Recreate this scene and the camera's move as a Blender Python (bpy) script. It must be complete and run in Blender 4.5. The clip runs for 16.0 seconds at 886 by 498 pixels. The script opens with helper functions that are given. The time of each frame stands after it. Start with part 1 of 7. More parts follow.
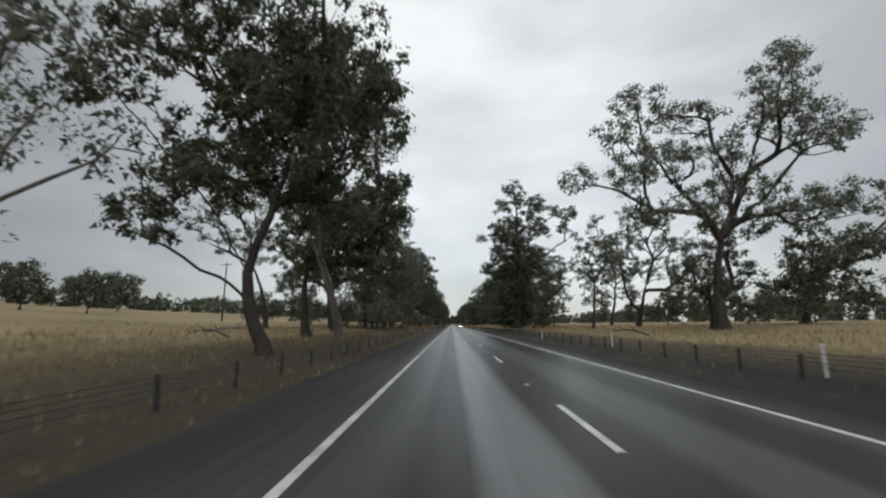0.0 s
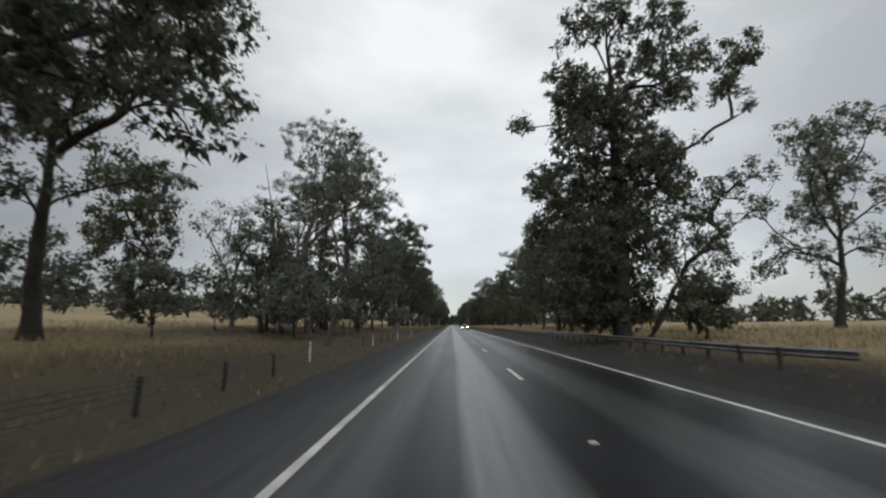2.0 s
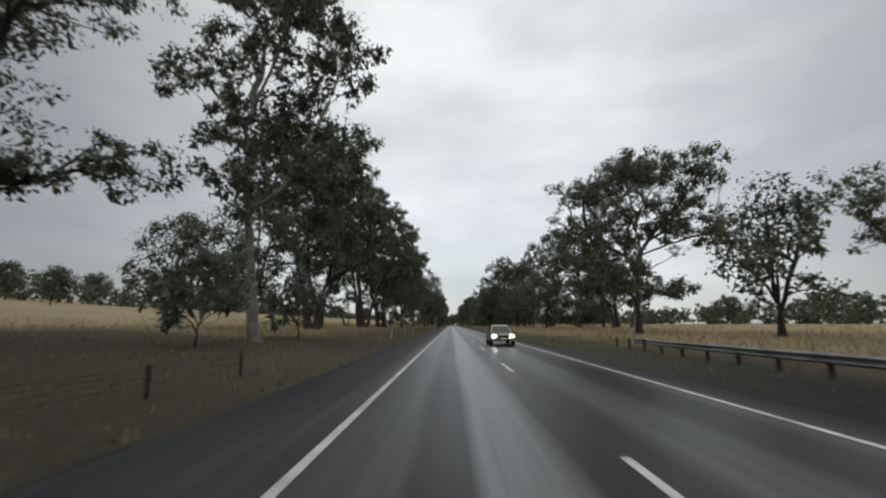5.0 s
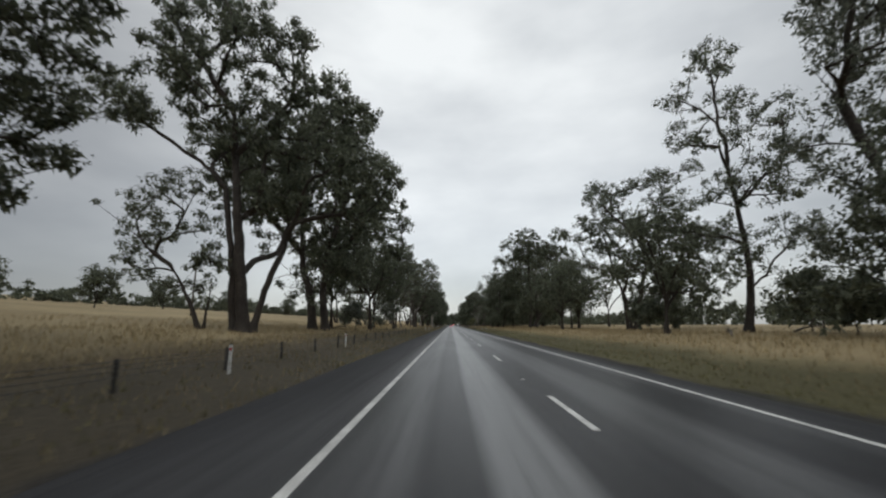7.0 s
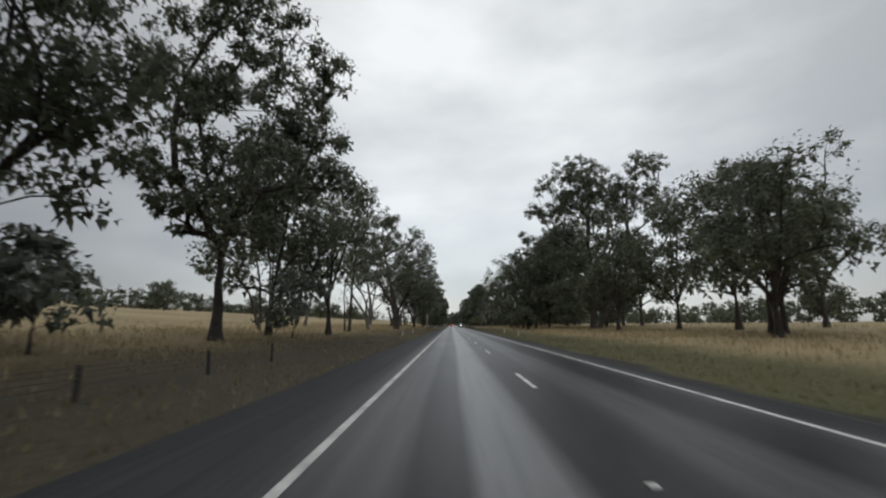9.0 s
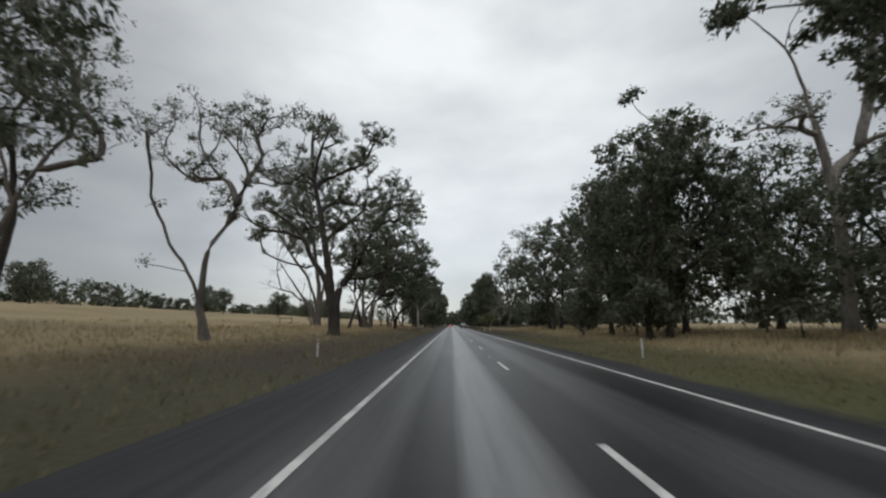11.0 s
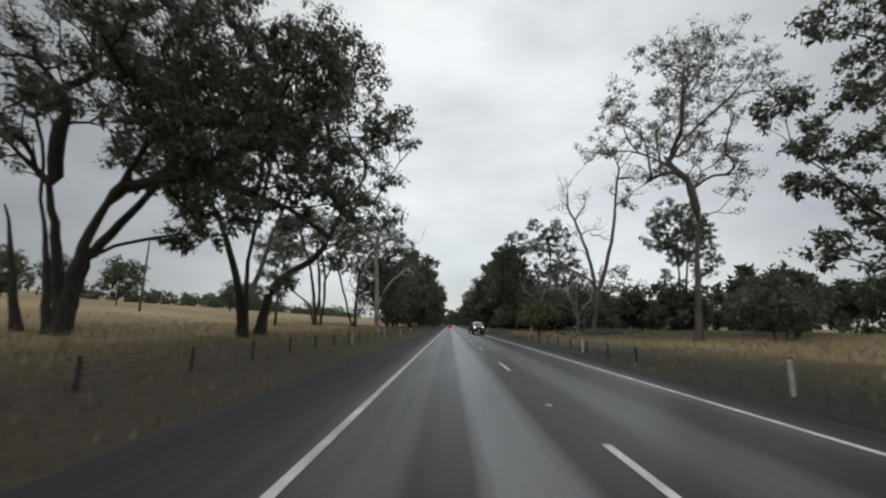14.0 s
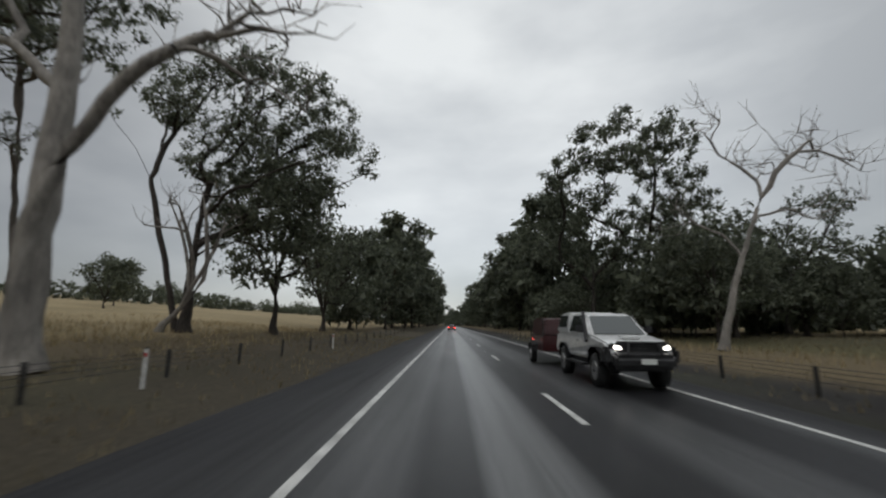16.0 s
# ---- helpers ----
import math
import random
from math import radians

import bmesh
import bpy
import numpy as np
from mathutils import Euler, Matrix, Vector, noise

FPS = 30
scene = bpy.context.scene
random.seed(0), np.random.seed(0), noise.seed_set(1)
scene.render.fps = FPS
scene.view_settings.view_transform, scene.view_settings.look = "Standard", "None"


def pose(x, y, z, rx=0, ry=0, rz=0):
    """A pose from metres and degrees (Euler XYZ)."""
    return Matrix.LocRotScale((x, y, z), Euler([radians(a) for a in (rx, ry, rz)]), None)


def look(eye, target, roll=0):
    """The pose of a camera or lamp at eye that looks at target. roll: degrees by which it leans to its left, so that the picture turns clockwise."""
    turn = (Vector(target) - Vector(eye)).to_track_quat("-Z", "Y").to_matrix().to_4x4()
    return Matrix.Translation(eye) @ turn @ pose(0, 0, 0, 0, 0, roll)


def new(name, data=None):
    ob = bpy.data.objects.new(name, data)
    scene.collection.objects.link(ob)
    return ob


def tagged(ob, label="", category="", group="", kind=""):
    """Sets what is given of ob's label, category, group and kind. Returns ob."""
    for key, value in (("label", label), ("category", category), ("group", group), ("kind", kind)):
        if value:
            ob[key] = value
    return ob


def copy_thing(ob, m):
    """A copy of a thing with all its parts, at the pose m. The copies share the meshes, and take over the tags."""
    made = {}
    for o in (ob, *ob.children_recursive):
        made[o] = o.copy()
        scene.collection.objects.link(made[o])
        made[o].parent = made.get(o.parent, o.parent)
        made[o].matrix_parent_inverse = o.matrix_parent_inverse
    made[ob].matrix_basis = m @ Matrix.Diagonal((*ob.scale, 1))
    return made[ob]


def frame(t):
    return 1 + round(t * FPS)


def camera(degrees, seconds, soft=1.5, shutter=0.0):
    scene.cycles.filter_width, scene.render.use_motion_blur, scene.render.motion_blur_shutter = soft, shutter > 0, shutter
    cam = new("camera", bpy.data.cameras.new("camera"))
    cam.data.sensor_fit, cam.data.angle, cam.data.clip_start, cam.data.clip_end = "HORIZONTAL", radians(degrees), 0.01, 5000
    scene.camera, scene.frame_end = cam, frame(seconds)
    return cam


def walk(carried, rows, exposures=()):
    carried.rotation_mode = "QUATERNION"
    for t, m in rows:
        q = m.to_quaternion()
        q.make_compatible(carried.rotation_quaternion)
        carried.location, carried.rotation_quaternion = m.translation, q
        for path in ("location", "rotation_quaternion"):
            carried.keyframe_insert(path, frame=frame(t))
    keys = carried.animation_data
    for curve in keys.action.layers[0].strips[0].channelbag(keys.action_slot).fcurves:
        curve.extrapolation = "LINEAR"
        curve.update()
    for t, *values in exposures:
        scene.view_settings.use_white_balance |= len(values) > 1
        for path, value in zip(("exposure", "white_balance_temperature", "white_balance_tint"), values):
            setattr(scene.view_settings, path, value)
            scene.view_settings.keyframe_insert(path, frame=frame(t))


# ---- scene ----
cam = camera(92.6, 16.0, soft=2.2, shutter=0.15)
# path: seconds, metres right of the lane's middle line of travel, metres along the road, lean in degrees
PATH = [
    (0, 0.117, 0.00, -0.90), (0.5, 0.124, 13.23, -0.92), (1, 0.142, 26.52, -0.90), (1.5, 0.174, 39.88, -0.92),
    (2, 0.190, 53.30, -0.83), (2.5, 0.212, 66.78, -0.76), (3, 0.219, 80.32, -0.68), (3.5, 0.220, 93.93, -0.64),
    (4, 0.209, 107.60, -0.58), (6.5, -0.032, 176.87, -0.22), (7, -0.013, 190.84, -0.24), (7.5, -0.013, 204.82, -0.24),
    (8, 0.001, 218.80, -0.35), (10.5, 0.223, 288.67, -0.80), (11, 0.205, 302.64, -0.55), (11.5, 0.185, 316.62, -0.37),
    (12, 0.146, 330.60, -0.05), (12.5, 0.112, 344.57, 0.26), (13, 0.096, 358.55, 0.45), (13.5, 0.069, 372.52, 0.59),
    (14, 0.049, 386.50, 0.52), (14.5, 0.020, 400.47, 0.60), (15, 0.008, 414.45, 0.45), (15.5, -0.013, 428.42, 0.43),
    (16, -0.024, 442.40, 0.29),
]

walk(cam, [(t, pose(x, y, 1.52, 90 + 10.1, 0, 0) @ pose(0, 0, 0, 0, 1.0, 0) @ pose(0, 0, 0, 0, 0, lean)) for t, x, y, lean in PATH],
     exposures=[(0, 0.05), (4, 0.03), (8, 0.03), (14, 0.03), (15, -0.05), (16, -0.12)])

# ---- light: an overcast, rainy sky and a weak wide sun behind the cloud ----
world = bpy.data.worlds.new("overcast_sky")
scene.world = world
world.use_nodes = True
wn, wl = world.node_tree.nodes, world.node_tree.links
wn.clear()
w_out, w_bg = wn.new("ShaderNodeOutputWorld"), wn.new("ShaderNodeBackground")
w_sky = wn.new("ShaderNodeTexSky")
w_sky.sky_type, w_sky.sun_disc = "NISHITA", False
w_sky.sun_elevation, w_sky.sun_rotation = radians(60), radians(170)
w_co, w_map = wn.new("ShaderNodeTexCoord"), wn.new("ShaderNodeMapping")
w_map.inputs["Scale"].default_value = (1.0, 1.0, 2.4)
w_n1, w_ramp = wn.new("ShaderNodeTexNoise"), wn.new("ShaderNodeValToRGB")
w_n1.inputs["Scale"].default_value, w_n1.inputs["Detail"].default_value = 2.1, 5.0
w_n1.inputs["Roughness"].default_value = 0.5
w_ramp.color_ramp.elements[0].position, w_ramp.color_ramp.elements[0].color = 0.34, (0.585, 0.60, 0.60, 1)
w_ramp.color_ramp.elements[1].position, w_ramp.color_ramp.elements[1].color = 0.64, (0.845, 0.86, 0.848, 1)
w_mix = wn.new("ShaderNodeMix")
w_mix.data_type = "RGBA"
w_mix.inputs[0].default_value = 0.03
wl.new(w_co.outputs["Generated"], w_map.inputs["Vector"])
wl.new(w_map.outputs["Vector"], w_n1.inputs["Vector"])
wl.new(w_n1.outputs["Fac"], w_ramp.inputs["Fac"])
wl.new(w_ramp.outputs["Color"], w_mix.inputs[6])
wl.new(w_sky.outputs["Color"], w_mix.inputs[7])
w_xyz, w_low = wn.new("ShaderNodeVectorMath"), wn.new("ShaderNodeValToRGB")
w_xyz.operation = "DOT_PRODUCT"
w_xyz.inputs[1].default_value = (0.03, 0.62, 0.78)
w_low.color_ramp.elements[0].position, w_low.color_ramp.elements[0].color = 0.25, (0.60, 0.61, 0.625, 1)
w_low.color_ramp.elements[1].position, w_low.color_ramp.elements[1].color = 0.95, (1.03, 1.03, 1.02, 1)
w_dim = wn.new("ShaderNodeMix")
w_dim.data_type, w_dim.blend_type = "RGBA", "MULTIPLY"
w_dim.inputs[0].default_value = 1.0
w_abs = wn.new("ShaderNodeVectorMath")
w_abs.operation = "ABSOLUTE"
wl.new(w_co.outputs["Generated"], w_abs.inputs[0])
wl.new(w_abs.outputs["Vector"], w_xyz.inputs[0])
wl.new(w_xyz.outputs["Value"], w_low.inputs["Fac"])
wl.new(w_mix.outputs[2], w_dim.inputs[6])
wl.new(w_low.outputs["Color"], w_dim.inputs[7])
# heavier rain cloud towards the left, a little on the far right
w_sep, w_side = wn.new("ShaderNodeSeparateXYZ"), wn.new("ShaderNodeValToRGB")
w_half = wn.new("ShaderNodeMath")
w_half.operation = "MULTIPLY_ADD"
w_half.inputs[1].default_value, w_half.inputs[2].default_value = 0.5, 0.5
wl.new(w_co.outputs["Generated"], w_sep.inputs[0])
wl.new(w_sep.outputs["X"], w_half.inputs[0])
wl.new(w_half.outputs[0], w_side.inputs["Fac"])
w_side.color_ramp.interpolation = "EASE"
w_side.color_ramp.elements[0].position, w_side.color_ramp.elements[0].color = 0.12, (0.52, 0.52, 0.53, 1)
w_side.color_ramp.elements[1].position, w_side.color_ramp.elements[1].color = 0.43, (1.0, 1.0, 1.0, 1)
w_right = w_side.color_ramp.elements.new(0.68)
w_right.color = (1.0, 1.0, 1.0, 1)
w_right = w_side.color_ramp.elements.new(0.92)
w_right.color = (0.72, 0.72, 0.72, 1)
w_both = wn.new("ShaderNodeMix")
w_both.data_type, w_both.blend_type = "RGBA", "MULTIPLY"
w_both.inputs[0].default_value = 1.0
wl.new(w_dim.outputs[2], w_both.inputs[6])
wl.new(w_side.outputs["Color"], w_both.inputs[7])
wl.new(w_both.outputs[2], w_bg.inputs["Color"])
w_bg.inputs["Strength"].default_value = 1.0
wl.new(w_bg.outputs["Background"], w_out.inputs["Surface"])
sun = new("sun", bpy.data.lights.new("sun", "SUN"))
sun.data.energy, sun.data.angle, sun.data.color = 0.5, radians(40), (1.0, 0.97, 0.93)
sun.matrix_world = look((-10, -25, 60), (0, 0, 0))

# ---- materials ----


def material(name, colour, rough=0.8, metal=0.0, spec=0.5):
    m = bpy.data.materials.new(name)
    m.use_nodes = True
    b = m.node_tree.nodes["Principled BSDF"]
    b.inputs["Base Color"].default_value = (*colour, 1)
    b.inputs["Roughness"].default_value, b.inputs["Metallic"].default_value = rough, metal
    b.inputs["Specular IOR Level"].default_value = spec
    return m, m.node_tree.nodes, m.node_tree.links, b


def node(nodes, kind, **values):
    n = nodes.new("ShaderNode" + kind)
    for key, value in values.items():
        n.inputs[key].default_value = value
    return n


def ramp(nodes, *stops):
    n = nodes.new("ShaderNodeValToRGB")
    while len(n.color_ramp.elements) < len(stops):
        n.color_ramp.elements.new(0.5)
    for e, (p, c) in zip(n.color_ramp.elements, stops):
        e.position, e.color = p, (*c, 1)
    return n


def mixed(nodes, links, fac, a, b, blend="MIX"):
    n = nodes.new("ShaderNodeMix")
    n.data_type, n.blend_type = "RGBA", blend
    for socket, value in ((n.inputs[0], fac), (n.inputs[6], a), (n.inputs[7], b)):
        if isinstance(value, (int, float)):
            socket.default_value = value
        elif isinstance(value, tuple):
            socket.default_value = (*value, 1)
        else:
            links.new(value, socket)
    return n.outputs[2]


def grainy(name, dark, light, rough, scale, stretch=(1, 1, 1), bump=0.3, coarse=0.6, metal=0.0, spec=0.4, distance=0.02):
    """A surface with grain and larger blotches, and relief from the grain."""
    m, n, l, b = material(name, light, rough, metal, spec)
    co, mp = node(n, "TexCoord"), node(n, "Mapping")
    mp.inputs["Scale"].default_value = stretch
    l.new(co.outputs["Object"], mp.inputs["Vector"])
    fine = node(n, "TexNoise", Scale=scale, Detail=6.0, Roughness=0.65)
    big = node(n, "TexNoise", Scale=coarse, Detail=3.0)
    l.new(mp.outputs["Vector"], fine.inputs["Vector"])
    l.new(co.outputs["Object"], big.inputs["Vector"])
    r1 = ramp(n, (0.3, dark), (0.7, light))
    l.new(fine.outputs["Fac"], r1.inputs["Fac"])
    r2 = ramp(n, (0.3, (0.6, 0.6, 0.6)), (0.7, (1.15, 1.15, 1.15)))
    l.new(big.outputs["Fac"], r2.inputs["Fac"])
    l.new(mixed(n, l, 1.0, r1.outputs["Color"], r2.outputs["Color"], "MULTIPLY"), b.inputs["Base Color"])
    if bump:
        bp = node(n, "Bump", Strength=bump, Distance=distance)
        l.new(fine.outputs["Fac"], bp.inputs["Height"])
        l.new(bp.outputs["Normal"], b.inputs["Normal"])
    return m


def leafy(name, dark, light, rough=0.55, through_light=0.25):
    """Leaves: every one has its own shade between dark and light, and lets some light through."""
    m, n, l, b = material(name, light, rough, 0.0, 0.35)
    geo = node(n, "NewGeometry")
    r = ramp(n, (0.0, dark), (0.75, light), (1.0, tuple(min(1, 1.35 * c) for c in light)))
    l.new(geo.outputs["Random Per Island"], r.inputs["Fac"])
    l.new(r.outputs["Color"], b.inputs["Base Color"])
    tr, mx = node(n, "BsdfTranslucent"), node(n, "MixShader")
    mx.inputs[0].default_value = through_light
    l.new(r.outputs["Color"], tr.inputs["Color"])
    l.new(b.outputs["BSDF"], mx.inputs[1])
    l.new(tr.outputs["BSDF"], mx.inputs[2])
    l.new(mx.outputs["Shader"], n["Material Output"].inputs["Surface"])
    return m


LEAF_DARK = leafy("leaf_dark_olive", (0.058, 0.068, 0.048), (0.138, 0.153, 0.104), 0.55, 0.40)
LEAF_GREY = leafy("leaf_grey_green", (0.080, 0.093, 0.074), (0.195, 0.210, 0.165), 0.55, 0.42)
LEAF_BUSH = leafy("leaf_bush_green", (0.064, 0.070, 0.030), (0.150, 0.153, 0.068))
BARK_DARK = grainy("bark_dark_wet", (0.022, 0.018, 0.015), (0.085, 0.070, 0.058), 0.8, 5.0, (3, 3, 0.6), 0.8, 0.5, distance=0.06)
BARK_GREY = grainy("bark_grey_brown", (0.06, 0.052, 0.045), (0.19, 0.165, 0.14), 0.75, 4.0, (3, 3, 0.5), 0.6, 0.5, distance=0.05)
BARK_PALE = grainy("bark_pale_grey", (0.15, 0.135, 0.12), (0.38, 0.35, 0.31), 0.7, 2.5, (2.5, 2.5, 0.5), 0.4, 0.7, distance=0.03)
GRASS_GOLD = leafy("dry_grass_gold", (0.20, 0.15, 0.080), (0.43, 0.345, 0.20), 0.8, 0.2)
GRASS_BROWN = leafy("dry_grass_brown", (0.10, 0.083, 0.048), (0.27, 0.222, 0.130), 0.8, 0.2)
GRASS_GREEN = leafy("short_grass_green", (0.066, 0.066, 0.028), (0.175, 0.160, 0.072), 0.8, 0.2)
WHITE_PAINT = grainy("road_paint_white", (0.42, 0.42, 0.40), (0.78, 0.78, 0.75), 0.45, 30.0, bump=0.15, coarse=1.5, distance=0.004)
POST_WOOD = grainy("weathered_post_wood", (0.035, 0.028, 0.022), (0.13, 0.105, 0.08), 0.8, 14.0, (3, 3, 0.4), 0.5, 3.0)
POST_WHITE = grainy("guide_post_white", (0.55, 0.55, 0.53), (0.80, 0.80, 0.78), 0.5, 8.0, bump=0.05, coarse=4.0)
ZINC = grainy("galvanised_steel", (0.20, 0.20, 0.20), (0.36, 0.36, 0.355), 0.55, 6.0, (0.4, 1, 1), 0.05, 1.0, metal=0.75)

# wet bitumen: darker, smoother wheel tracks, and a greyer strip in each lane with the sky's sheen put into its colour
ASPHALT, n, l, b = material("wet_bitumen", (0.05, 0.05, 0.05), 0.4, 0.0, 0.5)
co = node(n, "TexCoord")
xyz = node(n, "SeparateXYZ")
l.new(co.outputs["Object"], xyz.inputs["Vector"])
wob = node(n, "TexNoise", Scale=0.25, Detail=3.0)
mp = node(n, "Mapping")
mp.inputs["Scale"].default_value = (1.0, 0.12, 1.0)
l.new(co.outputs["Object"], mp.inputs["Vector"])
l.new(mp.outputs["Vector"], wob.inputs["Vector"])
add = node(n, "Math")
add.operation = "MULTIPLY_ADD"
add.inputs[1].default_value, add.inputs[2].default_value = 0.34, -0.17
l.new(wob.outputs["Fac"], add.inputs[0])
xw = node(n, "Math")
xw.operation = "ADD"
l.new(xyz.outputs["X"], xw.inputs[0])
l.new(add.outputs[0], xw.inputs[1])
span = node(n, "MapRange")
span.inputs["From Min"].default_value, span.inputs["From Max"].default_value = -4.0, 8.0
l.new(xw.outputs[0], span.inputs["Value"])


def at(x):
    return (x + 4.0) / 12.0


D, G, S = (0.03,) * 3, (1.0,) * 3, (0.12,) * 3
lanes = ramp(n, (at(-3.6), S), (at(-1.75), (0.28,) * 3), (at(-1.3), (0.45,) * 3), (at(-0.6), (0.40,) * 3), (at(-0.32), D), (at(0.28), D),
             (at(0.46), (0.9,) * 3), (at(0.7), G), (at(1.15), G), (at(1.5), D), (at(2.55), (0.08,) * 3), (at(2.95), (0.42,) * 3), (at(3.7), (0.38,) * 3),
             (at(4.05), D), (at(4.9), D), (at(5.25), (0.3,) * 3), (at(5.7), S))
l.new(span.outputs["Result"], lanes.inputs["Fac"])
grit = node(n, "TexNoise", Scale=90.0, Detail=3.0, Roughness=0.7)
l.new(co.outputs["Object"], grit.inputs["Vector"])
blot = node(n, "TexNoise", Scale=0.9, Detail=5.0)
l.new(mp.outputs["Vector"], blot.inputs["Vector"])
mp2 = node(n, "Mapping")
mp2.inputs["Scale"].default_value = (5.0, 0.14, 1.0)
l.new(co.outputs["Object"], mp2.inputs["Vector"])
streak = node(n, "TexNoise", Scale=1.0, Detail=6.0, Roughness=0.62)
l.new(mp2.outputs["Vector"], streak.inputs["Vector"])
r3 = ramp(n, (0.34, (0.66,) * 3), (0.64, (1.20,) * 3))
l.new(streak.outputs["Fac"], r3.inputs["Fac"])
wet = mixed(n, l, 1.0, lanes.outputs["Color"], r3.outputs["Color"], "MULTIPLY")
# the lighter end of this mix carries sky reflection as base colour
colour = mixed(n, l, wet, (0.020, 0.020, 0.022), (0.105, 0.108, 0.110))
r1 = ramp(n, (0.3, (0.55,) * 3), (0.7, (1.3,) * 3))
l.new(grit.outputs["Fac"], r1.inputs["Fac"])
r2 = ramp(n, (0.3, (0.7,) * 3), (0.7, (1.2,) * 3))
l.new(blot.outputs["Fac"], r2.inputs["Fac"])
colour = mixed(n, l, 1.0, colour, r1.outputs["Color"], "MULTIPLY")
colour = mixed(n, l, 1.0, colour, r2.outputs["Color"], "MULTIPLY")
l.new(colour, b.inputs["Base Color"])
sp = node(n, "MapRange")
sp.inputs["To Min"].default_value, sp.inputs["To Max"].default_value = 0.10, 0.80
l.new(wet, sp.inputs["Value"])
l.new(sp.outputs["Result"], b.inputs["Specular IOR Level"])
rr = node(n, "MapRange")
rr.inputs["To Min"].default_value, rr.inputs["To Max"].default_value = 0.27, 0.42
l.new(blot.outputs["Fac"], rr.inputs["Value"])
# the sealed shoulders outside the edge lines are coarse and drained
mid_ = node(n, "Math")
mid_.operation = "SUBTRACT"
mid_.inputs[1].default_value = 1.945
l.new(xyz.outputs["X"], mid_.inputs[0])
off_ = node(n, "Math")
off_.operation = "ABSOLUTE"
l.new(mid_.outputs[0], off_.inputs[0])
dry = node(n, "MapRange")
dry.inputs["From Min"].default_value, dry.inputs["From Max"].default_value, dry.inputs["To Max"].default_value = 3.4, 4.3, 0.40
l.new(off_.outputs[0], dry.inputs["Value"])
rsum = node(n, "Math")
l.new(rr.outputs["Result"], rsum.inputs[0])
l.new(dry.outputs["Result"], rsum.inputs[1])
l.new(rsum.outputs[0], b.inputs["Roughness"])
bp = node(n, "Bump", Strength=0.35, Distance=0.006)
l.new(grit.outputs["Fac"], bp.inputs["Height"])
l.new(bp.outputs["Normal"], b.inputs["Normal"])

# the land: gravel and leaf litter beside the road, brown and green verge, golden stubble beyond
LAND, n, l, b = material("verge_and_stubble", (0.3, 0.24, 0.14), 0.9, 0.0, 0.2)
co = node(n, "TexCoord")
xyz = node(n, "SeparateXYZ")
l.new(co.outputs["Object"], xyz.inputs["Vector"])
wob = node(n, "TexNoise", Scale=0.16, Detail=5.0, Roughness=0.6)
l.new(co.outputs["Object"], wob.inputs["Vector"])
add = node(n, "Math")
add.operation = "MULTIPLY_ADD"
add.inputs[1].default_value, add.inputs[2].default_value = 5.0, -2.5
l.new(wob.outputs["Fac"], add.inputs[0])
xw = node(n, "Math")
xw.operation = "ADD"
l.new(xyz.outputs["X"], xw.inputs[0])
l.new(add.outputs[0], xw.inputs[1])
span = node(n, "MapRange")
span.inputs["From Min"].default_value, span.inputs["From Max"].default_value = -30.0, 30.0
l.new(xw.outputs[0], span.inputs["Value"])
GOLD, BROWN, LITTER, GREEN = (0.33, 0.265, 0.155), (0.158, 0.124, 0.075), (0.080, 0.069, 0.050), (0.085, 0.098, 0.040)


def across(x):
    return (x + 30.0) / 60.0


GRAVEL, OLIVE = (0.042, 0.040, 0.038), (0.102, 0.094, 0.048)
litter = ramp(n, (across(-17), GOLD), (across(-14), BROWN), (across(-8), LITTER), (across(-4.5), LITTER), (across(-3.8), GRAVEL),
              (across(10.5), GRAVEL), (across(12.0), LITTER), (across(14.5), BROWN), (across(16.5), GOLD))
grassy = ramp(n, (across(-17), GOLD), (across(-13), BROWN), (across(-9), LITTER), (across(-4.2), LITTER), (across(-3.6), GRAVEL),
              (across(6.8), GRAVEL), (across(7.4), OLIVE), (across(11.5), OLIVE), (across(16), GOLD))
l.new(span.outputs["Result"], litter.inputs["Fac"])
l.new(span.outputs["Result"], grassy.inputs["Fac"])
rise, fall, both = node(n, "MapRange"), node(n, "MapRange"), node(n, "Math")
rise.inputs["From Min"].default_value, rise.inputs["From Max"].default_value = 160.0, 185.0
fall.inputs["From Min"].default_value, fall.inputs["From Max"].default_value = 375.0, 345.0
l.new(xyz.outputs["Y"], rise.inputs["Value"])
l.new(xyz.outputs["Y"], fall.inputs["Value"])
both.operation = "MULTIPLY"
l.new(rise.outputs["Result"], both.inputs[0])
l.new(fall.outputs["Result"], both.inputs[1])
scrubby = ramp(n, (across(-20), GOLD), (across(-16), BROWN), (across(-8), LITTER), (across(-4.5), LITTER), (across(-3.8), GRAVEL),
               (across(9.5), GRAVEL), (across(11.5), BROWN), (across(15), BROWN), (across(18), OLIVE), (across(30), (0.075, 0.066, 0.042)))
l.new(span.outputs["Result"], scrubby.inputs["Fac"])
late = node(n, "MapRange")
late.inputs["From Min"].default_value, late.inputs["From Max"].default_value = 415.0, 432.0
l.new(xyz.outputs["Y"], late.inputs["Value"])
near = node(n, "MapRange")
near.inputs["From Min"].default_value, near.inputs["From Max"].default_value = 44.0, 34.0
l.new(xyz.outputs["X"], near.inputs["Value"])
wooded = node(n, "Math")
wooded.operation = "MULTIPLY"
l.new(late.outputs["Result"], wooded.inputs[0])
l.new(near.outputs["Result"], wooded.inputs[1])
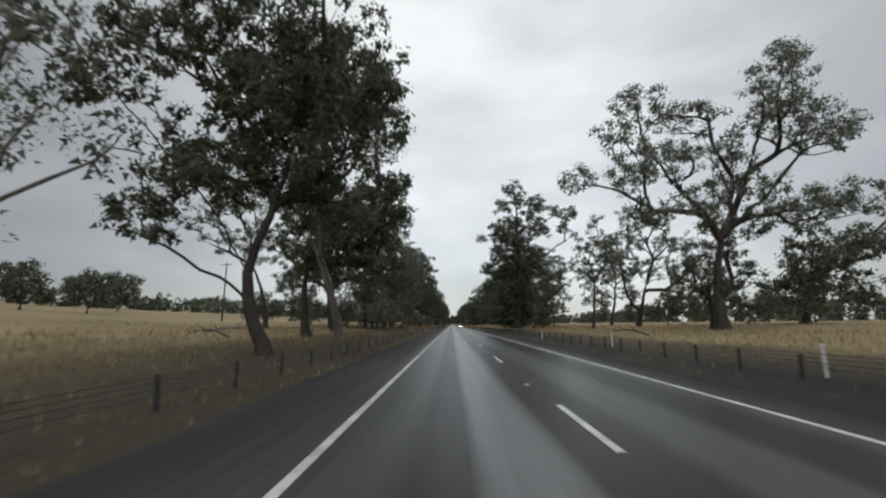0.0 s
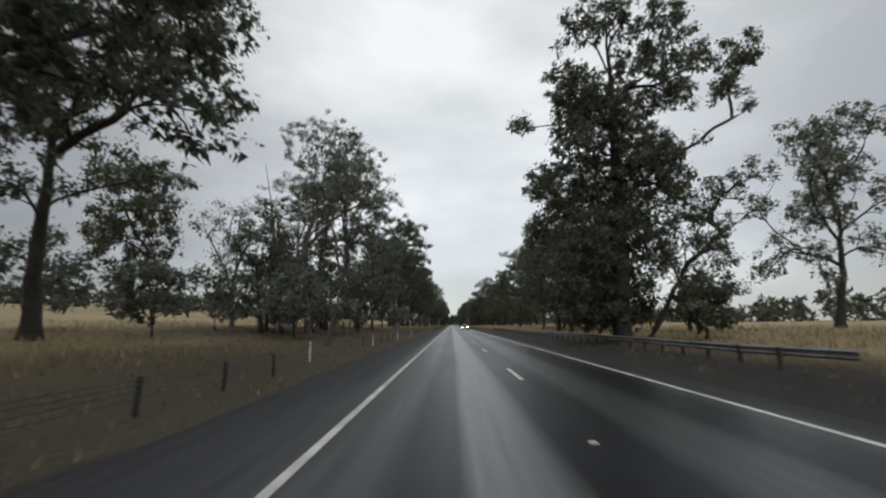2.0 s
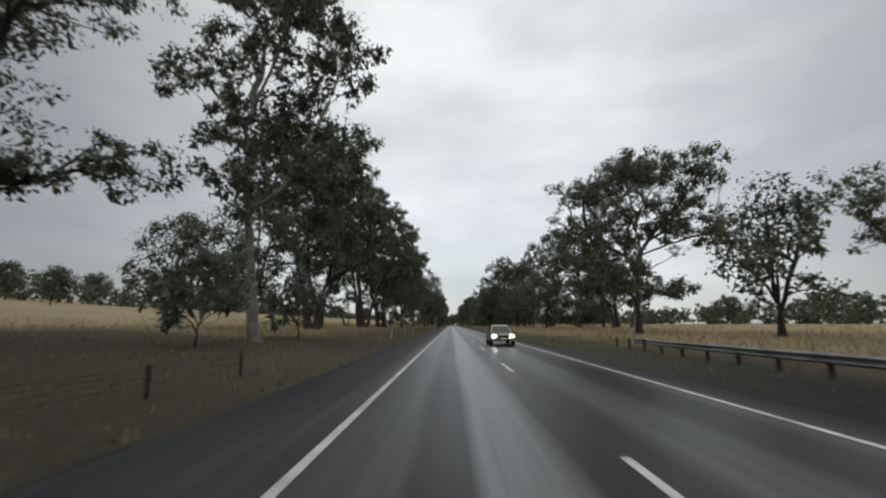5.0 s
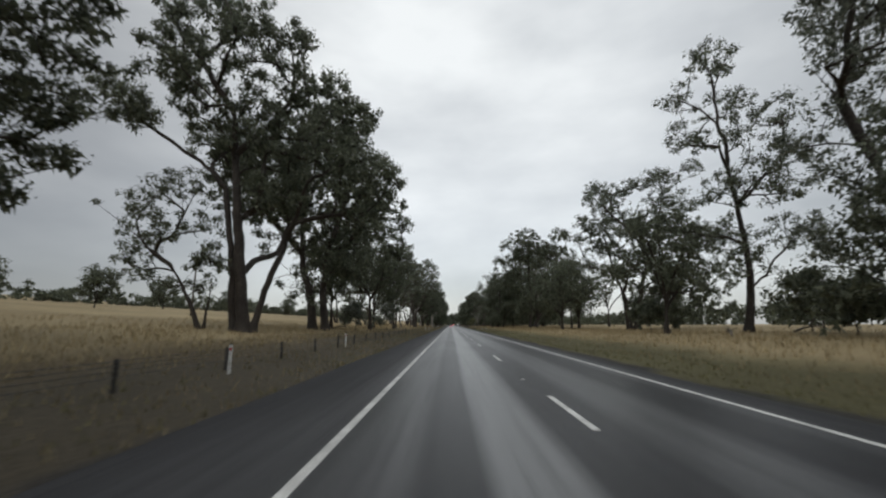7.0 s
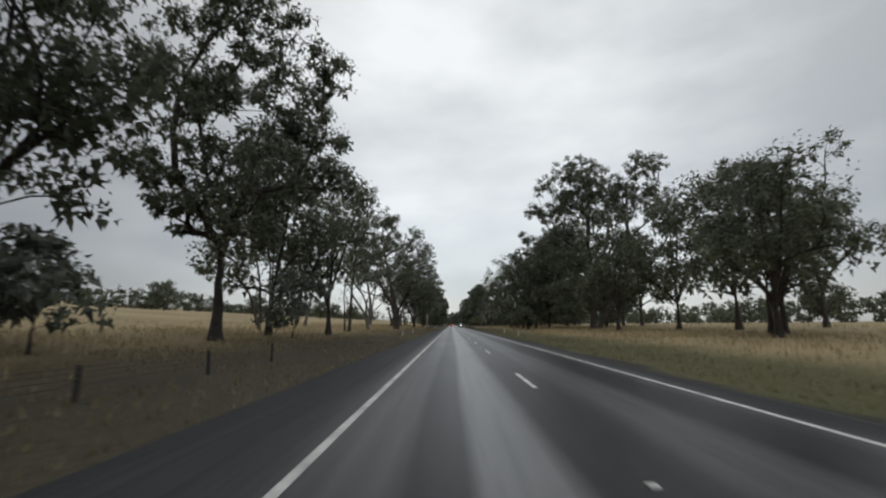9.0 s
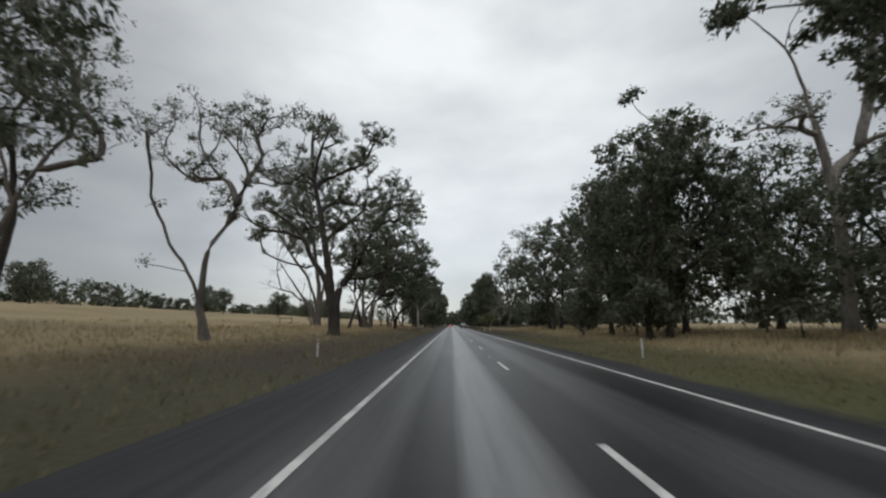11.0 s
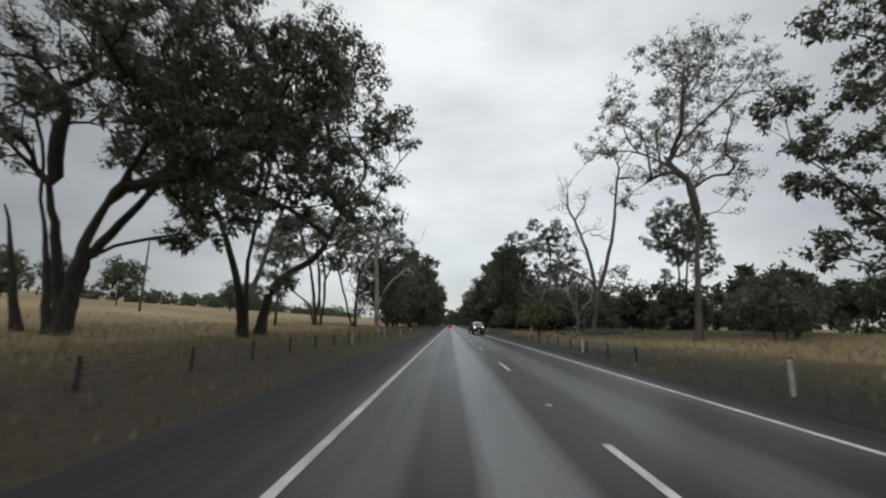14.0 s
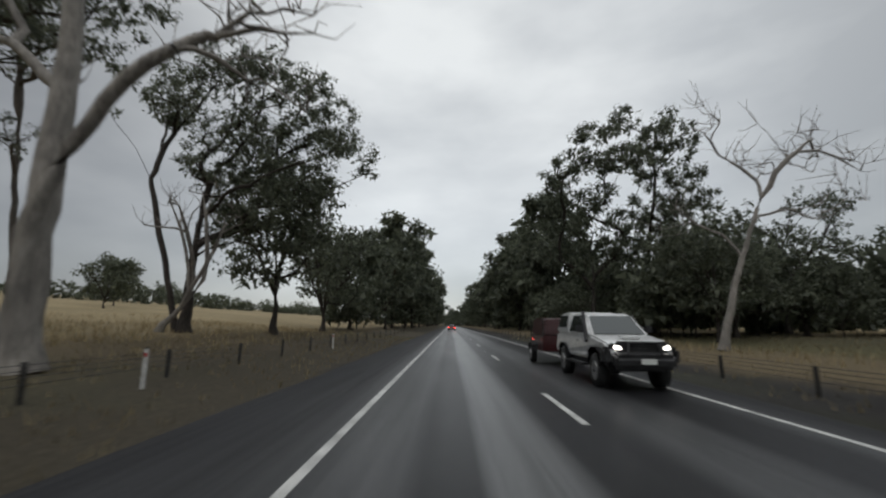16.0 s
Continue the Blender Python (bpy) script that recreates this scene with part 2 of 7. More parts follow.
zone_colour = mixed(n, l, both.outputs[0], litter.outputs["Color"], grassy.outputs["Color"])
zone_colour = mixed(n, l, wooded.outputs[0], zone_colour, scrubby.outputs["Color"])
# a thicket left of the road: bark and litter on its floor, with the trees' shade put into the brown
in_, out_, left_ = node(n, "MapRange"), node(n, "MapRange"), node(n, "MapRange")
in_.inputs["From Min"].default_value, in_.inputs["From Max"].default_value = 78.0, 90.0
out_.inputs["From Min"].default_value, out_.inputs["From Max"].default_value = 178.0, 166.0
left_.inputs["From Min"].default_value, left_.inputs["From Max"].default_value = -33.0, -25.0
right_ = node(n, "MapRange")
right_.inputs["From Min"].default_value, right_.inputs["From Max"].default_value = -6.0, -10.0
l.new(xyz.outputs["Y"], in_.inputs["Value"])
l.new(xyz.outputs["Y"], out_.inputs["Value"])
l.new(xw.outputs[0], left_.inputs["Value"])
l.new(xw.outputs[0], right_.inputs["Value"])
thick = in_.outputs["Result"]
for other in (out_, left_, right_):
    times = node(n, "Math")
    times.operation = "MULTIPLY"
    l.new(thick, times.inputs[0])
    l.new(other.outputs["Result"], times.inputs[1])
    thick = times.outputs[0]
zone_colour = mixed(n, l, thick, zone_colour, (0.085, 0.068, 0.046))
patch = node(n, "TexNoise", Scale=0.05, Detail=4.0)
l.new(co.outputs["Object"], patch.inputs["Vector"])
pr = ramp(n, (0.52, (0, 0, 0)), (0.62, (0.25, 0.25, 0.25)))
l.new(patch.outputs["Fac"], pr.inputs["Fac"])
side = node(n, "MapRange")
side.inputs["From Min"].default_value, side.inputs["From Max"].default_value = 16.0, 11.0
absx = node(n, "Math")
absx.operation = "ABSOLUTE"
l.new(xyz.outputs["X"], absx.inputs[0])
l.new(absx.outputs[0], side.inputs["Value"])
gm = node(n, "Math")
gm.operation = "MULTIPLY"
l.new(pr.outputs["Color"], gm.inputs[0])
l.new(side.outputs["Result"], gm.inputs[1])
colour = mixed(n, l, gm.outputs[0], zone_colour, GREEN)
fine = node(n, "TexNoise", Scale=7.0, Detail=8.0, Roughness=0.75)
l.new(co.outputs["Object"], fine.inputs["Vector"])
r1 = ramp(n, (0.3, (0.45,) * 3), (0.7, (1.3,) * 3))
l.new(fine.outputs["Fac"], r1.inputs["Fac"])
broad = node(n, "TexNoise", Scale=0.03, Detail=5.0)
l.new(co.outputs["Object"], broad.inputs["Vector"])
r2 = ramp(n, (0.35, (0.78, 0.76, 0.72)), (0.65, (1.12, 1.12, 1.1)))
l.new(broad.outputs["Fac"], r2.inputs["Fac"])
colour = mixed(n, l, 1.0, colour, r1.outputs["Color"], "MULTIPLY")
colour = mixed(n, l, 1.0, colour, r2.outputs["Color"], "MULTIPLY")
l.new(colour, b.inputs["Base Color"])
bp = node(n, "Bump", Strength=0.8, Distance=0.08)
l.new(fine.outputs["Fac"], bp.inputs["Height"])
l.new(bp.outputs["Normal"], b.inputs["Normal"])

# ---- mesh helpers ----


def mesh_of(name, verts, faces, mat, smooth=False):
    """A mesh from an array of points and an array of faces that all have the same number of corners."""
    verts, faces = np.asarray(verts, dtype=np.float32), np.asarray(faces, dtype=np.int32)
    me = bpy.data.meshes.new(name)
    k = faces.shape[1]
    me.vertices.add(len(verts))
    me.vertices.foreach_set("co", verts.ravel())
    me.loops.add(faces.size)
    me.loops.foreach_set("vertex_index", faces.ravel())
    me.polygons.add(len(faces))
    me.polygons.foreach_set("loop_start", np.arange(0, faces.size, k, dtype=np.int32))
    me.polygons.foreach_set("use_smooth", np.full(len(faces), smooth))
    me.materials.append(mat)
    me.update(calc_edges=True)
    return me


def child(name, me, parent, label=""):
    ob = new(name, me)
    ob.parent = parent
    return tagged(ob, label)


def part(name, bm, mat, parent, label="", smooth=False):
    me = bpy.data.meshes.new(name)
    bm.normal_update()
    bm.to_mesh(me)
    bm.free()
    me.materials.append(mat)
    if smooth:
        me.polygons.foreach_set("use_smooth", np.full(len(me.polygons), True))
    ob = new(name, me)
    if parent:
        ob.parent = parent
    return tagged(ob, label)


def box(size, at_=(0, 0, 0), bevel=0.0, rot=(0, 0, 0), bm=None):
    bm = bm or bmesh.new()
    made = bmesh.ops.create_cube(bm, size=1.0)
    m = pose(*at_, *rot) @ Matrix.Diagonal((*size, 1))
    bmesh.ops.transform(bm, matrix=m, verts=made["verts"])
    if bevel:
        edges = {e for v in made["verts"] for e in v.link_edges}
        bmesh.ops.bevel(bm, geom=list(edges), offset=bevel, segments=2, affect="EDGES")
    return bm


def rod(a, c, r, r2=None, sides=10, bm=None):
    bm = bm or bmesh.new()
    a, c = Vector(a), Vector(c)
    m = Matrix.Translation((a + c) / 2) @ (c - a).to_track_quat("Z", "Y").to_matrix().to_4x4()
    bmesh.ops.create_cone(bm, cap_ends=True, segments=sides, radius1=r, radius2=r if r2 is None else r2, depth=(c - a).length, matrix=m)
    return bm


# ---- ground: one sheet to the horizon, road slab, painted lines ----


def height(x, y):
    """The land's height: a shallow drain each side, a long rise to the left, nearly level to the right."""
    x = np.asarray(x, dtype=float)
    left = np.interp(-x, [3.2, 5.2, 9.0, 12.0, 320.0, 700.0, 3000.0], [-0.03, -0.30, 0.05, 0.25, 23.0, 34.0, 30.0])
    right = np.interp(x, [6.8, 8.8, 13.0, 18.0, 40.0, 3000.0], [-0.03, -0.22, 0.10, 0.35, 1.0, 1.0])
    z = np.where(x < 2, left, right)
    far = np.clip((np.abs(x - 2) - 9) / 30, 0, 1)
    return z + far * (0.12 * np.sin(0.13 * x + 0.05 * y) + 0.10 * np.sin(0.31 * y + 0.2 * x))


xs = np.concatenate([-np.geomspace(3000, 34, 40), np.arange(-32, -3.0, 1.0), [-2.5, 6.0], np.arange(7.0, 36, 1.0), np.geomspace(38, 3000, 40)])
ys = np.concatenate([-np.geomspace(600, 45, 12), np.arange(-40, 760, 4.0), np.geomspace(770, 4000, 30)])
gx, gy = np.meshgrid(xs, ys)
gz = height(gx, gy)
idx = np.arange(gx.size).reshape(gx.shape)
quads = np.stack([idx[:-1, :-1], idx[:-1, 1:], idx[1:, 1:], idx[1:, :-1]], -1).reshape(-1, 4)
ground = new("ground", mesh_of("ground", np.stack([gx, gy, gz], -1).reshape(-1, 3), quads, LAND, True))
tagged(ground, "dry golden grassland with brown verges beside the road", "ground", kind="structure")

ry = np.arange(-60, 1600, 6.0)
rxs = [-4.2, -3.8, -1.0, 2.0, 4.5, 6.4, 6.95]
rzs = [-0.10, 0.0, 0.0, 0.0, 0.0, 0.0, -0.10]
edge = np.random.default_rng(5)
rv = []
for y in ry:
    for k, (x, z) in enumerate(zip(rxs, rzs)):
        rv.append((x + (edge.uniform(-0.12, 0.12) if k in (0, 1, 5, 6) else 0), y, z))
idx = np.arange(len(rv)).reshape(len(ry), len(rxs))
quads = np.stack([idx[:-1, :-1], idx[:-1, 1:], idx[1:, 1:], idx[1:, :-1]], -1).reshape(-1, 4)
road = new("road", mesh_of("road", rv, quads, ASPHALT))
tagged(road, "wet dark grey bitumen two-lane highway with worn wheel tracks", "road", kind="structure")


for name, x in (("edge_line", -1.54), ("edge_line", 5.43)):
    bm = bmesh.new()
    for k in range(-5, 80):
        box((0.13, 20.0, 0.008), (x, k * 20 + 10.0, 0.004), bm=bm)
    tagged(part(name, bm, WHITE_PAINT, road, "solid white painted edge line"), kind="structure")
dash = box((0.12, 3.0, 0.008), (0, 0, 0.004))
first = part("lane_dash", dash, WHITE_PAINT, road)
first.location = (2.10, 44.4 - 48 - 1.5, 0)
for k in range(-3, 70):
    o = first.copy()
    scene.collection.objects.link(o)
    o.location = (2.10, 44.4 + 12 * k - 1.5, 0)

marker = part("road_marker", box((0.11, 0.10, 0.022), (0, 0, 0.011), 0.004), WHITE_PAINT, road, "small raised white reflective marker")
marker.location = (1.98, 35.1 - 24, 0)
for k in range(0, 36):
    o = marker.copy()
    scene.collection.objects.link(o)
    o.location = (1.98, 35.1 + 24 * k, 0)

# ---- trees ----


def skeleton(rng, H, R, cb, n, r0, fork, lean, dome, shift, leaders, lobes):
    """Trunk, main leaders and limbs: nodes with parents; every limb ends at a clump's place."""
    zf = max(fork * H, 1.2)
    pts, par, chains = [np.zeros(3)], [-1], []
    steps = max(4, int(zf / 0.9))
    chain = [0]
    for k in range(1, steps + 1):
        f = k / steps
        p = np.array([lean[0] * f * (0.6 + 0.4 * f), lean[1] * f, zf * f]) + np.append(rng.normal(0, 0.05 * r0 + 0.03, 2), 0)
        pts.append(p)
        par.append(len(pts) - 2)
        chain.append(len(pts) - 1)
    chains.append(chain)
    top = pts[-1]
    centre = np.array([lean[0] + shift[0], lean[1] + shift[1], (cb + H) / 2])
    semi = np.array([R, R, (H - cb) / 2])

    def limb(j, g, bow, wander):
        """Grow one limb from node j to the point g."""
        a = pts[j]
        before = a - pts[par[j]] if par[j] >= 0 else np.array([0, 0, 1.0])
        before = before / (np.linalg.norm(before) + 1e-6)
        length = np.linalg.norm(g - a)
        mid = a + before * length * bow + (g - a) * 0.22
        k = max(3, int(length / 1.35))
        chain, walk_ = [j], np.zeros(3)
        for q in range(1, k + 1):
            f = q / k
            p = (1 - f) ** 2 * a + 2 * f * (1 - f) * mid + f * f * g
            walk_ = walk_ * 0.75 + rng.normal(0, wander, 3)
            pts.append(p + walk_ * min(1.0, 2.2 * (1 - f)))
            par.append(chain[-1])
            chain.append(len(pts) - 1)
        chains.append(chain)
        return chain[-1]

    # the crown is a bunch of lobes within the outline
    m = lobes
    a0 = rng.uniform(0, 6.28)
    lobe = []
    for q in range(m):
        az = a0 + 2.4 * q + rng.normal(0, 0.25)
        up = -0.75 + 1.45 * (q + 0.5) / m + rng.normal(0, 0.08)
        out = math.sqrt(max(0.0, 1 - min(1, abs(up)) ** 2)) * rng.uniform(0.50, 0.72)
        lobe.append((centre + semi * np.array([out * math.cos(az), out * math.sin(az), up * 0.78]), rng.uniform(0.28, 0.42)))
    lobe.append((centre + semi * np.array([0, 0, 0.62]), 0.42))
    if not leaders:
        leaders = [c for c, r in lobe[-1:] + lobe[m // 3:m:2]]
    tips = []
    for q, g in enumerate(leaders):
        j = chain[max(1, len(chain) - 1 - int(rng.integers(0, max(2, steps // 4))))] if q else chain[-1]
        tips.append(limb(j, np.array(g, dtype=float), 0.22, 0.11))
    goals = []
    gap = 1.05 * (R * R * (H - cb) / 2 / n) ** (1 / 3)
    flat_ = min(1.0, 0.9 * (H - cb) / (2 * R))
    for tries in range(n * 30):
        d = rng.normal(size=3)
        d /= np.linalg.norm(d)
        if d[2] < -1 + 1.3 * dome:
            continue
        c, r = lobe[int(rng.integers(0, len(lobe)))]
        p = c + d * R * r * np.array([1.1, 1.1, max(0.75, flat_)]) * rng.uniform(0.25, 1.0) ** 0.5
        if p[2] > cb * 0.8 and all(np.linalg.norm(p - g) > gap * 0.70 for g in goals):
            goals.append(p)
        if len(goals) >= n:
            break
    goals.sort(key=lambda g: np.linalg.norm((g - top) * (1, 1, 0.7)))
    low = max(1, int(steps * 0.75))
    for g in goals:
        arr = np.array(pts[low:])
        pr = np.array([pts[max(p, 0)] for p in par[low:]])
        to, was = g - arr, arr - pr
        d = np.linalg.norm(to, axis=1) + 1e-6
        turn = (to * was).sum(1) / (d * (np.linalg.norm(was, axis=1) + 1e-6))
        cost = d * (1 + 1.1 * (1 - turn)) + 1.1 * np.maximum(0, -to[:, 2] + 0.15 * d)
        j = low + int(np.argmin(cost))
        if d[j - low] < 0.25:
            tips.append(j)
            continue
        tips.append(limb(j, g, 0.25, 0.06))
    return np.array(pts), par, chains, tips, len(leaders)


def grown(rng, stems, limbs, crown, fill, size):
    """A skeleton led by the tree's own habit: stems from the ground, main limbs, and a crown of rounded lobes (across, up, radius)."""
    pts, par, chains, tips = [], [], [], []

    def limb(j, g, bow, wander):
        a = pts[j]
        before = a - pts[par[j]] if par[j] >= 0 else np.array([0, 0, 1.0])
        before = before / (np.linalg.norm(before) + 1e-6)
        length = np.linalg.norm(g - a)
        mid = a + before * length * bow + (g - a) * 0.25
        k = max(3, int(length / 0.85)) if len(chains) < 24 or not crown else max(2, int(length / 1.6))
        chain, walk_ = [j], np.zeros(3)
        for q in range(1, k + 1):
            f = q / k
            walk_ = walk_ * 0.7 + rng.normal(0, wander, 3)
            pts.append((1 - f) ** 2 * a + 2 * f * (1 - f) * mid + f * f * g + walk_ * min(1.0, 2.2 * (1 - f)))
            par.append(chain[-1])
            chain.append(len(pts) - 1)
        chains.append(chain)
        return chain[-1]

    def nearest(g, steep):
        arr = np.array(pts)
        pr = np.array([pts[p] if p >= 0 else pts[i] - (0, 0, 1) for i, p in enumerate(par)])
        to, was = g - arr, arr - pr
        d = np.linalg.norm(to, axis=1) + 1e-6
        turn = (to * was).sum(1) / (d * (np.linalg.norm(was, axis=1) + 1e-6))
        cost = d * (1 + 0.9 * (1 - turn)) + steep * np.maximum(0, -to[:, 2] + 0.15 * d) + 3.0 * np.maximum(0, ground_free - arr[:, 2])
        return int(np.argmin(cost)), d

    heights = [c[1] - c[2] for c in crown] if crown else [g[1] for g in limbs]
    ground_free = max(0.8, 0.35 * min(heights))
    for line in stems:
        line = np.array(line, dtype=float)
        drift = rng.normal(0, 0.035)
        step = np.concatenate([[0], np.cumsum(np.linalg.norm(np.diff(line, axis=0), axis=1))])
        m = max(4, int(step[-1] / 0.75))
        u = np.linspace(0, step[-1], m + 1)
        xx, zz = np.interp(u, step, line[:, 0]), np.interp(u, step, line[:, 1])
        for _ in range(2):
            xx[1:-1] = 0.25 * xx[:-2] + 0.5 * xx[1:-1] + 0.25 * xx[2:]
            zz[1:-1] = 0.25 * zz[:-2] + 0.5 * zz[1:-1] + 0.25 * zz[2:]
        y0 = rng.normal(0, 0.25) if chains else 0.0
        chain = []
        for q in range(m + 1):
            pts.append(np.array([xx[q] + rng.normal(0, 0.035), y0 + drift * zz[q] + rng.normal(0, 0.035), zz[q]]))
            par.append(chain[-1] if chain else -1)
            chain.append(len(pts) - 1)
        chains.append(chain)
    first = len(chains)
    wide = max(3.0, 0.5 * (max(c[0] for c in crown) - min(c[0] for c in crown))) if crown else 3.5
    top = np.mean([pts[c[-1]] for c in chains], axis=0)
    for goal in limbs:
        along = goal[2] if len(goal) > 2 else top[1] + rng.normal(0, 0.22) * wide
        g = np.array([goal[0], along, goal[1]])
        j, _ = nearest(g, 0.6)
        tips.append(limb(j, g, 0.14, 0.10 + 0.06 * (not crown)))
    lobe = [(np.array([c[0], (c[3] if len(c) > 3 else top[1]) + rng.uniform(-0.55, 0.55) * min(wide, 7.0 if len(c) < 4 else 2.0), c[1]]), c[2]) for c in crown]
    lobe.sort(key=lambda c: np.linalg.norm(c[0] - top))
    goals = []
    for c, r in lobe:
        j, d = nearest(c, 1.0)
        if d[j] > 0.8 * size:
            tips.append(limb(j, c, 0.18, 0.09))
        m = max(3, int(round(fill * 3.0 * (r / size) ** 2)))
        mine = []
        for tries in range(m * 12):
            u = rng.normal(size=3)
            u /= np.linalg.norm(u)
            if u[2] < -0.75:
                continue
            p = c + u * (1.28 * r - 0.30 * size) * rng.uniform(0.05, 1.0) ** 0.40 * (1, 1, 0.9)
            if all(np.linalg.norm(p - o) > 0.70 * size for o in mine):
                mine.append(p)
            if len(mine) >= m:
                break
        goals += mine
    goals.sort(key=lambda g: np.linalg.norm(g - top))
    for g in goals:
        j, d = nearest(g, 1.1)
        tips.append(limb(j, g, 0.22, 0.05) if d[j] > 0.3 else j)
    return np.array(pts), par, chains, tips, first, len(limbs)


def tubes(pts, chains, rad, sides):
    """Tapered tubes along all the chains, as points and quads."""
    V, F, base = [], [], 0
    ang = np.linspace(0, 2 * math.pi, sides, endpoint=False)
    ca, sa = np.cos(ang), np.sin(ang)
    for chain, rr in zip(chains, rad):
        p = pts[chain]
        t = np.gradient(p, axis=0)
        t /= np.linalg.norm(t, axis=1)[:, None] + 1e-9
        ref = np.where(np.abs(t[:, 2:3]) > 0.9, np.array([[1.0, 0, 0]]), np.array([[0, 0, 1.0]]))
        ref = np.repeat(ref[:1], len(p), 0) if len(p) < 3 else ref
        u = np.cross(t, ref)
        u /= np.linalg.norm(u, axis=1)[:, None] + 1e-9
        w = np.cross(t, u)
        ring = p[:, None] + rr[:, None, None] * (ca[None, :, None] * u[:, None] + sa[None, :, None] * w[:, None])
        V.append(ring.reshape(-1, 3))
        i = base + np.arange(len(p) * sides).reshape(len(p), sides)
        nx = np.roll(i, -1, 1)
        F.append(np.stack([i[:-1], nx[:-1], nx[1:], i[1:]], -1).reshape(-1, 4))
        base += len(p) * sides
    return np.concatenate(V), np.concatenate(F)


def leaves(rng, centres, sizes, per, ls, flat=0.62, droop=0.7, core=0.26):
    """Pointed leaf sprays in clumps of rounded tufts: a few broad ones inside, many fine ones on the outside. Points and triangles."""
    n = len(centres) * per
    which = np.repeat(np.arange(len(centres)), per)
    c, s = centres[which], sizes[which]
    tufts = 5
    tuft = rng.normal(size=(len(centres), tufts, 3))
    tuft /= np.linalg.norm(tuft, axis=2)[:, :, None]
    tuft *= rng.uniform(0.45, 1.0, (len(centres), tufts, 1))
    tuft[:, :, 2] = tuft[:, :, 2] * 0.75 + 0.1
    girth = rng.uniform(0.42, 0.68, (len(centres), tufts))
    pick = rng.integers(0, tufts, n)
    off = tuft[which, pick] * (s * 0.66)[:, None]
    inner = rng.uniform(0, 1, n) < core
    d = rng.normal(size=(n, 3))
    d /= np.linalg.norm(d, axis=1)[:, None]
    d[:, 2] = np.where((d[:, 2] < -0.15) & ~inner, -d[:, 2], d[:, 2])
    out = np.where(inner, 0.50 * rng.uniform(0, 1, n) ** 0.5, rng.uniform(0.42, 1.08, n) ** 0.6)
    p = c + off * (1, 1, flat) + d * (s * girth[which, pick] * out)[:, None]
    ax = rng.normal(size=(n, 3)) * 0.75 + d * 0.5
    ax[:, 2] -= droop
    ax /= np.linalg.norm(ax, axis=1)[:, None]
    sd = np.cross(ax, rng.normal(size=(n, 3)))
    sd /= np.linalg.norm(sd, axis=1)[:, None] + 1e-9
    L = ls * np.where(inner, rng.uniform(0.75, 1.15, n), rng.uniform(0.30, 0.60, n))
    a, w = ax * L[:, None], sd * (L * rng.uniform(0.24, 0.40, n))[:, None]
    v = np.stack([p + w, p - w, p + a], 1).reshape(-1, 3)
    return v, np.arange(n * 3).reshape(n, 3)


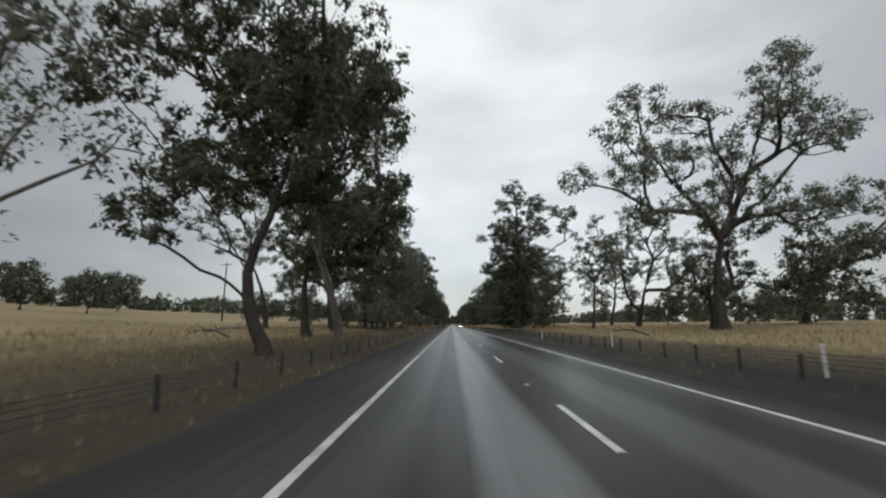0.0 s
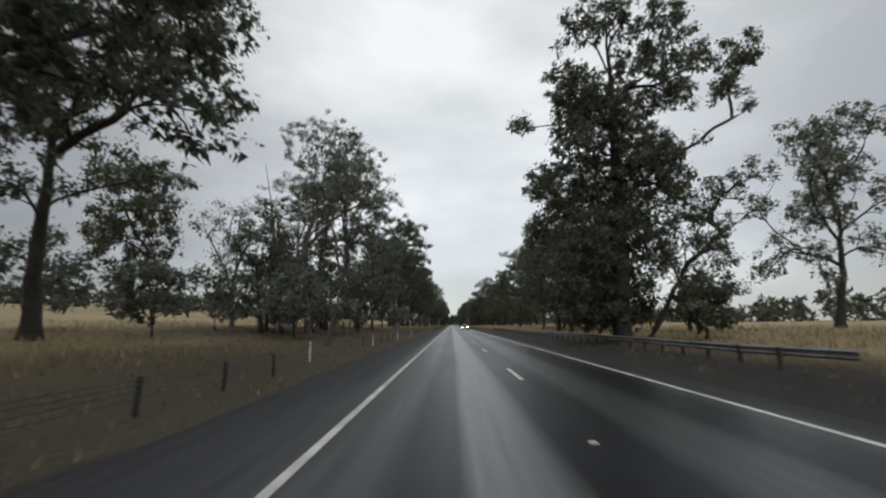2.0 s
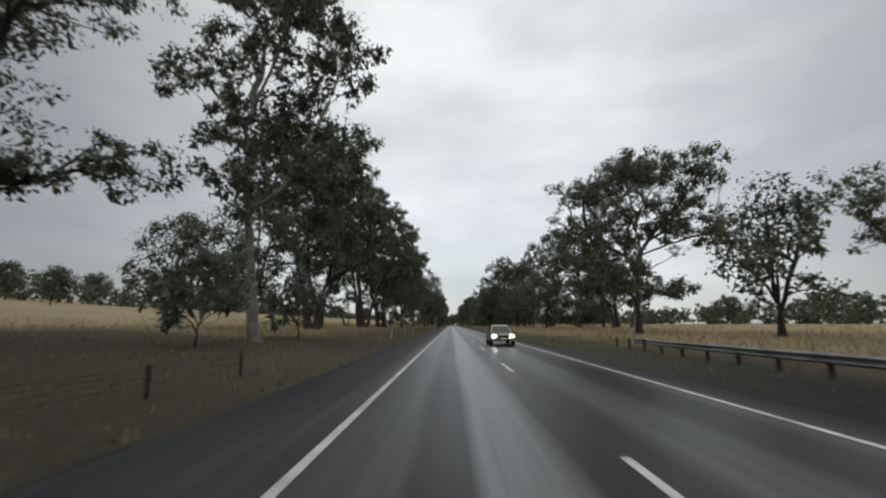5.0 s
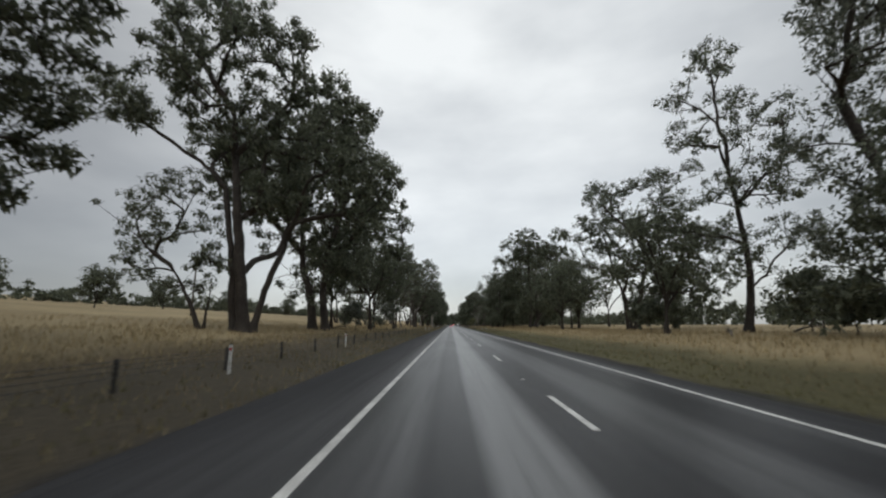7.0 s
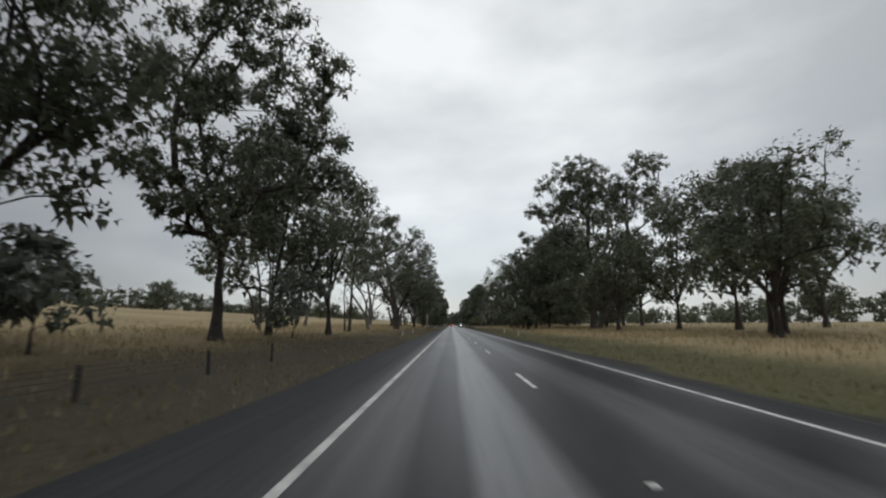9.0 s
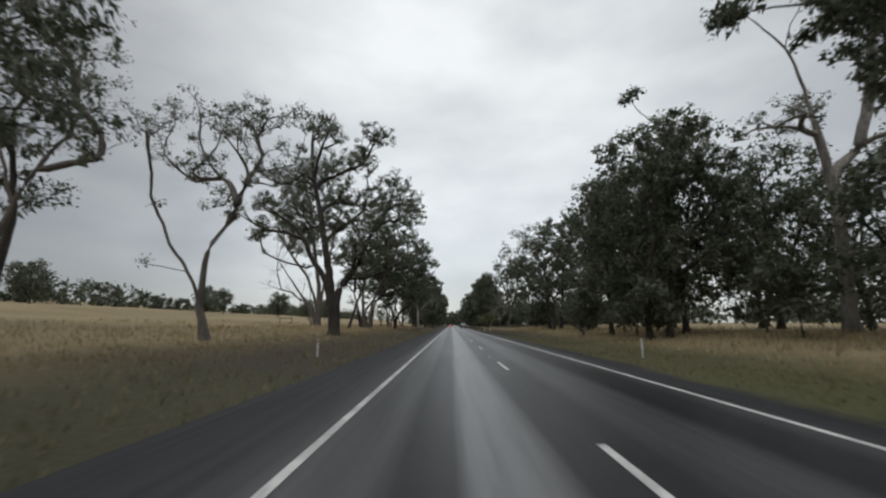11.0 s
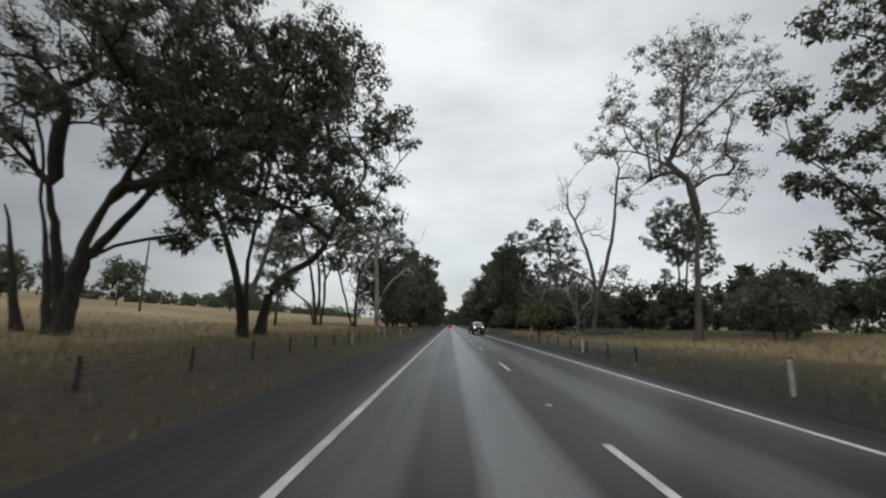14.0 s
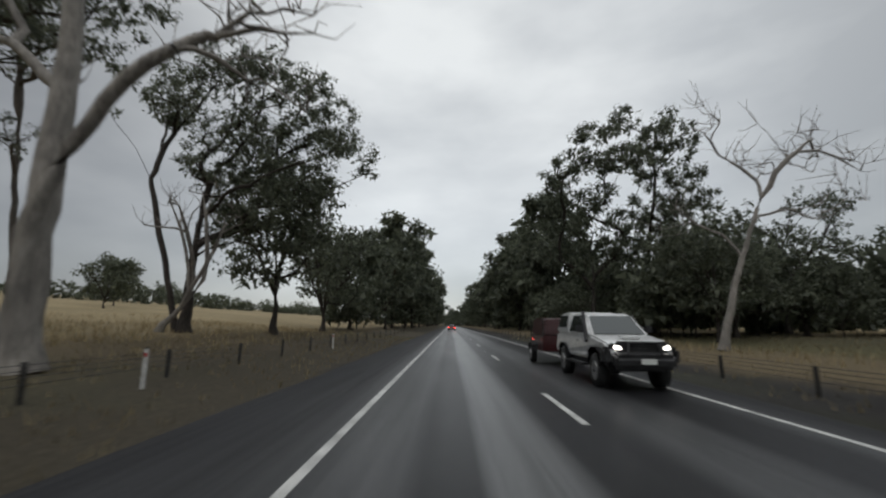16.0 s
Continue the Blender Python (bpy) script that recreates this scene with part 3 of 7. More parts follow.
def tree(name, label, x, y, H, R, cb, r0, seed, n=34, per=170, ls=0.42, clump=None, fork=0.35, lean=(0, 0), dome=0.3, shift=(0, 0), leaders=None, lobes=8,
         leaf=None, bark=None, twigs=5, sides=7, category="tree", group="", flat=0.95, fill=1.0, stems=None, limbs=(), crown=(), core=0.26, taper=0.52):
    """A tree: an Empty at its foot, a trunk with its limbs, and a crown of leaf clumps."""
    rng = np.random.default_rng(seed)
    if stems:
        pts, par, chains, tips, trunks, main_limbs = grown(rng, stems, limbs, crown, fill, clump or 1.5)
    else:
        pts, par, chains, tips, main_limbs = skeleton(rng, H, R, cb, n, r0, fork, lean, dome, shift, leaders, lobes)
        trunks = 1
    count = np.zeros(len(pts))
    for t_ in tips:
        count[t_] += 1
    for i in range(len(pts) - 1, 0, -1):
        if par[i] >= 0:
            count[par[i]] += count[i]
    count = np.maximum(count, 0.6)
    rn = 0.9 * r0 * (count / max(count[c[0]] for c in chains[:trunks])) ** taper
    rn = np.maximum(rn, 0.022)
    for ch in chains[:trunks]:
        f = np.linspace(0, 1, len(ch))
        rn[ch] = np.clip(rn[ch], 0.5 * r0 * (1 - 0.8 * f), 0.85 * r0 * (1 - 0.62 * f))
        rn[ch[0]] *= 1.40
        rn[ch[1]] *= 1.10
    rad = []
    for k, ch in enumerate(chains):
        r = rn[ch].copy()
        if k >= trunks:
            r[0] = min(r[0], r[1] * 1.25)
            r[-1] = max(r[-1] * 0.6, 0.012)
        rad.append(r)
    # twigs at the ends
    allp = [pts]
    total = len(pts)
    extra, extra_r = [], []
    clump = clump or 1.2 * fill * (R * R * (H - cb) / 2 / n) ** (1 / 3)
    for t_ in tips:
        for q in range(twigs):
            d = rng.normal(size=3)
            d[2] = abs(d[2]) * (0.7 if per else 1.3)
            d /= np.linalg.norm(d)
            a = pts[t_]
            ln = clump * rng.uniform(0.5, 1.0)
            e = np.stack([a, a + d * ln * 0.5 + rng.normal(0, 0.08 * ln, 3), a + d * ln + rng.normal(0, 0.10 * ln, 3)])
            allp.append(e)
            extra.append([total, total + 1, total + 2])
            extra_r.append(np.array([0.028, 0.018, 0.009]))
            total += 3
    P = np.concatenate(allp)
    split = main_limbs if sides > 5 else 0
    parted = split > 0 or bool(stems)
    thick = [0] if parted else [k for k, r in enumerate(rad) if r[0] > 0.085]
    thin = [] if parted else [k for k, r in enumerate(rad) if (0.05 if sides < 4 else 0) < r[0] <= 0.085]
    ends = [k for k in range(split + trunks, len(rad))] if parted else []
    v1, f1 = tubes(P, [chains[k] for k in thick], [rad[k] for k in thick], sides)
    if not parted and (thin or extra):
        v2, f2 = tubes(P, [chains[k] for k in thin] + extra, [rad[k] for k in thin] + extra_r, 3)
        v1, f1 = np.concatenate([v1, v2]), np.concatenate([f1, f2 + len(v1)])
    foot = new(name)
    foot.empty_display_size = 0.5
    foot.location = (x, y, float(height(x, y)) - 0.06)
    tagged(foot, label, category, group)
    child("trunk", mesh_of("trunk", v1, f1, bark or BARK_DARK, True), foot)
    for k in range(1, split + trunks):
        v2, f2 = tubes(P, [chains[k]], [rad[k]], sides if rad[k][0] > 0.085 else 4)
        part_ = "trunk" if k < trunks else "limb"
        child(part_, mesh_of(part_, v2, f2, bark or BARK_DARK, True), foot)
    if ends or (parted and extra):
        big_ = [k for k in ends if rad[k][0] > 0.085]
        small_ = [k for k in ends if (0.032 if per > 0 and not extra else 0) < rad[k][0] <= 0.085]
        sets = [(big_, [], sides)] if big_ else []
        sets += [(small_, extra, 3)] if small_ or extra else []
        vs, fs, count_ = [], [], 0
        for ids, more, s_ in sets:
            v2, f2 = tubes(P, [chains[k] for k in ids] + more, [rad[k] for k in ids] + (extra_r if more else []), s_)
            vs.append(v2)
            fs.append(f2 + count_)
            count_ += len(v2)
        tagged(child("branchwork", mesh_of("branchwork", np.concatenate(vs), np.concatenate(fs), bark or BARK_DARK, True), foot), kind="stuff")
    if per:
        grow = max(0.8, clump / 1.9) if not stems else clump / 1.05
        per, ls = int(per * grow ** 1.1), ls * grow ** 0.55
        cs = pts[tips] + np.array([0, 0, 0.15 * clump])
        v, f = leaves(rng, cs, clump * rng.uniform(0.75, 1.25, len(cs)), per, ls, flat, core=core)
        child("crown", mesh_of("crown", v, f, leaf or LEAF_DARK), foot)
    return foot


DENSE = "dense dark-green eucalyptus tree standing in dry grass"
OPEN = "open-crowned grey-green eucalyptus tree with visible limbs"
DEAD = "dead pale-grey leafless tree with bare branches"


def young_gum(x, y, H, R, cb, r0=0.45, kind="mid", **kw):
    """A lesser eucalyptus of the row, given by its height and spread: dense, mid or open crown."""
    seed = int(abs(x) * 131 + y * 17)
    cb = cb * {"dense": 0.45, "mid": 0.58, "open": 0.78}[kind]
    big = max(0.75, min(1.5, (R * R * (H - cb)) ** (1 / 3) / 10.5))
    base = dict(dense=dict(n=int(68 * big), per=96, ls=0.60, dome=0.12, leaf=LEAF_DARK, twigs=0, fork=0.2, fill=1.0, lobes=10),
                mid=dict(n=int(60 * big), per=92, ls=0.55, dome=0.25, leaf=LEAF_DARK, twigs=1, fork=0.2, fill=0.88, lobes=9),
                open=dict(n=int(58 * big), per=90, ls=0.49, dome=0.34, leaf=LEAF_GREY, twigs=2, bark=BARK_GREY, fork=0.25, fill=0.76, lobes=8))[kind]
    if abs(x) > 24:
        base["n"] = int(0.8 * base["n"])
    base.update(kw)
    return tree("eucalyptus_tree", OPEN if kind == "open" else DENSE, x, y, H, R, cb, r0, seed, **base)


def gum(x, y, kind, r0, stems, crown, limbs=(), label="", **kw):
    """A roadside eucalyptus with its own habit: stems, main limbs and crown lobes, in metres across and up from its foot."""
    seed = int(abs(x) * 131 + y * 17)
    mean = sum(c[2] for c in crown) / len(crown)
    base = dict(dense=dict(fill=1.1, per=86, ls=0.455, leaf=LEAF_DARK, core=0.30),
                mid=dict(fill=1.0, per=83, ls=0.395, leaf=LEAF_DARK, core=0.24),
                open=dict(fill=0.78, per=82, ls=0.335, leaf=LEAF_GREY, bark=BARK_GREY, core=0.18))[kind]
    base["clump"] = min(1.45, max(0.75, 0.44 * mean))
    base.update(kw)
    if abs(x) > 33:
        base["per"], base["ls"] = int(0.68 * base["per"]), 1.2 * base["ls"]
    return tree("eucalyptus_tree", label or (OPEN if kind == "open" else DENSE), x, y, 0, 0, 0, r0, seed, stems=stems, limbs=limbs, crown=crown,
                twigs=dict(dense=0, mid=0, open=2)[kind], flat=0.78, **base)


def dead(x, y, r0, stems, limbs, bark=None):
    """A leafless tree: stems, main limbs and fine branches off them."""
    rng = np.random.default_rng(int(abs(x) * 71 + y * 13))
    more = []
    for a, c in limbs:
        for q in range(6):
            more.append((a + rng.normal(0, 1.1), c + rng.uniform(-1.4, 1.8)))
    return tree("dead_tree", DEAD, x, y, 0, 0, 0, r0, int(abs(x) * 71 + y * 13), stems=stems, limbs=list(limbs) + more, per=0, bark=bark or BARK_PALE, twigs=3, clump=1.9, taper=0.62)


def young_dead(x, y, H, R, cb, r0=0.35, **kw):
    seed = int(abs(x) * 71 + y * 13)
    base = dict(n=34, per=0, fork=0.22, dome=0.35, bark=BARK_PALE, twigs=3, clump=1.8)
    base.update(kw)
    return tree("dead_tree", DEAD, x, y, H, R, cb, r0, seed, **base)


# left of the road, from the start onwards
gum(-9.2, 22, "dense", 0.45, stems=[[(-0.2, 0.0), (-1.5, 3.2), (-1.4, 4.7), (-0.6, 6.9), (0.3, 9.4)]], limbs=[(-7.0, 6.3), (-9.9, 9.3)],
    crown=[(-6.0, 18.5, 3.0), (-1.3, 17.7, 4.0), (2.7, 16.9, 3.3), (1.0, 12.4, 3.5), (-3.2, 12.8, 3.5), (-5.8, 10.2, 2.5), (-7.5, 13.6, 1.9), (4.5, 11.9, 2.2), (-3.5, 8.8, 1.5), (-8.0, 7.3, 1.7), (-8.7, 18.3, 1.3), (-1.3, 23.4, 4.1), (-5.4, 23.1, 3.1), (2.9, 22.1, 2.7), (1.4, 9.0, 2.0), (3.6, 9.0, 1.7), (-1.4, 15.2, 2.9), (1.8, 14.7, 2.9), (4.7, 14.3, 1.9), (6.0, 12.6, 1.3), (-1.1, 9.4, 1.9), (4.0, 6.8, 1.2), (5.8, 9.6, 1.2), (2.1, 8.3, 0.7), (3.4, 8.0, 0.6), (1.2, 8.7, 0.7), (0.5, 7.4, 0.4)], fill=1.5)
gum(-10.2, 40.7, "open", 0.5, stems=[[(-0.1, 0.0), (-1.3, 5.0), (-2.6, 9.3), (-3.0, 12.5), (-3.5, 15.5)], [(-0.2, 0.0), (-1.4, 5.0), (-3.1, 9.9), (-3.9, 11.8), (-5.6, 13.3), (-7.0, 13.7)]], limbs=[(-3.5, 12.1), (-6.6, 16.4), (0.8, 13.7), (4.3, 14.9), (-0.5, 16.3)],
    crown=[(2.5, 20.1, 3.3), (-0.9, 22.5, 3.7), (4.1, 22.4, 2.3), (-4.6, 22.6, 2.9), (3.4, 17.0, 1.8), (-3.5, 18.5, 2.0), (-2.8, 27.3, 3.8), (1.9, 26.2, 2.9)], leaf=LEAF_DARK, bark=BARK_GREY, label="tall grey-barked eucalyptus with slightly bowed trunk")
gum(-14.8, 44.4, "dense", 0.6, stems=[[(-0.1, 0.0), (-0.6, 4.4), (-0.3, 7.4)]],
    crown=[(6.3, 13.6, 2.2), (3.7, 12.3, 3.1), (7.3, 11.3, 2.6), (9.0, 13.1, 1.8), (1.0, 13.2, 2.9), (6.5, 8.2, 2.6), (4.0, 7.3, 2.6), (-0.4, 7.8, 2.6), (9.9, 12.1, 1.3), (8.3, 5.5, 2.1), (2.2, 9.1, 2.6)])
gum(-25.9, 59.6, "mid", 0.4, stems=[[(0.1, 0.0), (-0.8, 5.2), (-2.4, 9.1)]], limbs=[(-9.3, 12.5)],
    crown=[(-10.3, 15.5, 2.9), (-5.8, 17.5, 2.6), (-6.6, 12.4, 2.3), (-1.8, 16.4, 2.6), (-3.3, 11.7, 2.6), (0.5, 12.9, 2.3)])
gum(-17, 63, "dense", 0.6, stems=[[(-0.2, 0.0), (-0.6, 4.8), (-0.5, 8.8)]], limbs=[(-3.7, 7.8), (3.7, 21.7), (-7.1, 11.0)],
    crown=[(6.9, 21.1, 3.2), (4.9, 18.9, 3.1), (1.8, 16.7, 3.1), (6.6, 15.5, 3.1), (5.2, 11.8, 3.6), (0.5, 12.4, 3.6), (7.7, 12.8, 2.0), (-1.2, 15.1, 3.1), (3.3, 8.2, 2.5), (7.3, 8.7, 2.2), (-1.3, 8.8, 2.0), (1.6, 21.8, 2.1), (-8.3, 17.5, 2.4), (-5.3, 19.0, 2.8), (-3.1, 15.5, 2.1), (-6.5, 14.8, 1.7), (-7.9, 12.7, 1.7), (-3.1, 10.1, 1.5), (-4.6, 9.1, 1.3), (-3.0, 20.1, 2.8), (-9.8, 20.3, 2.1)])
gum(-20.8, 74.5, "mid", 0.5, stems=[[(-0.1, 0.0), (-0.6, 4.4), (-0.8, 9.1), (-0.9, 12.3)]], limbs=[(6.0, 12.8), (-2.6, 9.1)],
    crown=[(6.2, 17.0, 2.6), (8.6, 15.9, 1.6), (9.4, 16.9, 1.3), (3.8, 15.7, 2.5), (0.3, 17.2, 3.2), (-2.3, 15.1, 2.9), (6.5, 13.9, 1.3), (1.0, 12.3, 2.2), (-1.6, 11.0, 2.2), (2.1, 9.0, 1.8), (0.8, 7.2, 1.8), (-6.3, 15.9, 3.2), (1.7, 19.3, 3.3), (5.6, 20.3, 2.6), (-3.4, 21.7, 3.7)])
gum(-31, 100, "dense", 0.25, stems=[[(-1.7, 0.0), (-2.5, 4.9), (-3.3, 8.8)]],
    crown=[(-2.9, 16.8, 2.6), (-7.1, 15.5, 3.6), (-4.2, 10.7, 3.9), (-1.0, 11.4, 2.6), (-8.0, 10.1, 3.2), (-4.4, 6.8, 3.2)])
gum(-18.8, 99.5, "open", 0.28, stems=[[(0.7, 0.0), (-0.1, 5.5), (-1.0, 11.3), (-1.7, 16.0), (-2.5, 19.4)]], limbs=[(-3.1, 16.7), (1.7, 16.6), (-2.5, 14.4), (0.6, 13.4)],
    crown=[(-2.9, 15.1, 1.3), (-2.9, 13.5, 0.9), (0.6, 11.6, 0.8), (-0.5, 13.1, 0.9), (-1.7, 11.9, 0.8), (1.0, 12.5, 0.6), (1.0, 11.0, 0.7)], bark=BARK_DARK)
gum(-15, 99.5, "mid", 0.38, stems=[[(-0.4, 0.0), (-1.1, 5.8), (-1.4, 10.1), (0.0, 14.0), (0.7, 18.6)], [(-0.3, 0.0), (-1.0, 5.8), (-1.2, 9.5), (0.3, 11.1), (1.8, 12.9), (4.0, 14.2), (5.4, 14.8)]], limbs=[(4.1, 12.5), (5.1, 11.6), (-0.6, 14.0), (3.1, 14.9), (8.4, 17.5), (3.9, 15.8)],
    crown=[(0.8, 16.9, 1.5), (3.2, 16.5, 1.4), (5.1, 14.8, 0.9), (2.9, 13.6, 0.8), (4.4, 17.1, 1.1), (-0.8, 15.9, 0.8), (6.1, 17.1, 0.8), (1.5, 19.2, 1.9), (5.1, 19.1, 1.3), (0.1, 15.6, 0.8), (6.0, 15.1, 0.6)], leaf=LEAF_GREY, bark=BARK_GREY)
gum(-19, 97, "mid", 0.3, stems=[[(-0.3, 0.0), (-0.7, 4.2), (-1.2, 6.9)]],
    crown=[(-1.4, 11.1, 2.1), (-3.0, 8.8, 1.8), (1.1, 9.2, 2.1), (2.3, 6.0, 2.2), (-0.5, 6.5, 2.3)])
gum(-19.8, 112, "dense", 0.3, stems=[[(0.4, 0.0), (-0.2, 6.3), (-1.7, 11.7)]],
    crown=[(-2.2, 16.5, 1.7), (0.2, 15.5, 1.9), (-2.2, 12.2, 2.1), (1.0, 11.7, 2.1), (3.2, 12.6, 1.5), (-0.9, 8.5, 2.0), (2.3, 7.6, 1.8), (-2.4, 6.3, 1.7), (0.4, 4.1, 1.8), (-3.2, 9.4, 1.5), (3.8, 4.9, 1.2)])
gum(-13, 165, "dense", 0.5, stems=[[(-0.6, 0.0), (-1.4, 8.6), (-2.0, 15.8)]],
    crown=[(-4.4, 28.6, 2.6), (0.1, 28.2, 2.6), (3.9, 25.7, 2.6), (5.5, 21.8, 2.2), (1.8, 22.6, 3.7), (-1.9, 23.4, 3.7), (5.5, 18.0, 2.2), (2.7, 15.8, 3.6), (-1.7, 16.6, 3.6), (-0.7, 10.7, 3.5), (4.9, 12.1, 2.8), (-5.5, 19.6, 2.9)], bark=BARK_PALE)
gum(-21, 150, "mid", 0.45, stems=[[(0.3, 0.0), (0.1, 4.5), (2.1, 8.6)], [(0.0, 0.0), (-0.8, 6.1), (-3.0, 13.4)]],
    crown=[(-3.8, 20.7, 2.1), (2.5, 20.6, 2.1), (-6.6, 17.3, 2.4), (-0.7, 17.2, 3.2), (4.6, 17.2, 3.2), (5.9, 13.3, 2.6), (1.7, 12.8, 2.6), (-4.6, 13.4, 2.6), (-7.4, 15.1, 1.8), (-6.3, 9.7, 2.0), (-1.5, 8.6, 2.0), (5.2, 8.0, 2.5), (-8.5, 19.6, 1.3), (1.2, 7.1, 1.5)])
gum(-20.6, 124, "mid", 0.5, stems=[[(-0.6, 0.0), (-1.2, 6.8), (-1.3, 11.1), (-0.8, 14.2)]], limbs=[(8.4, 9.4), (5.9, 8.8), (3.3, 15.6), (0.3, 23.9), (11.6, 9.7, 1.0), (15.6, 10.5, 2.0), (9.8, 8.3, 0.0)],
    crown=[(6.2, 23.7, 4.1), (9.6, 20.7, 2.7), (11.3, 21.1, 1.3), (2.9, 24.8, 3.6), (-1.5, 23.4, 4.1), (7.1, 17.8, 3.1), (2.0, 19.4, 3.1), (-4.4, 21.0, 3.1), (4.6, 15.1, 2.2), (-7.1, 24.0, 2.7), (8.1, 15.0, 1.9), (9.9, 14.1, 1.7), (-0.8, 30.2, 5.2), (4.9, 29.5, 3.7), (10.1, 10.1, 1.5), (2.5, 13.5, 2.5, 0.0), (6.8, 13.7, 1.5, 0.0), (9.3, 12.6, 1.7, 1.0), (11.2, 11.5, 1.3, 1.0), (12.0, 12.4, 0.9, 2.0), (12.9, 13.7, 0.5, 2.0), (14.0, 11.1, 0.5, 2.0), (11.2, 10.0, 0.7, 1.0), (9.6, 10.2, 0.8, 0.0)], leaf=LEAF_GREY, label="eucalyptus with a long limb reaching over the verge")
gum(-18, 116.5, "mid", 0.38, stems=[[(-0.3, 0.0), (-0.8, 6.4), (-1.3, 11.4)]],
    crown=[(-2.4, 18.4, 2.1), (-2.6, 14.6, 1.7), (-3.6, 12.2, 1.6), (-0.6, 12.1, 1.6), (-2.4, 20.7, 2.8), (-5.4, 8.8, 1.9), (-5.2, 5.8, 1.6)], fill=0.75)
gum(-12.8, 117, "dense", 0.16, stems=[[(-0.8, 0.0), (-0.9, 2.7), (-0.7, 4.3)]],
    crown=[(-0.5, 6.2, 1.9), (-2.1, 5.6, 1.6), (0.8, 5.6, 1.3), (0.3, 3.7, 1.6), (-1.5, 3.1, 1.4)])
gum(-20, 196.5, "dense", 0.75, stems=[[(-0.3, 0.0), (-1.3, 5.6), (-1.8, 10.4), (-0.9, 15.0)], [(0.9, 0.0), (1.0, 4.2), (2.3, 6.7)]],
    crown=[(1.2, 20.0, 3.8), (-3.2, 18.3, 4.2), (5.1, 18.2, 3.4), (8.3, 17.0, 2.2), (9.3, 18.6, 1.5), (5.6, 21.6, 3.1), (-5.8, 20.1, 3.4), (-0.4, 14.2, 4.0), (4.8, 13.8, 3.6), (7.8, 13.0, 2.5), (-3.5, 12.3, 2.5), (3.4, 10.0, 2.9), (-0.2, 9.3, 2.1), (7.0, 9.6, 2.5), (-8.1, 17.6, 2.3), (0.6, 25.2, 4.3), (-5.0, 25.3, 4.3)], fill=0.8)
gum(-21, 206, "dense", 0.62, stems=[[(-0.7, 0.0), (-1.1, 3.5), (-2.4, 5.9), (-3.3, 11.8), (-3.4, 18.6)], [(-0.4, 0.0), (-0.3, 3.9), (0.7, 5.9), (1.9, 11.8)]], limbs=[(-5.8, 6.0), (-8.7, 6.8), (-4.6, 11.8)],
    crown=[(-7.3, 21.0, 3.7), (-1.6, 21.9, 4.2), (3.6, 22.8, 2.9), (6.6, 24.3, 1.7), (2.0, 17.2, 3.6), (-3.5, 16.3, 3.6), (6.1, 19.4, 2.1), (8.3, 18.5, 1.4), (7.3, 20.9, 1.3), (-8.9, 17.3, 2.4), (0.4, 12.2, 3.1), (-3.7, 11.0, 2.3), (4.0, 14.0, 2.3), (2.0, 8.8, 2.0), (0.9, 6.1, 1.3), (-3.7, 28.0, 4.3), (2.2, 27.9, 3.4), (-6.9, 13.2, 1.5)], fill=1.25, label="broad dark eucalyptus with a low horizontal limb")
gum(-30, 203, "open", 0.3, stems=[[(-0.8, 0.0), (-1.6, 6.2), (-2.4, 9.4)]], limbs=[(0.8, 9.4), (-5.4, 10.8)],
    crown=[(-3.0, 12.7, 2.3), (-5.4, 16.1, 2.3), (-1.5, 15.1, 2.3), (-4.3, 18.1, 2.3), (-4.9, 10.8, 1.3), (0.0, 11.3, 1.3)])
gum(-19.6, 231, "dense", 0.75, stems=[[(0.1, 0.0), (-0.7, 5.9), (-1.6, 13.2), (-2.6, 22.3)], [(0.9, 0.0), (1.9, 4.8), (3.3, 8.6)], [(-0.9, 0.0), (-1.9, 7.5), (-3.1, 14.4)]], limbs=[(-13.5, 22.1), (5.1, 5.6), (-8.6, 31.5), (-2.7, 8.8, 10.0), (-0.2, 10.7, 14.0), (-0.9, 13.7, 12.0), (1.3, 3.7, 15.0)],
    crown=[(-6.4, 33.5, 3.7), (-1.3, 31.4, 3.6), (-7.9, 30.8, 2.4), (2.4, 30.7, 3.0), (-2.7, 26.1, 4.1), (2.2, 24.8, 3.5), (5.6, 27.3, 2.1), (7.6, 23.5, 2.6), (10.0, 21.6, 2.0), (6.0, 19.7, 4.0), (0.8, 19.2, 4.0), (9.6, 16.7, 3.4), (13.0, 16.1, 1.7), (6.3, 13.8, 4.5), (1.3, 13.2, 3.9), (10.9, 12.0, 3.3), (-12.5, 23.0, 2.6), (-15.6, 24.4, 1.8), (-8.7, 26.9, 3.0), (-2.1, 6.4, 1.6), (-10.7, 28.2, 2.4), (-7.2, 23.6, 2.9), (-4.4, 19.2, 2.6), (-11.6, 21.2, 1.7), (-7.5, 19.9, 4.1, 12.0), (-3.0, 19.8, 3.7, 12.0), (-5.4, 16.3, 2.2, 12.0), (-7.1, 14.9, 2.1, 11.0), (-2.2, 16.4, 2.2, 13.0), (0.0, 20.9, 3.2, 14.0)])
gum(-23.4, 230, "mid", 0.28, stems=[[(0.2, 0.0), (-0.9, 2.8), (-2.5, 5.4)], [(0.7, 0.0), (1.1, 4.4)]], limbs=[(-9.3, 11.5)],
    crown=[(-8.3, 12.1, 1.9), (-5.1, 13.2, 2.2), (-1.8, 13.5, 1.9), (-6.2, 8.7, 1.9), (-3.4, 8.7, 2.2), (-0.8, 9.8, 1.9), (-5.2, 5.5, 1.6), (-1.9, 4.4, 1.9), (-7.0, 6.5, 1.1)])
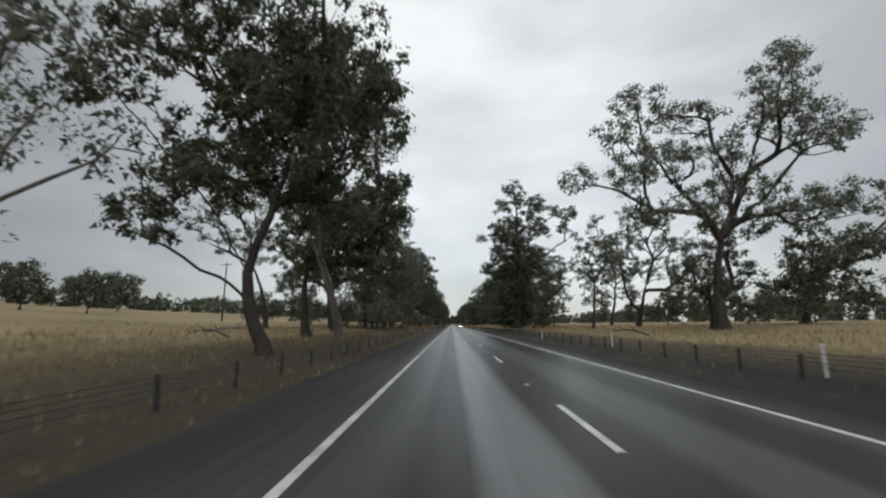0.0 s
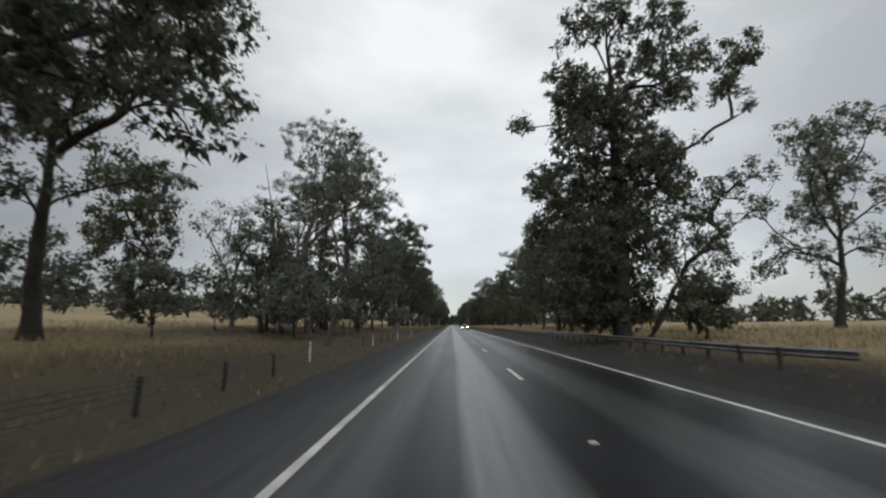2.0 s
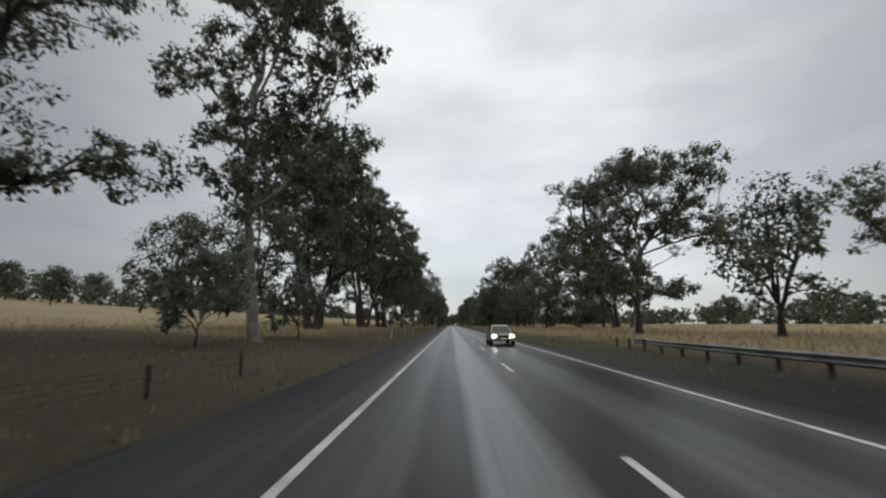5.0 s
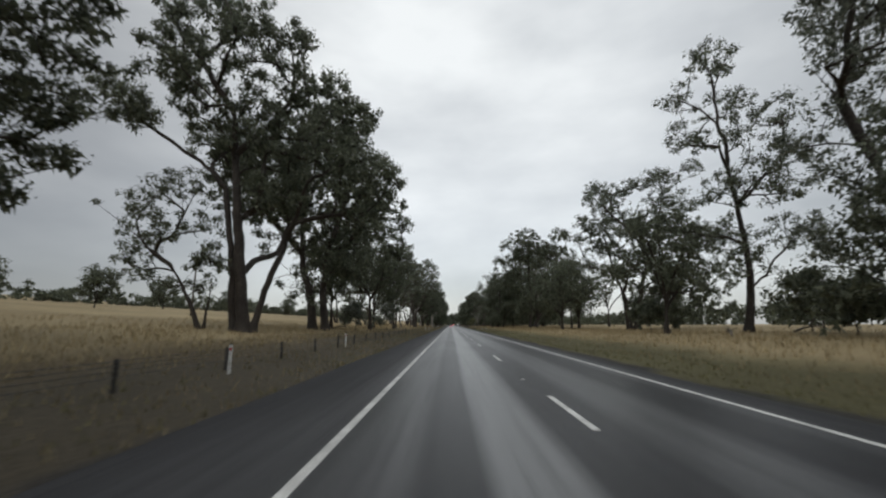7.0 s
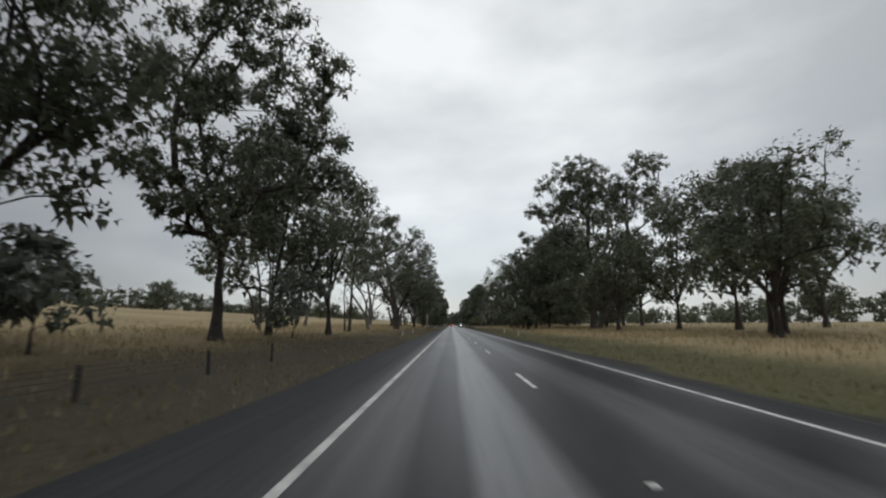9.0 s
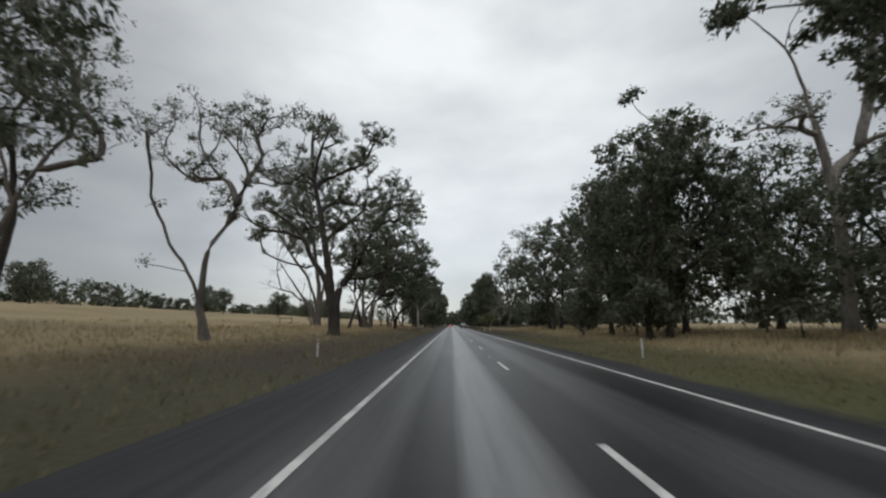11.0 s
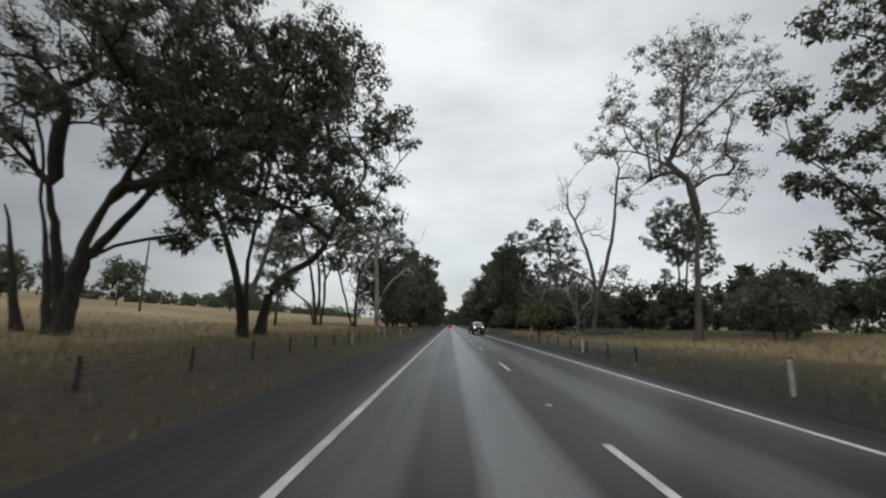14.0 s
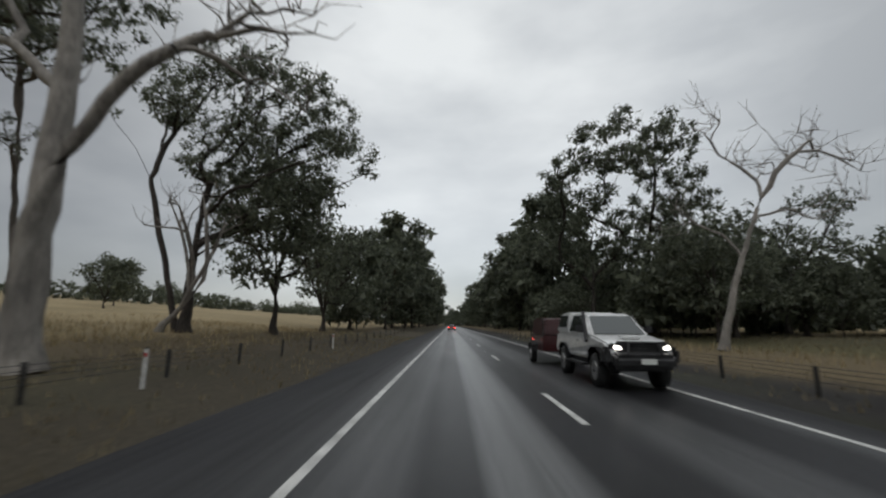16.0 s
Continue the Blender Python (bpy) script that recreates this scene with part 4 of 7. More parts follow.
gum(-18.5, 252, "dense", 0.8, stems=[[(-1.2, 0.0), (-1.9, 5.7), (-3.4, 9.1), (-3.9, 17.3)], [(0.6, 0.0), (-0.1, 6.1), (0.3, 11.3)]], limbs=[(-6.5, 6.5), (-5.0, 4.6)],
    crown=[(-2.8, 24.2, 5.0), (-8.9, 24.3, 5.1), (2.7, 24.1, 4.1), (6.9, 23.0, 2.7), (8.2, 25.1, 1.8), (8.0, 20.5, 1.6), (-3.5, 18.3, 4.5), (2.3, 18.2, 4.0), (-8.4, 17.4, 3.1), (6.4, 16.7, 2.2), (8.6, 17.2, 1.3), (-0.8, 13.1, 3.9), (3.6, 12.6, 3.0), (-5.2, 13.1, 2.6), (1.8, 8.2, 2.5), (5.2, 8.2, 2.5), (-1.2, 9.1, 2.5), (-15.3, 23.4, 4.1), (-15.0, 27.6, 4.2), (-4.9, 30.6, 5.7), (1.3, 30.5, 4.7)])
gum(-15.5, 276, "dense", 0.5, stems=[[(-0.5, 0.0), (-0.8, 6.5)]],
    crown=[(-2.7, 24.3, 3.5), (1.9, 24.3, 3.1), (5.1, 21.8, 2.3), (0.6, 18.6, 4.6), (5.2, 16.3, 2.6), (-3.9, 17.9, 3.8), (2.3, 12.4, 4.5), (-3.6, 11.0, 3.7), (6.8, 11.6, 1.9), (-2.9, 27.6, 2.0), (1.0, 7.9, 3.7)])
gum(-15.6, 313, "mid", 0.3, stems=[[(-0.7, 0.0), (-1.1, 6.2), (-0.7, 9.2)], [(-0.1, 0.0), (0.1, 6.2), (0.5, 10.4), (0.6, 14.9)]], limbs=[(5.9, 12.5)],
    crown=[(1.9, 22.0, 2.0), (-1.6, 21.1, 2.2), (-2.8, 18.7, 2.2), (0.8, 18.6, 2.6), (3.9, 18.6, 2.0), (6.1, 17.6, 1.3), (5.8, 14.3, 1.9), (3.2, 14.4, 2.1), (-0.2, 14.5, 2.6), (-2.9, 15.4, 2.2), (0.9, 10.9, 2.5), (-1.0, 8.3, 2.1), (3.8, 11.3, 1.7), (2.3, 8.3, 1.7), (7.1, 13.0, 1.1), (-3.8, 20.6, 1.8)])
gum(-30, 329, "mid", 0.4, stems=[[(-0.5, 0.0), (-1.4, 4.8), (-2.7, 8.0)], [(0.0, 0.0), (0.9, 7.3), (-0.5, 14.5)]],
    crown=[(-4.4, 26.4, 2.7), (-7.6, 25.0, 2.7), (-2.0, 23.5, 3.0), (-5.0, 20.0, 3.3), (-0.1, 17.8, 2.9), (-5.8, 15.2, 2.9), (-1.6, 12.5, 3.2), (-3.1, 9.3, 2.5), (0.1, 8.6, 1.9)])
gum(-36, 328.5, "mid", 0.4, stems=[[(-0.5, 0.0), (-1.1, 7.6), (-2.5, 14.1)], [(-1.1, 0.0), (-3.0, 5.8), (-5.7, 9.0)]],
    crown=[(-7.3, 24.6, 3.0), (-4.7, 25.2, 2.7), (-12.4, 22.5, 3.3), (-8.6, 19.7, 3.3), (-4.5, 18.9, 2.9), (-13.7, 18.4, 2.6), (-11.0, 14.3, 2.9), (-6.3, 12.9, 2.9), (-1.7, 12.8, 2.5), (-2.5, 8.9, 1.9), (-11.6, 9.7, 2.2), (-15.2, 23.3, 2.7)])
gum(-25.6, 326, "open", 0.32, stems=[[(-1.5, 0.0), (-0.4, 6.5), (0.9, 9.5)]], limbs=[(3.5, 10.6)],
    crown=[(0.7, 15.0, 2.4), (-2.2, 13.8, 2.4), (-1.6, 20.2, 2.5), (1.7, 17.6, 2.4), (-0.7, 23.5, 2.2), (3.3, 12.5, 1.8)])
gum(-16.8, 331, "open", 0.36, stems=[[(0.7, 0.0), (0.0, 2.7), (-0.6, 4.3), (-2.4, 6.6)], [(0.6, 0.0), (0.0, 2.7), (0.2, 6.2), (1.4, 7.8)]], limbs=[(-4.1, 9.5), (-3.2, 14.1), (2.8, 10.6), (-0.1, 11.9), (3.4, 13.2), (-3.6, 5.1)],
    crown=[(-2.2, 16.8, 2.1), (0.2, 17.2, 1.7), (-3.7, 14.6, 1.4), (-5.3, 14.2, 1.2), (1.8, 13.6, 1.6), (-1.1, 13.2, 1.6), (3.7, 15.8, 1.6), (5.1, 13.1, 1.6), (3.5, 11.9, 1.4), (0.5, 9.8, 1.4), (-2.6, 12.0, 1.2), (2.5, 15.4, 1.2), (5.7, 16.2, 1.0)])
gum(-13.6, 352.5, "mid", 0.72, stems=[[(0.2, 0.0), (-0.2, 4.3), (-0.8, 8.0), (-1.6, 12.3), (-2.3, 15.7), (-3.1, 19.4)], [(0.5, 0.0), (0.4, 4.3), (0.6, 5.6), (1.7, 6.9), (2.8, 8.0), (3.8, 11.2), (6.1, 15.3)], [(-0.1, 0.0), (-0.6, 4.6), (-1.4, 7.3), (-2.8, 8.8), (-3.7, 11.3), (-5.4, 13.3)]], limbs=[(-3.8, 8.1), (-9.4, 10.1), (-11.2, 16.9), (-0.3, 17.5), (1.1, 9.9), (6.2, 13.2), (4.4, 11.5), (0.8, 12.6), (2.3, 7.2), (-4.5, 19.1)],
    crown=[(-3.9, 26.5, 2.0), (-2.0, 27.6, 1.5), (-0.7, 23.7, 2.0), (4.7, 23.1, 2.2), (6.2, 23.6, 1.0), (2.9, 20.4, 2.2), (6.8, 18.8, 1.7), (8.8, 15.8, 1.6), (5.5, 16.3, 2.6), (1.7, 16.4, 2.4), (-0.5, 20.0, 1.9), (4.7, 12.4, 2.5), (1.0, 11.9, 2.3), (8.4, 13.8, 1.4), (-7.4, 12.0, 1.6), (-10.8, 12.5, 1.4), (-5.2, 13.4, 1.9), (-8.3, 15.4, 1.2), (-5.2, 17.9, 1.9), (3.0, 9.1, 2.3), (6.6, 10.0, 1.8), (-2.4, 13.9, 1.4), (-10.6, 17.3, 1.5), (-8.2, 18.7, 1.7), (-10.7, 14.0, 1.3), (-8.2, 14.7, 1.3), (-5.9, 16.9, 1.6), (-6.0, 13.3, 1.1), (-8.6, 11.3, 0.9), (-5.2, 19.5, 1.7), (2.8, 8.7, 0.8, 1.5), (3.7, 7.4, 0.7, 1.5), (3.0, 6.7, 0.6, 1.5), (4.2, 7.0, 0.4, 1.5), (8.4, 9.0, 0.6, 1.5), (9.3, 8.5, 0.6, 1.5), (10.0, 8.6, 0.4, 1.5), (7.8, 8.0, 0.4, 1.5), (8.9, 7.7, 0.4, 1.5)], fill=1.0, label="old eucalyptus with thick dark trunk forked low down")
gum(-27.2, 389.6, "mid", 0.66, stems=[[(0.2, 0.0), (0.4, 3.8), (0.2, 7.3), (-1.4, 16.6), (-2.9, 25.8)], [(0.4, 0.0), (0.8, 4.2), (1.1, 7.7), (2.1, 12.8), (3.7, 21.6), (5.4, 26.8)], [(-0.1, 0.0), (-1.8, 4.2), (-4.6, 7.7), (-8.4, 13.2)], [(0.1, 0.0), (-0.1, 4.2), (-2.5, 10.4), (-5.3, 13.7), (-7.8, 17.5)], [(0.4, 0.0), (1.1, 4.7), (3.4, 6.4), (5.2, 9.6)]], limbs=[(-6.4, 23.7), (6.9, 27.9), (-6.9, 16.7)],
    crown=[(-7.6, 27.9, 2.8), (-2.6, 28.5, 3.9), (1.7, 29.8, 1.7), (-8.7, 24.3, 1.9), (-4.2, 23.7, 2.7), (0.2, 23.7, 2.2), (3.3, 25.5, 2.2), (5.6, 24.3, 2.2), (-6.9, 20.1, 2.4), (-2.4, 19.0, 2.1), (2.0, 17.9, 2.1), (-4.7, 16.2, 2.1), (3.4, 20.2, 1.6), (3.5, 14.0, 1.6), (-8.9, 21.9, 1.4), (-1.5, 33.0, 3.4), (-7.6, 19.0, 2.5, 0.0), (-4.6, 15.1, 1.8, 0.0), (-9.0, 23.7, 2.4, 0.0), (-2.7, 17.7, 1.8, -0.6), (-6.2, 16.1, 1.6, 0.0), (-5.3, 24.1, 2.9, 0.0), (-4.0, 29.8, 3.2, 0.0), (0.3, 34.3, 3.4, 0.0), (5.7, 34.3, 3.0, 0.0), (8.4, 35.8, 1.9, 0.0), (-0.2, 25.5, 3.0, 0.0), (3.6, 27.6, 2.6, 0.0), (-4.6, 18.6, 2.3, 0.0), (-1.6, 19.9, 2.6, 0.0), (2.9, 20.6, 2.3, 0.0), (-6.5, 28.4, 2.4, 0.0), (-7.0, 22.0, 2.0, 0.0), (0.2, 15.2, 1.9, 0.0), (-4.6, 35.1, 3.1, 0.0)], leaf=LEAF_GREY, bark=BARK_GREY, label="pale grey-barked eucalyptus with many ascending stems")
gum(-19.4, 385, "open", 0.34, stems=[[(-0.1, 0.0), (1.2, 4.7), (2.8, 8.7), (4.3, 11.9)]], limbs=[(0.9, 18.8), (2.2, 24.5)],
    crown=[(0.9, 9.1, 1.6), (2.6, 10.5, 1.8), (0.0, 5.1, 1.1), (2.6, 15.8, 1.8), (3.7, 18.8, 1.4), (1.4, 13.4, 1.6), (4.1, 25.0, 1.9), (6.0, 26.1, 1.0), (1.8, 19.3, 1.6), (2.9, 22.4, 1.4)], leaf=LEAF_DARK, bark=BARK_DARK)
gum(-18.6, 397.2, "mid", 0.5, stems=[[(-0.3, 0.0), (-0.7, 4.8), (-0.7, 9.0), (-0.3, 13.9)], [(0.8, 0.0), (1.1, 4.8), (2.4, 9.0), (4.5, 12.8)]],
    crown=[(4.4, 20.8, 2.6), (7.5, 19.5, 2.2), (10.1, 19.5, 1.8), (12.1, 17.1, 1.6), (13.6, 17.5, 0.9), (2.0, 18.7, 2.6), (-1.2, 20.3, 2.6), (-3.6, 18.7, 1.9), (-4.5, 12.7, 1.6), (-6.3, 14.6, 1.1), (-4.8, 10.1, 1.2), (0.6, 15.1, 1.8), (-4.1, 16.6, 1.5), (4.2, 15.9, 2.2), (7.2, 15.1, 1.8), (10.1, 14.7, 1.8), (12.9, 15.5, 1.3), (-1.1, 9.0, 1.0), (0.7, 23.3, 3.0), (5.2, 24.6, 3.1), (10.6, 24.2, 2.7), (7.1, 29.2, 3.1), (10.8, 27.8, 2.3), (2.9, 27.8, 2.3)], bark=BARK_GREY, fill=1.25)
gum(-20, 408, "dense", 0.5, stems=[[(-1.9, 0.0), (-3.4, 5.0), (-4.1, 6.9)], [(-0.1, 0.0), (-1.4, 5.0), (-2.5, 7.9)], [(0.4, 0.0), (1.0, 5.0), (2.2, 7.5)]],
    crown=[(3.8, 17.3, 3.1), (8.0, 16.8, 3.0), (11.1, 14.7, 2.5), (13.2, 14.2, 2.0), (5.7, 13.1, 3.0), (2.1, 14.1, 2.5), (9.3, 11.6, 3.0), (12.3, 10.6, 2.5), (3.5, 9.5, 2.2), (-0.1, 15.7, 2.0), (7.6, 8.0, 2.4), (-2.3, 12.5, 1.5), (15.2, 12.6, 1.2), (10.6, 6.6, 2.2), (13.5, 7.1, 1.7), (5.5, 10.0, 2.5), (4.8, 6.0, 1.9)], fill=1.1, label="bushy dark eucalyptus with three close stems")
gum(-22.5, 411, "mid", 0.5, stems=[[(0.2, 0.0), (0.6, 3.8), (2.3, 6.2), (4.9, 9.5)], [(-0.1, 0.0), (-1.0, 5.2), (-2.0, 8.7)]], limbs=[(-4.7, 9.8), (5.8, 13.6)],
    crown=[(-4.7, 17.5, 2.9), (-1.6, 19.1, 3.0), (1.8, 19.1, 2.6), (5.5, 16.7, 2.2), (3.2, 14.3, 2.2), (-1.7, 13.5, 2.1), (-4.3, 11.6, 2.1), (5.8, 20.0, 2.6), (3.1, 9.8, 1.0), (4.2, 12.0, 1.4)], leaf=LEAF_GREY)
gum(-14.7, 417, "mid", 0.4, stems=[[(0.1, 0.0), (-0.7, 4.4), (-1.9, 7.5), (-3.4, 10.4)], [(0.3, 0.0), (-0.1, 5.5), (0.4, 8.9), (1.0, 13.4)]], limbs=[(-4.4, 12.8), (-5.8, 9.5)],
    crown=[(-4.3, 15.7, 2.3), (-6.2, 14.4, 1.7), (-1.4, 16.0, 2.3), (-6.4, 11.3, 1.4), (-4.4, 9.2, 1.2), (-3.9, 11.3, 1.7), (0.4, 13.8, 1.7), (0.9, 16.7, 1.8), (-2.4, 12.8, 1.7), (-2.7, 7.5, 0.8), (-7.8, 13.7, 1.4), (-2.5, 19.7, 3.0)], leaf=LEAF_GREY, fill=1.35)
gum(-16.6, 420.5, "open", 0.3, stems=[[(-0.2, 0.0), (0.9, 4.0), (2.2, 8.8), (3.5, 12.3), (4.4, 13.4)]], limbs=[(2.6, 6.7)],
    crown=[(5.6, 18.2, 2.1), (3.7, 16.7, 1.7), (7.7, 18.2, 1.7)], bark=BARK_PALE)
gum(-15.4, 421, "mid", 0.5, stems=[[(0.1, 0.0), (0.7, 3.5), (1.5, 4.8), (3.7, 5.9), (5.1, 7.4), (6.2, 10.2)]], limbs=[(7.3, 14.1), (3.3, 9.5), (10.3, 8.8), (6.6, 5.1)],
    crown=[(8.4, 18.6, 2.4), (10.6, 17.1, 1.6), (11.6, 17.5, 0.9), (7.2, 16.3, 2.1), (9.7, 13.4, 1.5), (5.9, 14.8, 1.7), (5.4, 11.9, 1.7), (8.8, 11.2, 1.7), (7.7, 8.8, 1.6), (10.2, 9.9, 1.0), (3.6, 13.4, 1.4), (5.9, 5.8, 1.3), (4.1, 19.8, 2.5), (7.5, 21.8, 2.5), (3.2, 3.8, 0.9), (-5.6, 26.1, 4.1, 0.0), (3.0, 25.0, 3.8, 0.0), (-10.8, 23.3, 3.6, 0.0), (-1.0, 19.0, 4.2, 0.0), (6.9, 20.6, 2.7, 0.0), (-9.3, 16.3, 3.6, 0.0)], label="eucalyptus leaning strongly towards the highway")
gum(-22, 442, "mid", 0.2, stems=[[(-0.6, 0.0), (-0.6, 3.0), (-0.2, 6.9), (0.4, 10.9), (0.7, 13.4)]],
    crown=[(0.8, 14.0, 0.6), (0.2, 12.5, 0.9), (1.5, 12.2, 0.6), (-0.3, 10.7, 1.0), (1.0, 9.9, 1.0), (-0.8, 8.6, 1.0), (0.7, 7.7, 1.1), (-1.0, 6.3, 1.1), (0.4, 5.8, 1.1), (-1.1, 4.3, 1.1), (0.2, 3.9, 1.0), (-0.1, 2.3, 0.9), (-1.3, 2.7, 0.7)], leaf=LEAF_GREY, fill=1.5, clump=0.8, label="slender feathery grey-green young tree in the paddock")
gum(-22.4, 458.5, "mid", 0.4, stems=[[(-0.4, 0.0), (-1.3, 3.7), (-3.5, 5.2), (-6.3, 7.6), (-8.5, 8.2)], [(0.0, 0.0), (-0.7, 5.2), (-1.8, 10.7), (-3.5, 15.2)], [(0.7, 0.0), (1.3, 4.7), (1.2, 8.9), (-0.2, 13.9)], [(-0.3, 0.0), (0.2, 6.4), (-0.7, 12.0), (1.4, 17.1)]],
    crown=[(0.0, 18.1, 1.8), (-2.5, 17.9, 1.8), (1.6, 18.4, 1.1), (-5.5, 16.6, 1.7), (-4.0, 17.1, 1.7), (-6.6, 15.5, 1.5), (-8.3, 13.8, 1.9), (-10.1, 13.2, 1.2), (-1.0, 15.9, 2.0), (2.7, 16.2, 2.4), (-5.8, 13.5, 1.7), (-3.4, 14.2, 1.7), (0.9, 14.9, 1.7), (-6.8, 11.4, 1.6), (-4.2, 11.0, 1.3), (-1.9, 11.7, 1.3), (-8.5, 8.2, 1.1), (0.7, 11.1, 1.3), (4.1, 13.9, 2.5), (6.1, 15.9, 2.2), (6.1, 12.7, 2.2), (3.8, 10.1, 1.6), (-5.8, 8.8, 1.0), (-9.6, 13.6, 1.8, 0.0), (-7.7, 15.5, 1.7, 0.0), (-5.7, 16.9, 1.7, 0.0), (-10.1, 11.3, 1.4, 0.0), (-6.8, 12.5, 1.5, 0.0), (-4.1, 17.9, 1.7, 0.0), (-7.4, 10.0, 1.1, 0.0), (-1.9, 18.3, 1.7, 0.0), (-4.8, 13.6, 1.6, 0.0)], fill=1.3, label="spreading flat-topped eucalyptus with dark bare lower limbs")
gum(-22, 465, "open", 0.28, stems=[[(-1.5, 0.0), (-2.3, 7.3), (-2.7, 11.7)]],
    crown=[(-3.0, 14.7, 1.4), (-1.0, 9.7, 1.2), (-0.2, 15.8, 1.9), (-2.5, 18.4, 1.5)])
gum(-19, 473, "mid", 0.5, stems=[[(-0.1, 0.0), (-0.1, 5.9), (0.2, 9.4)], [(-0.7, 0.0), (-2.3, 5.9), (-4.1, 11.7)]], limbs=[(9.9, 11.8), (-7.5, 16.6)],
    crown=[(-0.1, 20.4, 2.1), (3.5, 20.4, 2.1), (6.6, 18.5, 2.1), (8.5, 16.0, 1.5), (1.4, 16.6, 2.4), (5.1, 14.8, 2.3), (4.1, 11.1, 2.9), (0.6, 12.3, 2.3), (7.6, 11.2, 2.0), (6.1, 8.2, 2.6), (2.0, 8.2, 2.3), (11.0, 13.0, 1.2), (12.8, 13.0, 0.7), (-5.0, 21.0, 1.8), (-6.1, 19.7, 1.8), (-2.8, 16.6, 2.1), (1.0, 20.5, 2.2, 0.0), (4.6, 20.0, 2.2, 0.0), (7.9, 18.7, 2.0, 0.0), (9.8, 16.8, 1.6, 0.0), (-1.9, 17.1, 2.1, 0.0), (3.2, 16.1, 2.4, 0.0), (7.3, 14.7, 2.1, 0.0), (10.4, 13.5, 1.6, 0.0), (0.9, 12.4, 2.1, 0.0), (5.3, 11.0, 2.2, 0.0), (8.8, 10.6, 1.9, 0.0), (3.0, 7.9, 1.9, 0.0), (6.5, 6.7, 1.9, 0.0), (12.2, 12.4, 0.8, 0.0)], fill=1.2)
# right of the road
gum(28.2, 43, "mid", 0.75, stems=[[(-1.4, 0.0), (-1.4, 5.9), (-0.5, 8.8)]], limbs=[(-4.1, 15.5), (-6.5, 20.6), (3.5, 15.4), (6.9, 22.3), (-9.7, 11.6)],
    crown=[(-7.4, 23.9, 2.5), (-3.2, 23.2, 2.4), (-10.9, 18.8, 2.1), (-14.7, 15.7, 1.8), (-9.4, 15.0, 2.7), (-5.0, 17.4, 2.7), (6.9, 26.3, 2.8), (10.9, 24.8, 2.4), (5.0, 21.7, 2.7), (8.2, 19.0, 3.0), (-0.8, 18.0, 2.7), (1.0, 14.2, 2.9), (-4.5, 11.2, 2.6), (-9.2, 10.7, 2.0), (13.1, 20.2, 1.5), (4.2, 11.7, 2.6), (9.4, 12.2, 2.6), (13.0, 12.7, 2.3), (8.5, 28.9, 1.9), (-0.9, 22.5, 1.5)], leaf=LEAF_GREY, fill=1.3, label="wide-spreading grey-green eucalyptus with stout pale limbs")
gum(30.5, 45, "dense", 0.4, stems=[[(-3.2, 0.0), (-3.3, 2.7), (-3.3, 5.2)]], limbs=[(-4.4, 3.5)],
    crown=[(-4.6, 7.4, 1.7), (-3.4, 4.4, 1.7), (0.3, 4.7, 2.1), (-6.3, 4.8, 1.5), (-0.4, 7.7, 1.9), (1.8, 10.4, 1.9), (-0.7, 10.9, 1.5), (0.6, 1.8, 1.7)])
gum(43, 52, "dense", 0.5, stems=[[(-0.7, 0.0), (0.1, 3.6)]],
    crown=[(-1.2, 8.5, 2.8), (1.9, 6.3, 3.1), (5.4, 7.0, 3.1), (8.6, 9.7, 3.5), (11.2, 16.1, 2.8), (-2.6, 3.6, 2.0), (8.8, 3.5, 2.7)])
gum(31.7, 69.6, "mid", 0.5, stems=[[(-1.6, 0.0), (-0.5, 4.5), (0.0, 6.2)]], limbs=[(-3.6, 4.5), (-4.2, 8.6), (1.2, 10.3), (-1.1, 14.6), (3.8, 5.6)],
    crown=[(-1.9, 17.7, 1.8), (-4.5, 11.0, 2.3), (1.5, 16.4, 2.1), (3.9, 13.2, 2.3), (6.8, 13.2, 2.1), (9.1, 13.1, 1.2), (-0.1, 13.3, 1.8), (-3.2, 8.0, 2.3), (2.1, 9.1, 2.3), (5.3, 7.9, 2.6), (8.7, 7.8, 2.3), (11.0, 7.8, 1.4), (4.3, 5.0, 2.0), (-2.5, 4.5, 1.4)])
gum(24.4, 70, "mid", 0.3, stems=[[(-1.4, 0.0), (-0.7, 6.0), (-0.7, 9.0)]],
    crown=[(0.2, 17.6, 1.5), (-0.2, 13.8, 2.4), (-2.4, 9.0, 2.0), (-0.3, 7.8, 2.3), (-2.7, 12.6, 1.2), (0.5, 4.3, 1.7), (-3.1, 14.5, 0.9), (1.8, 10.7, 1.5)])
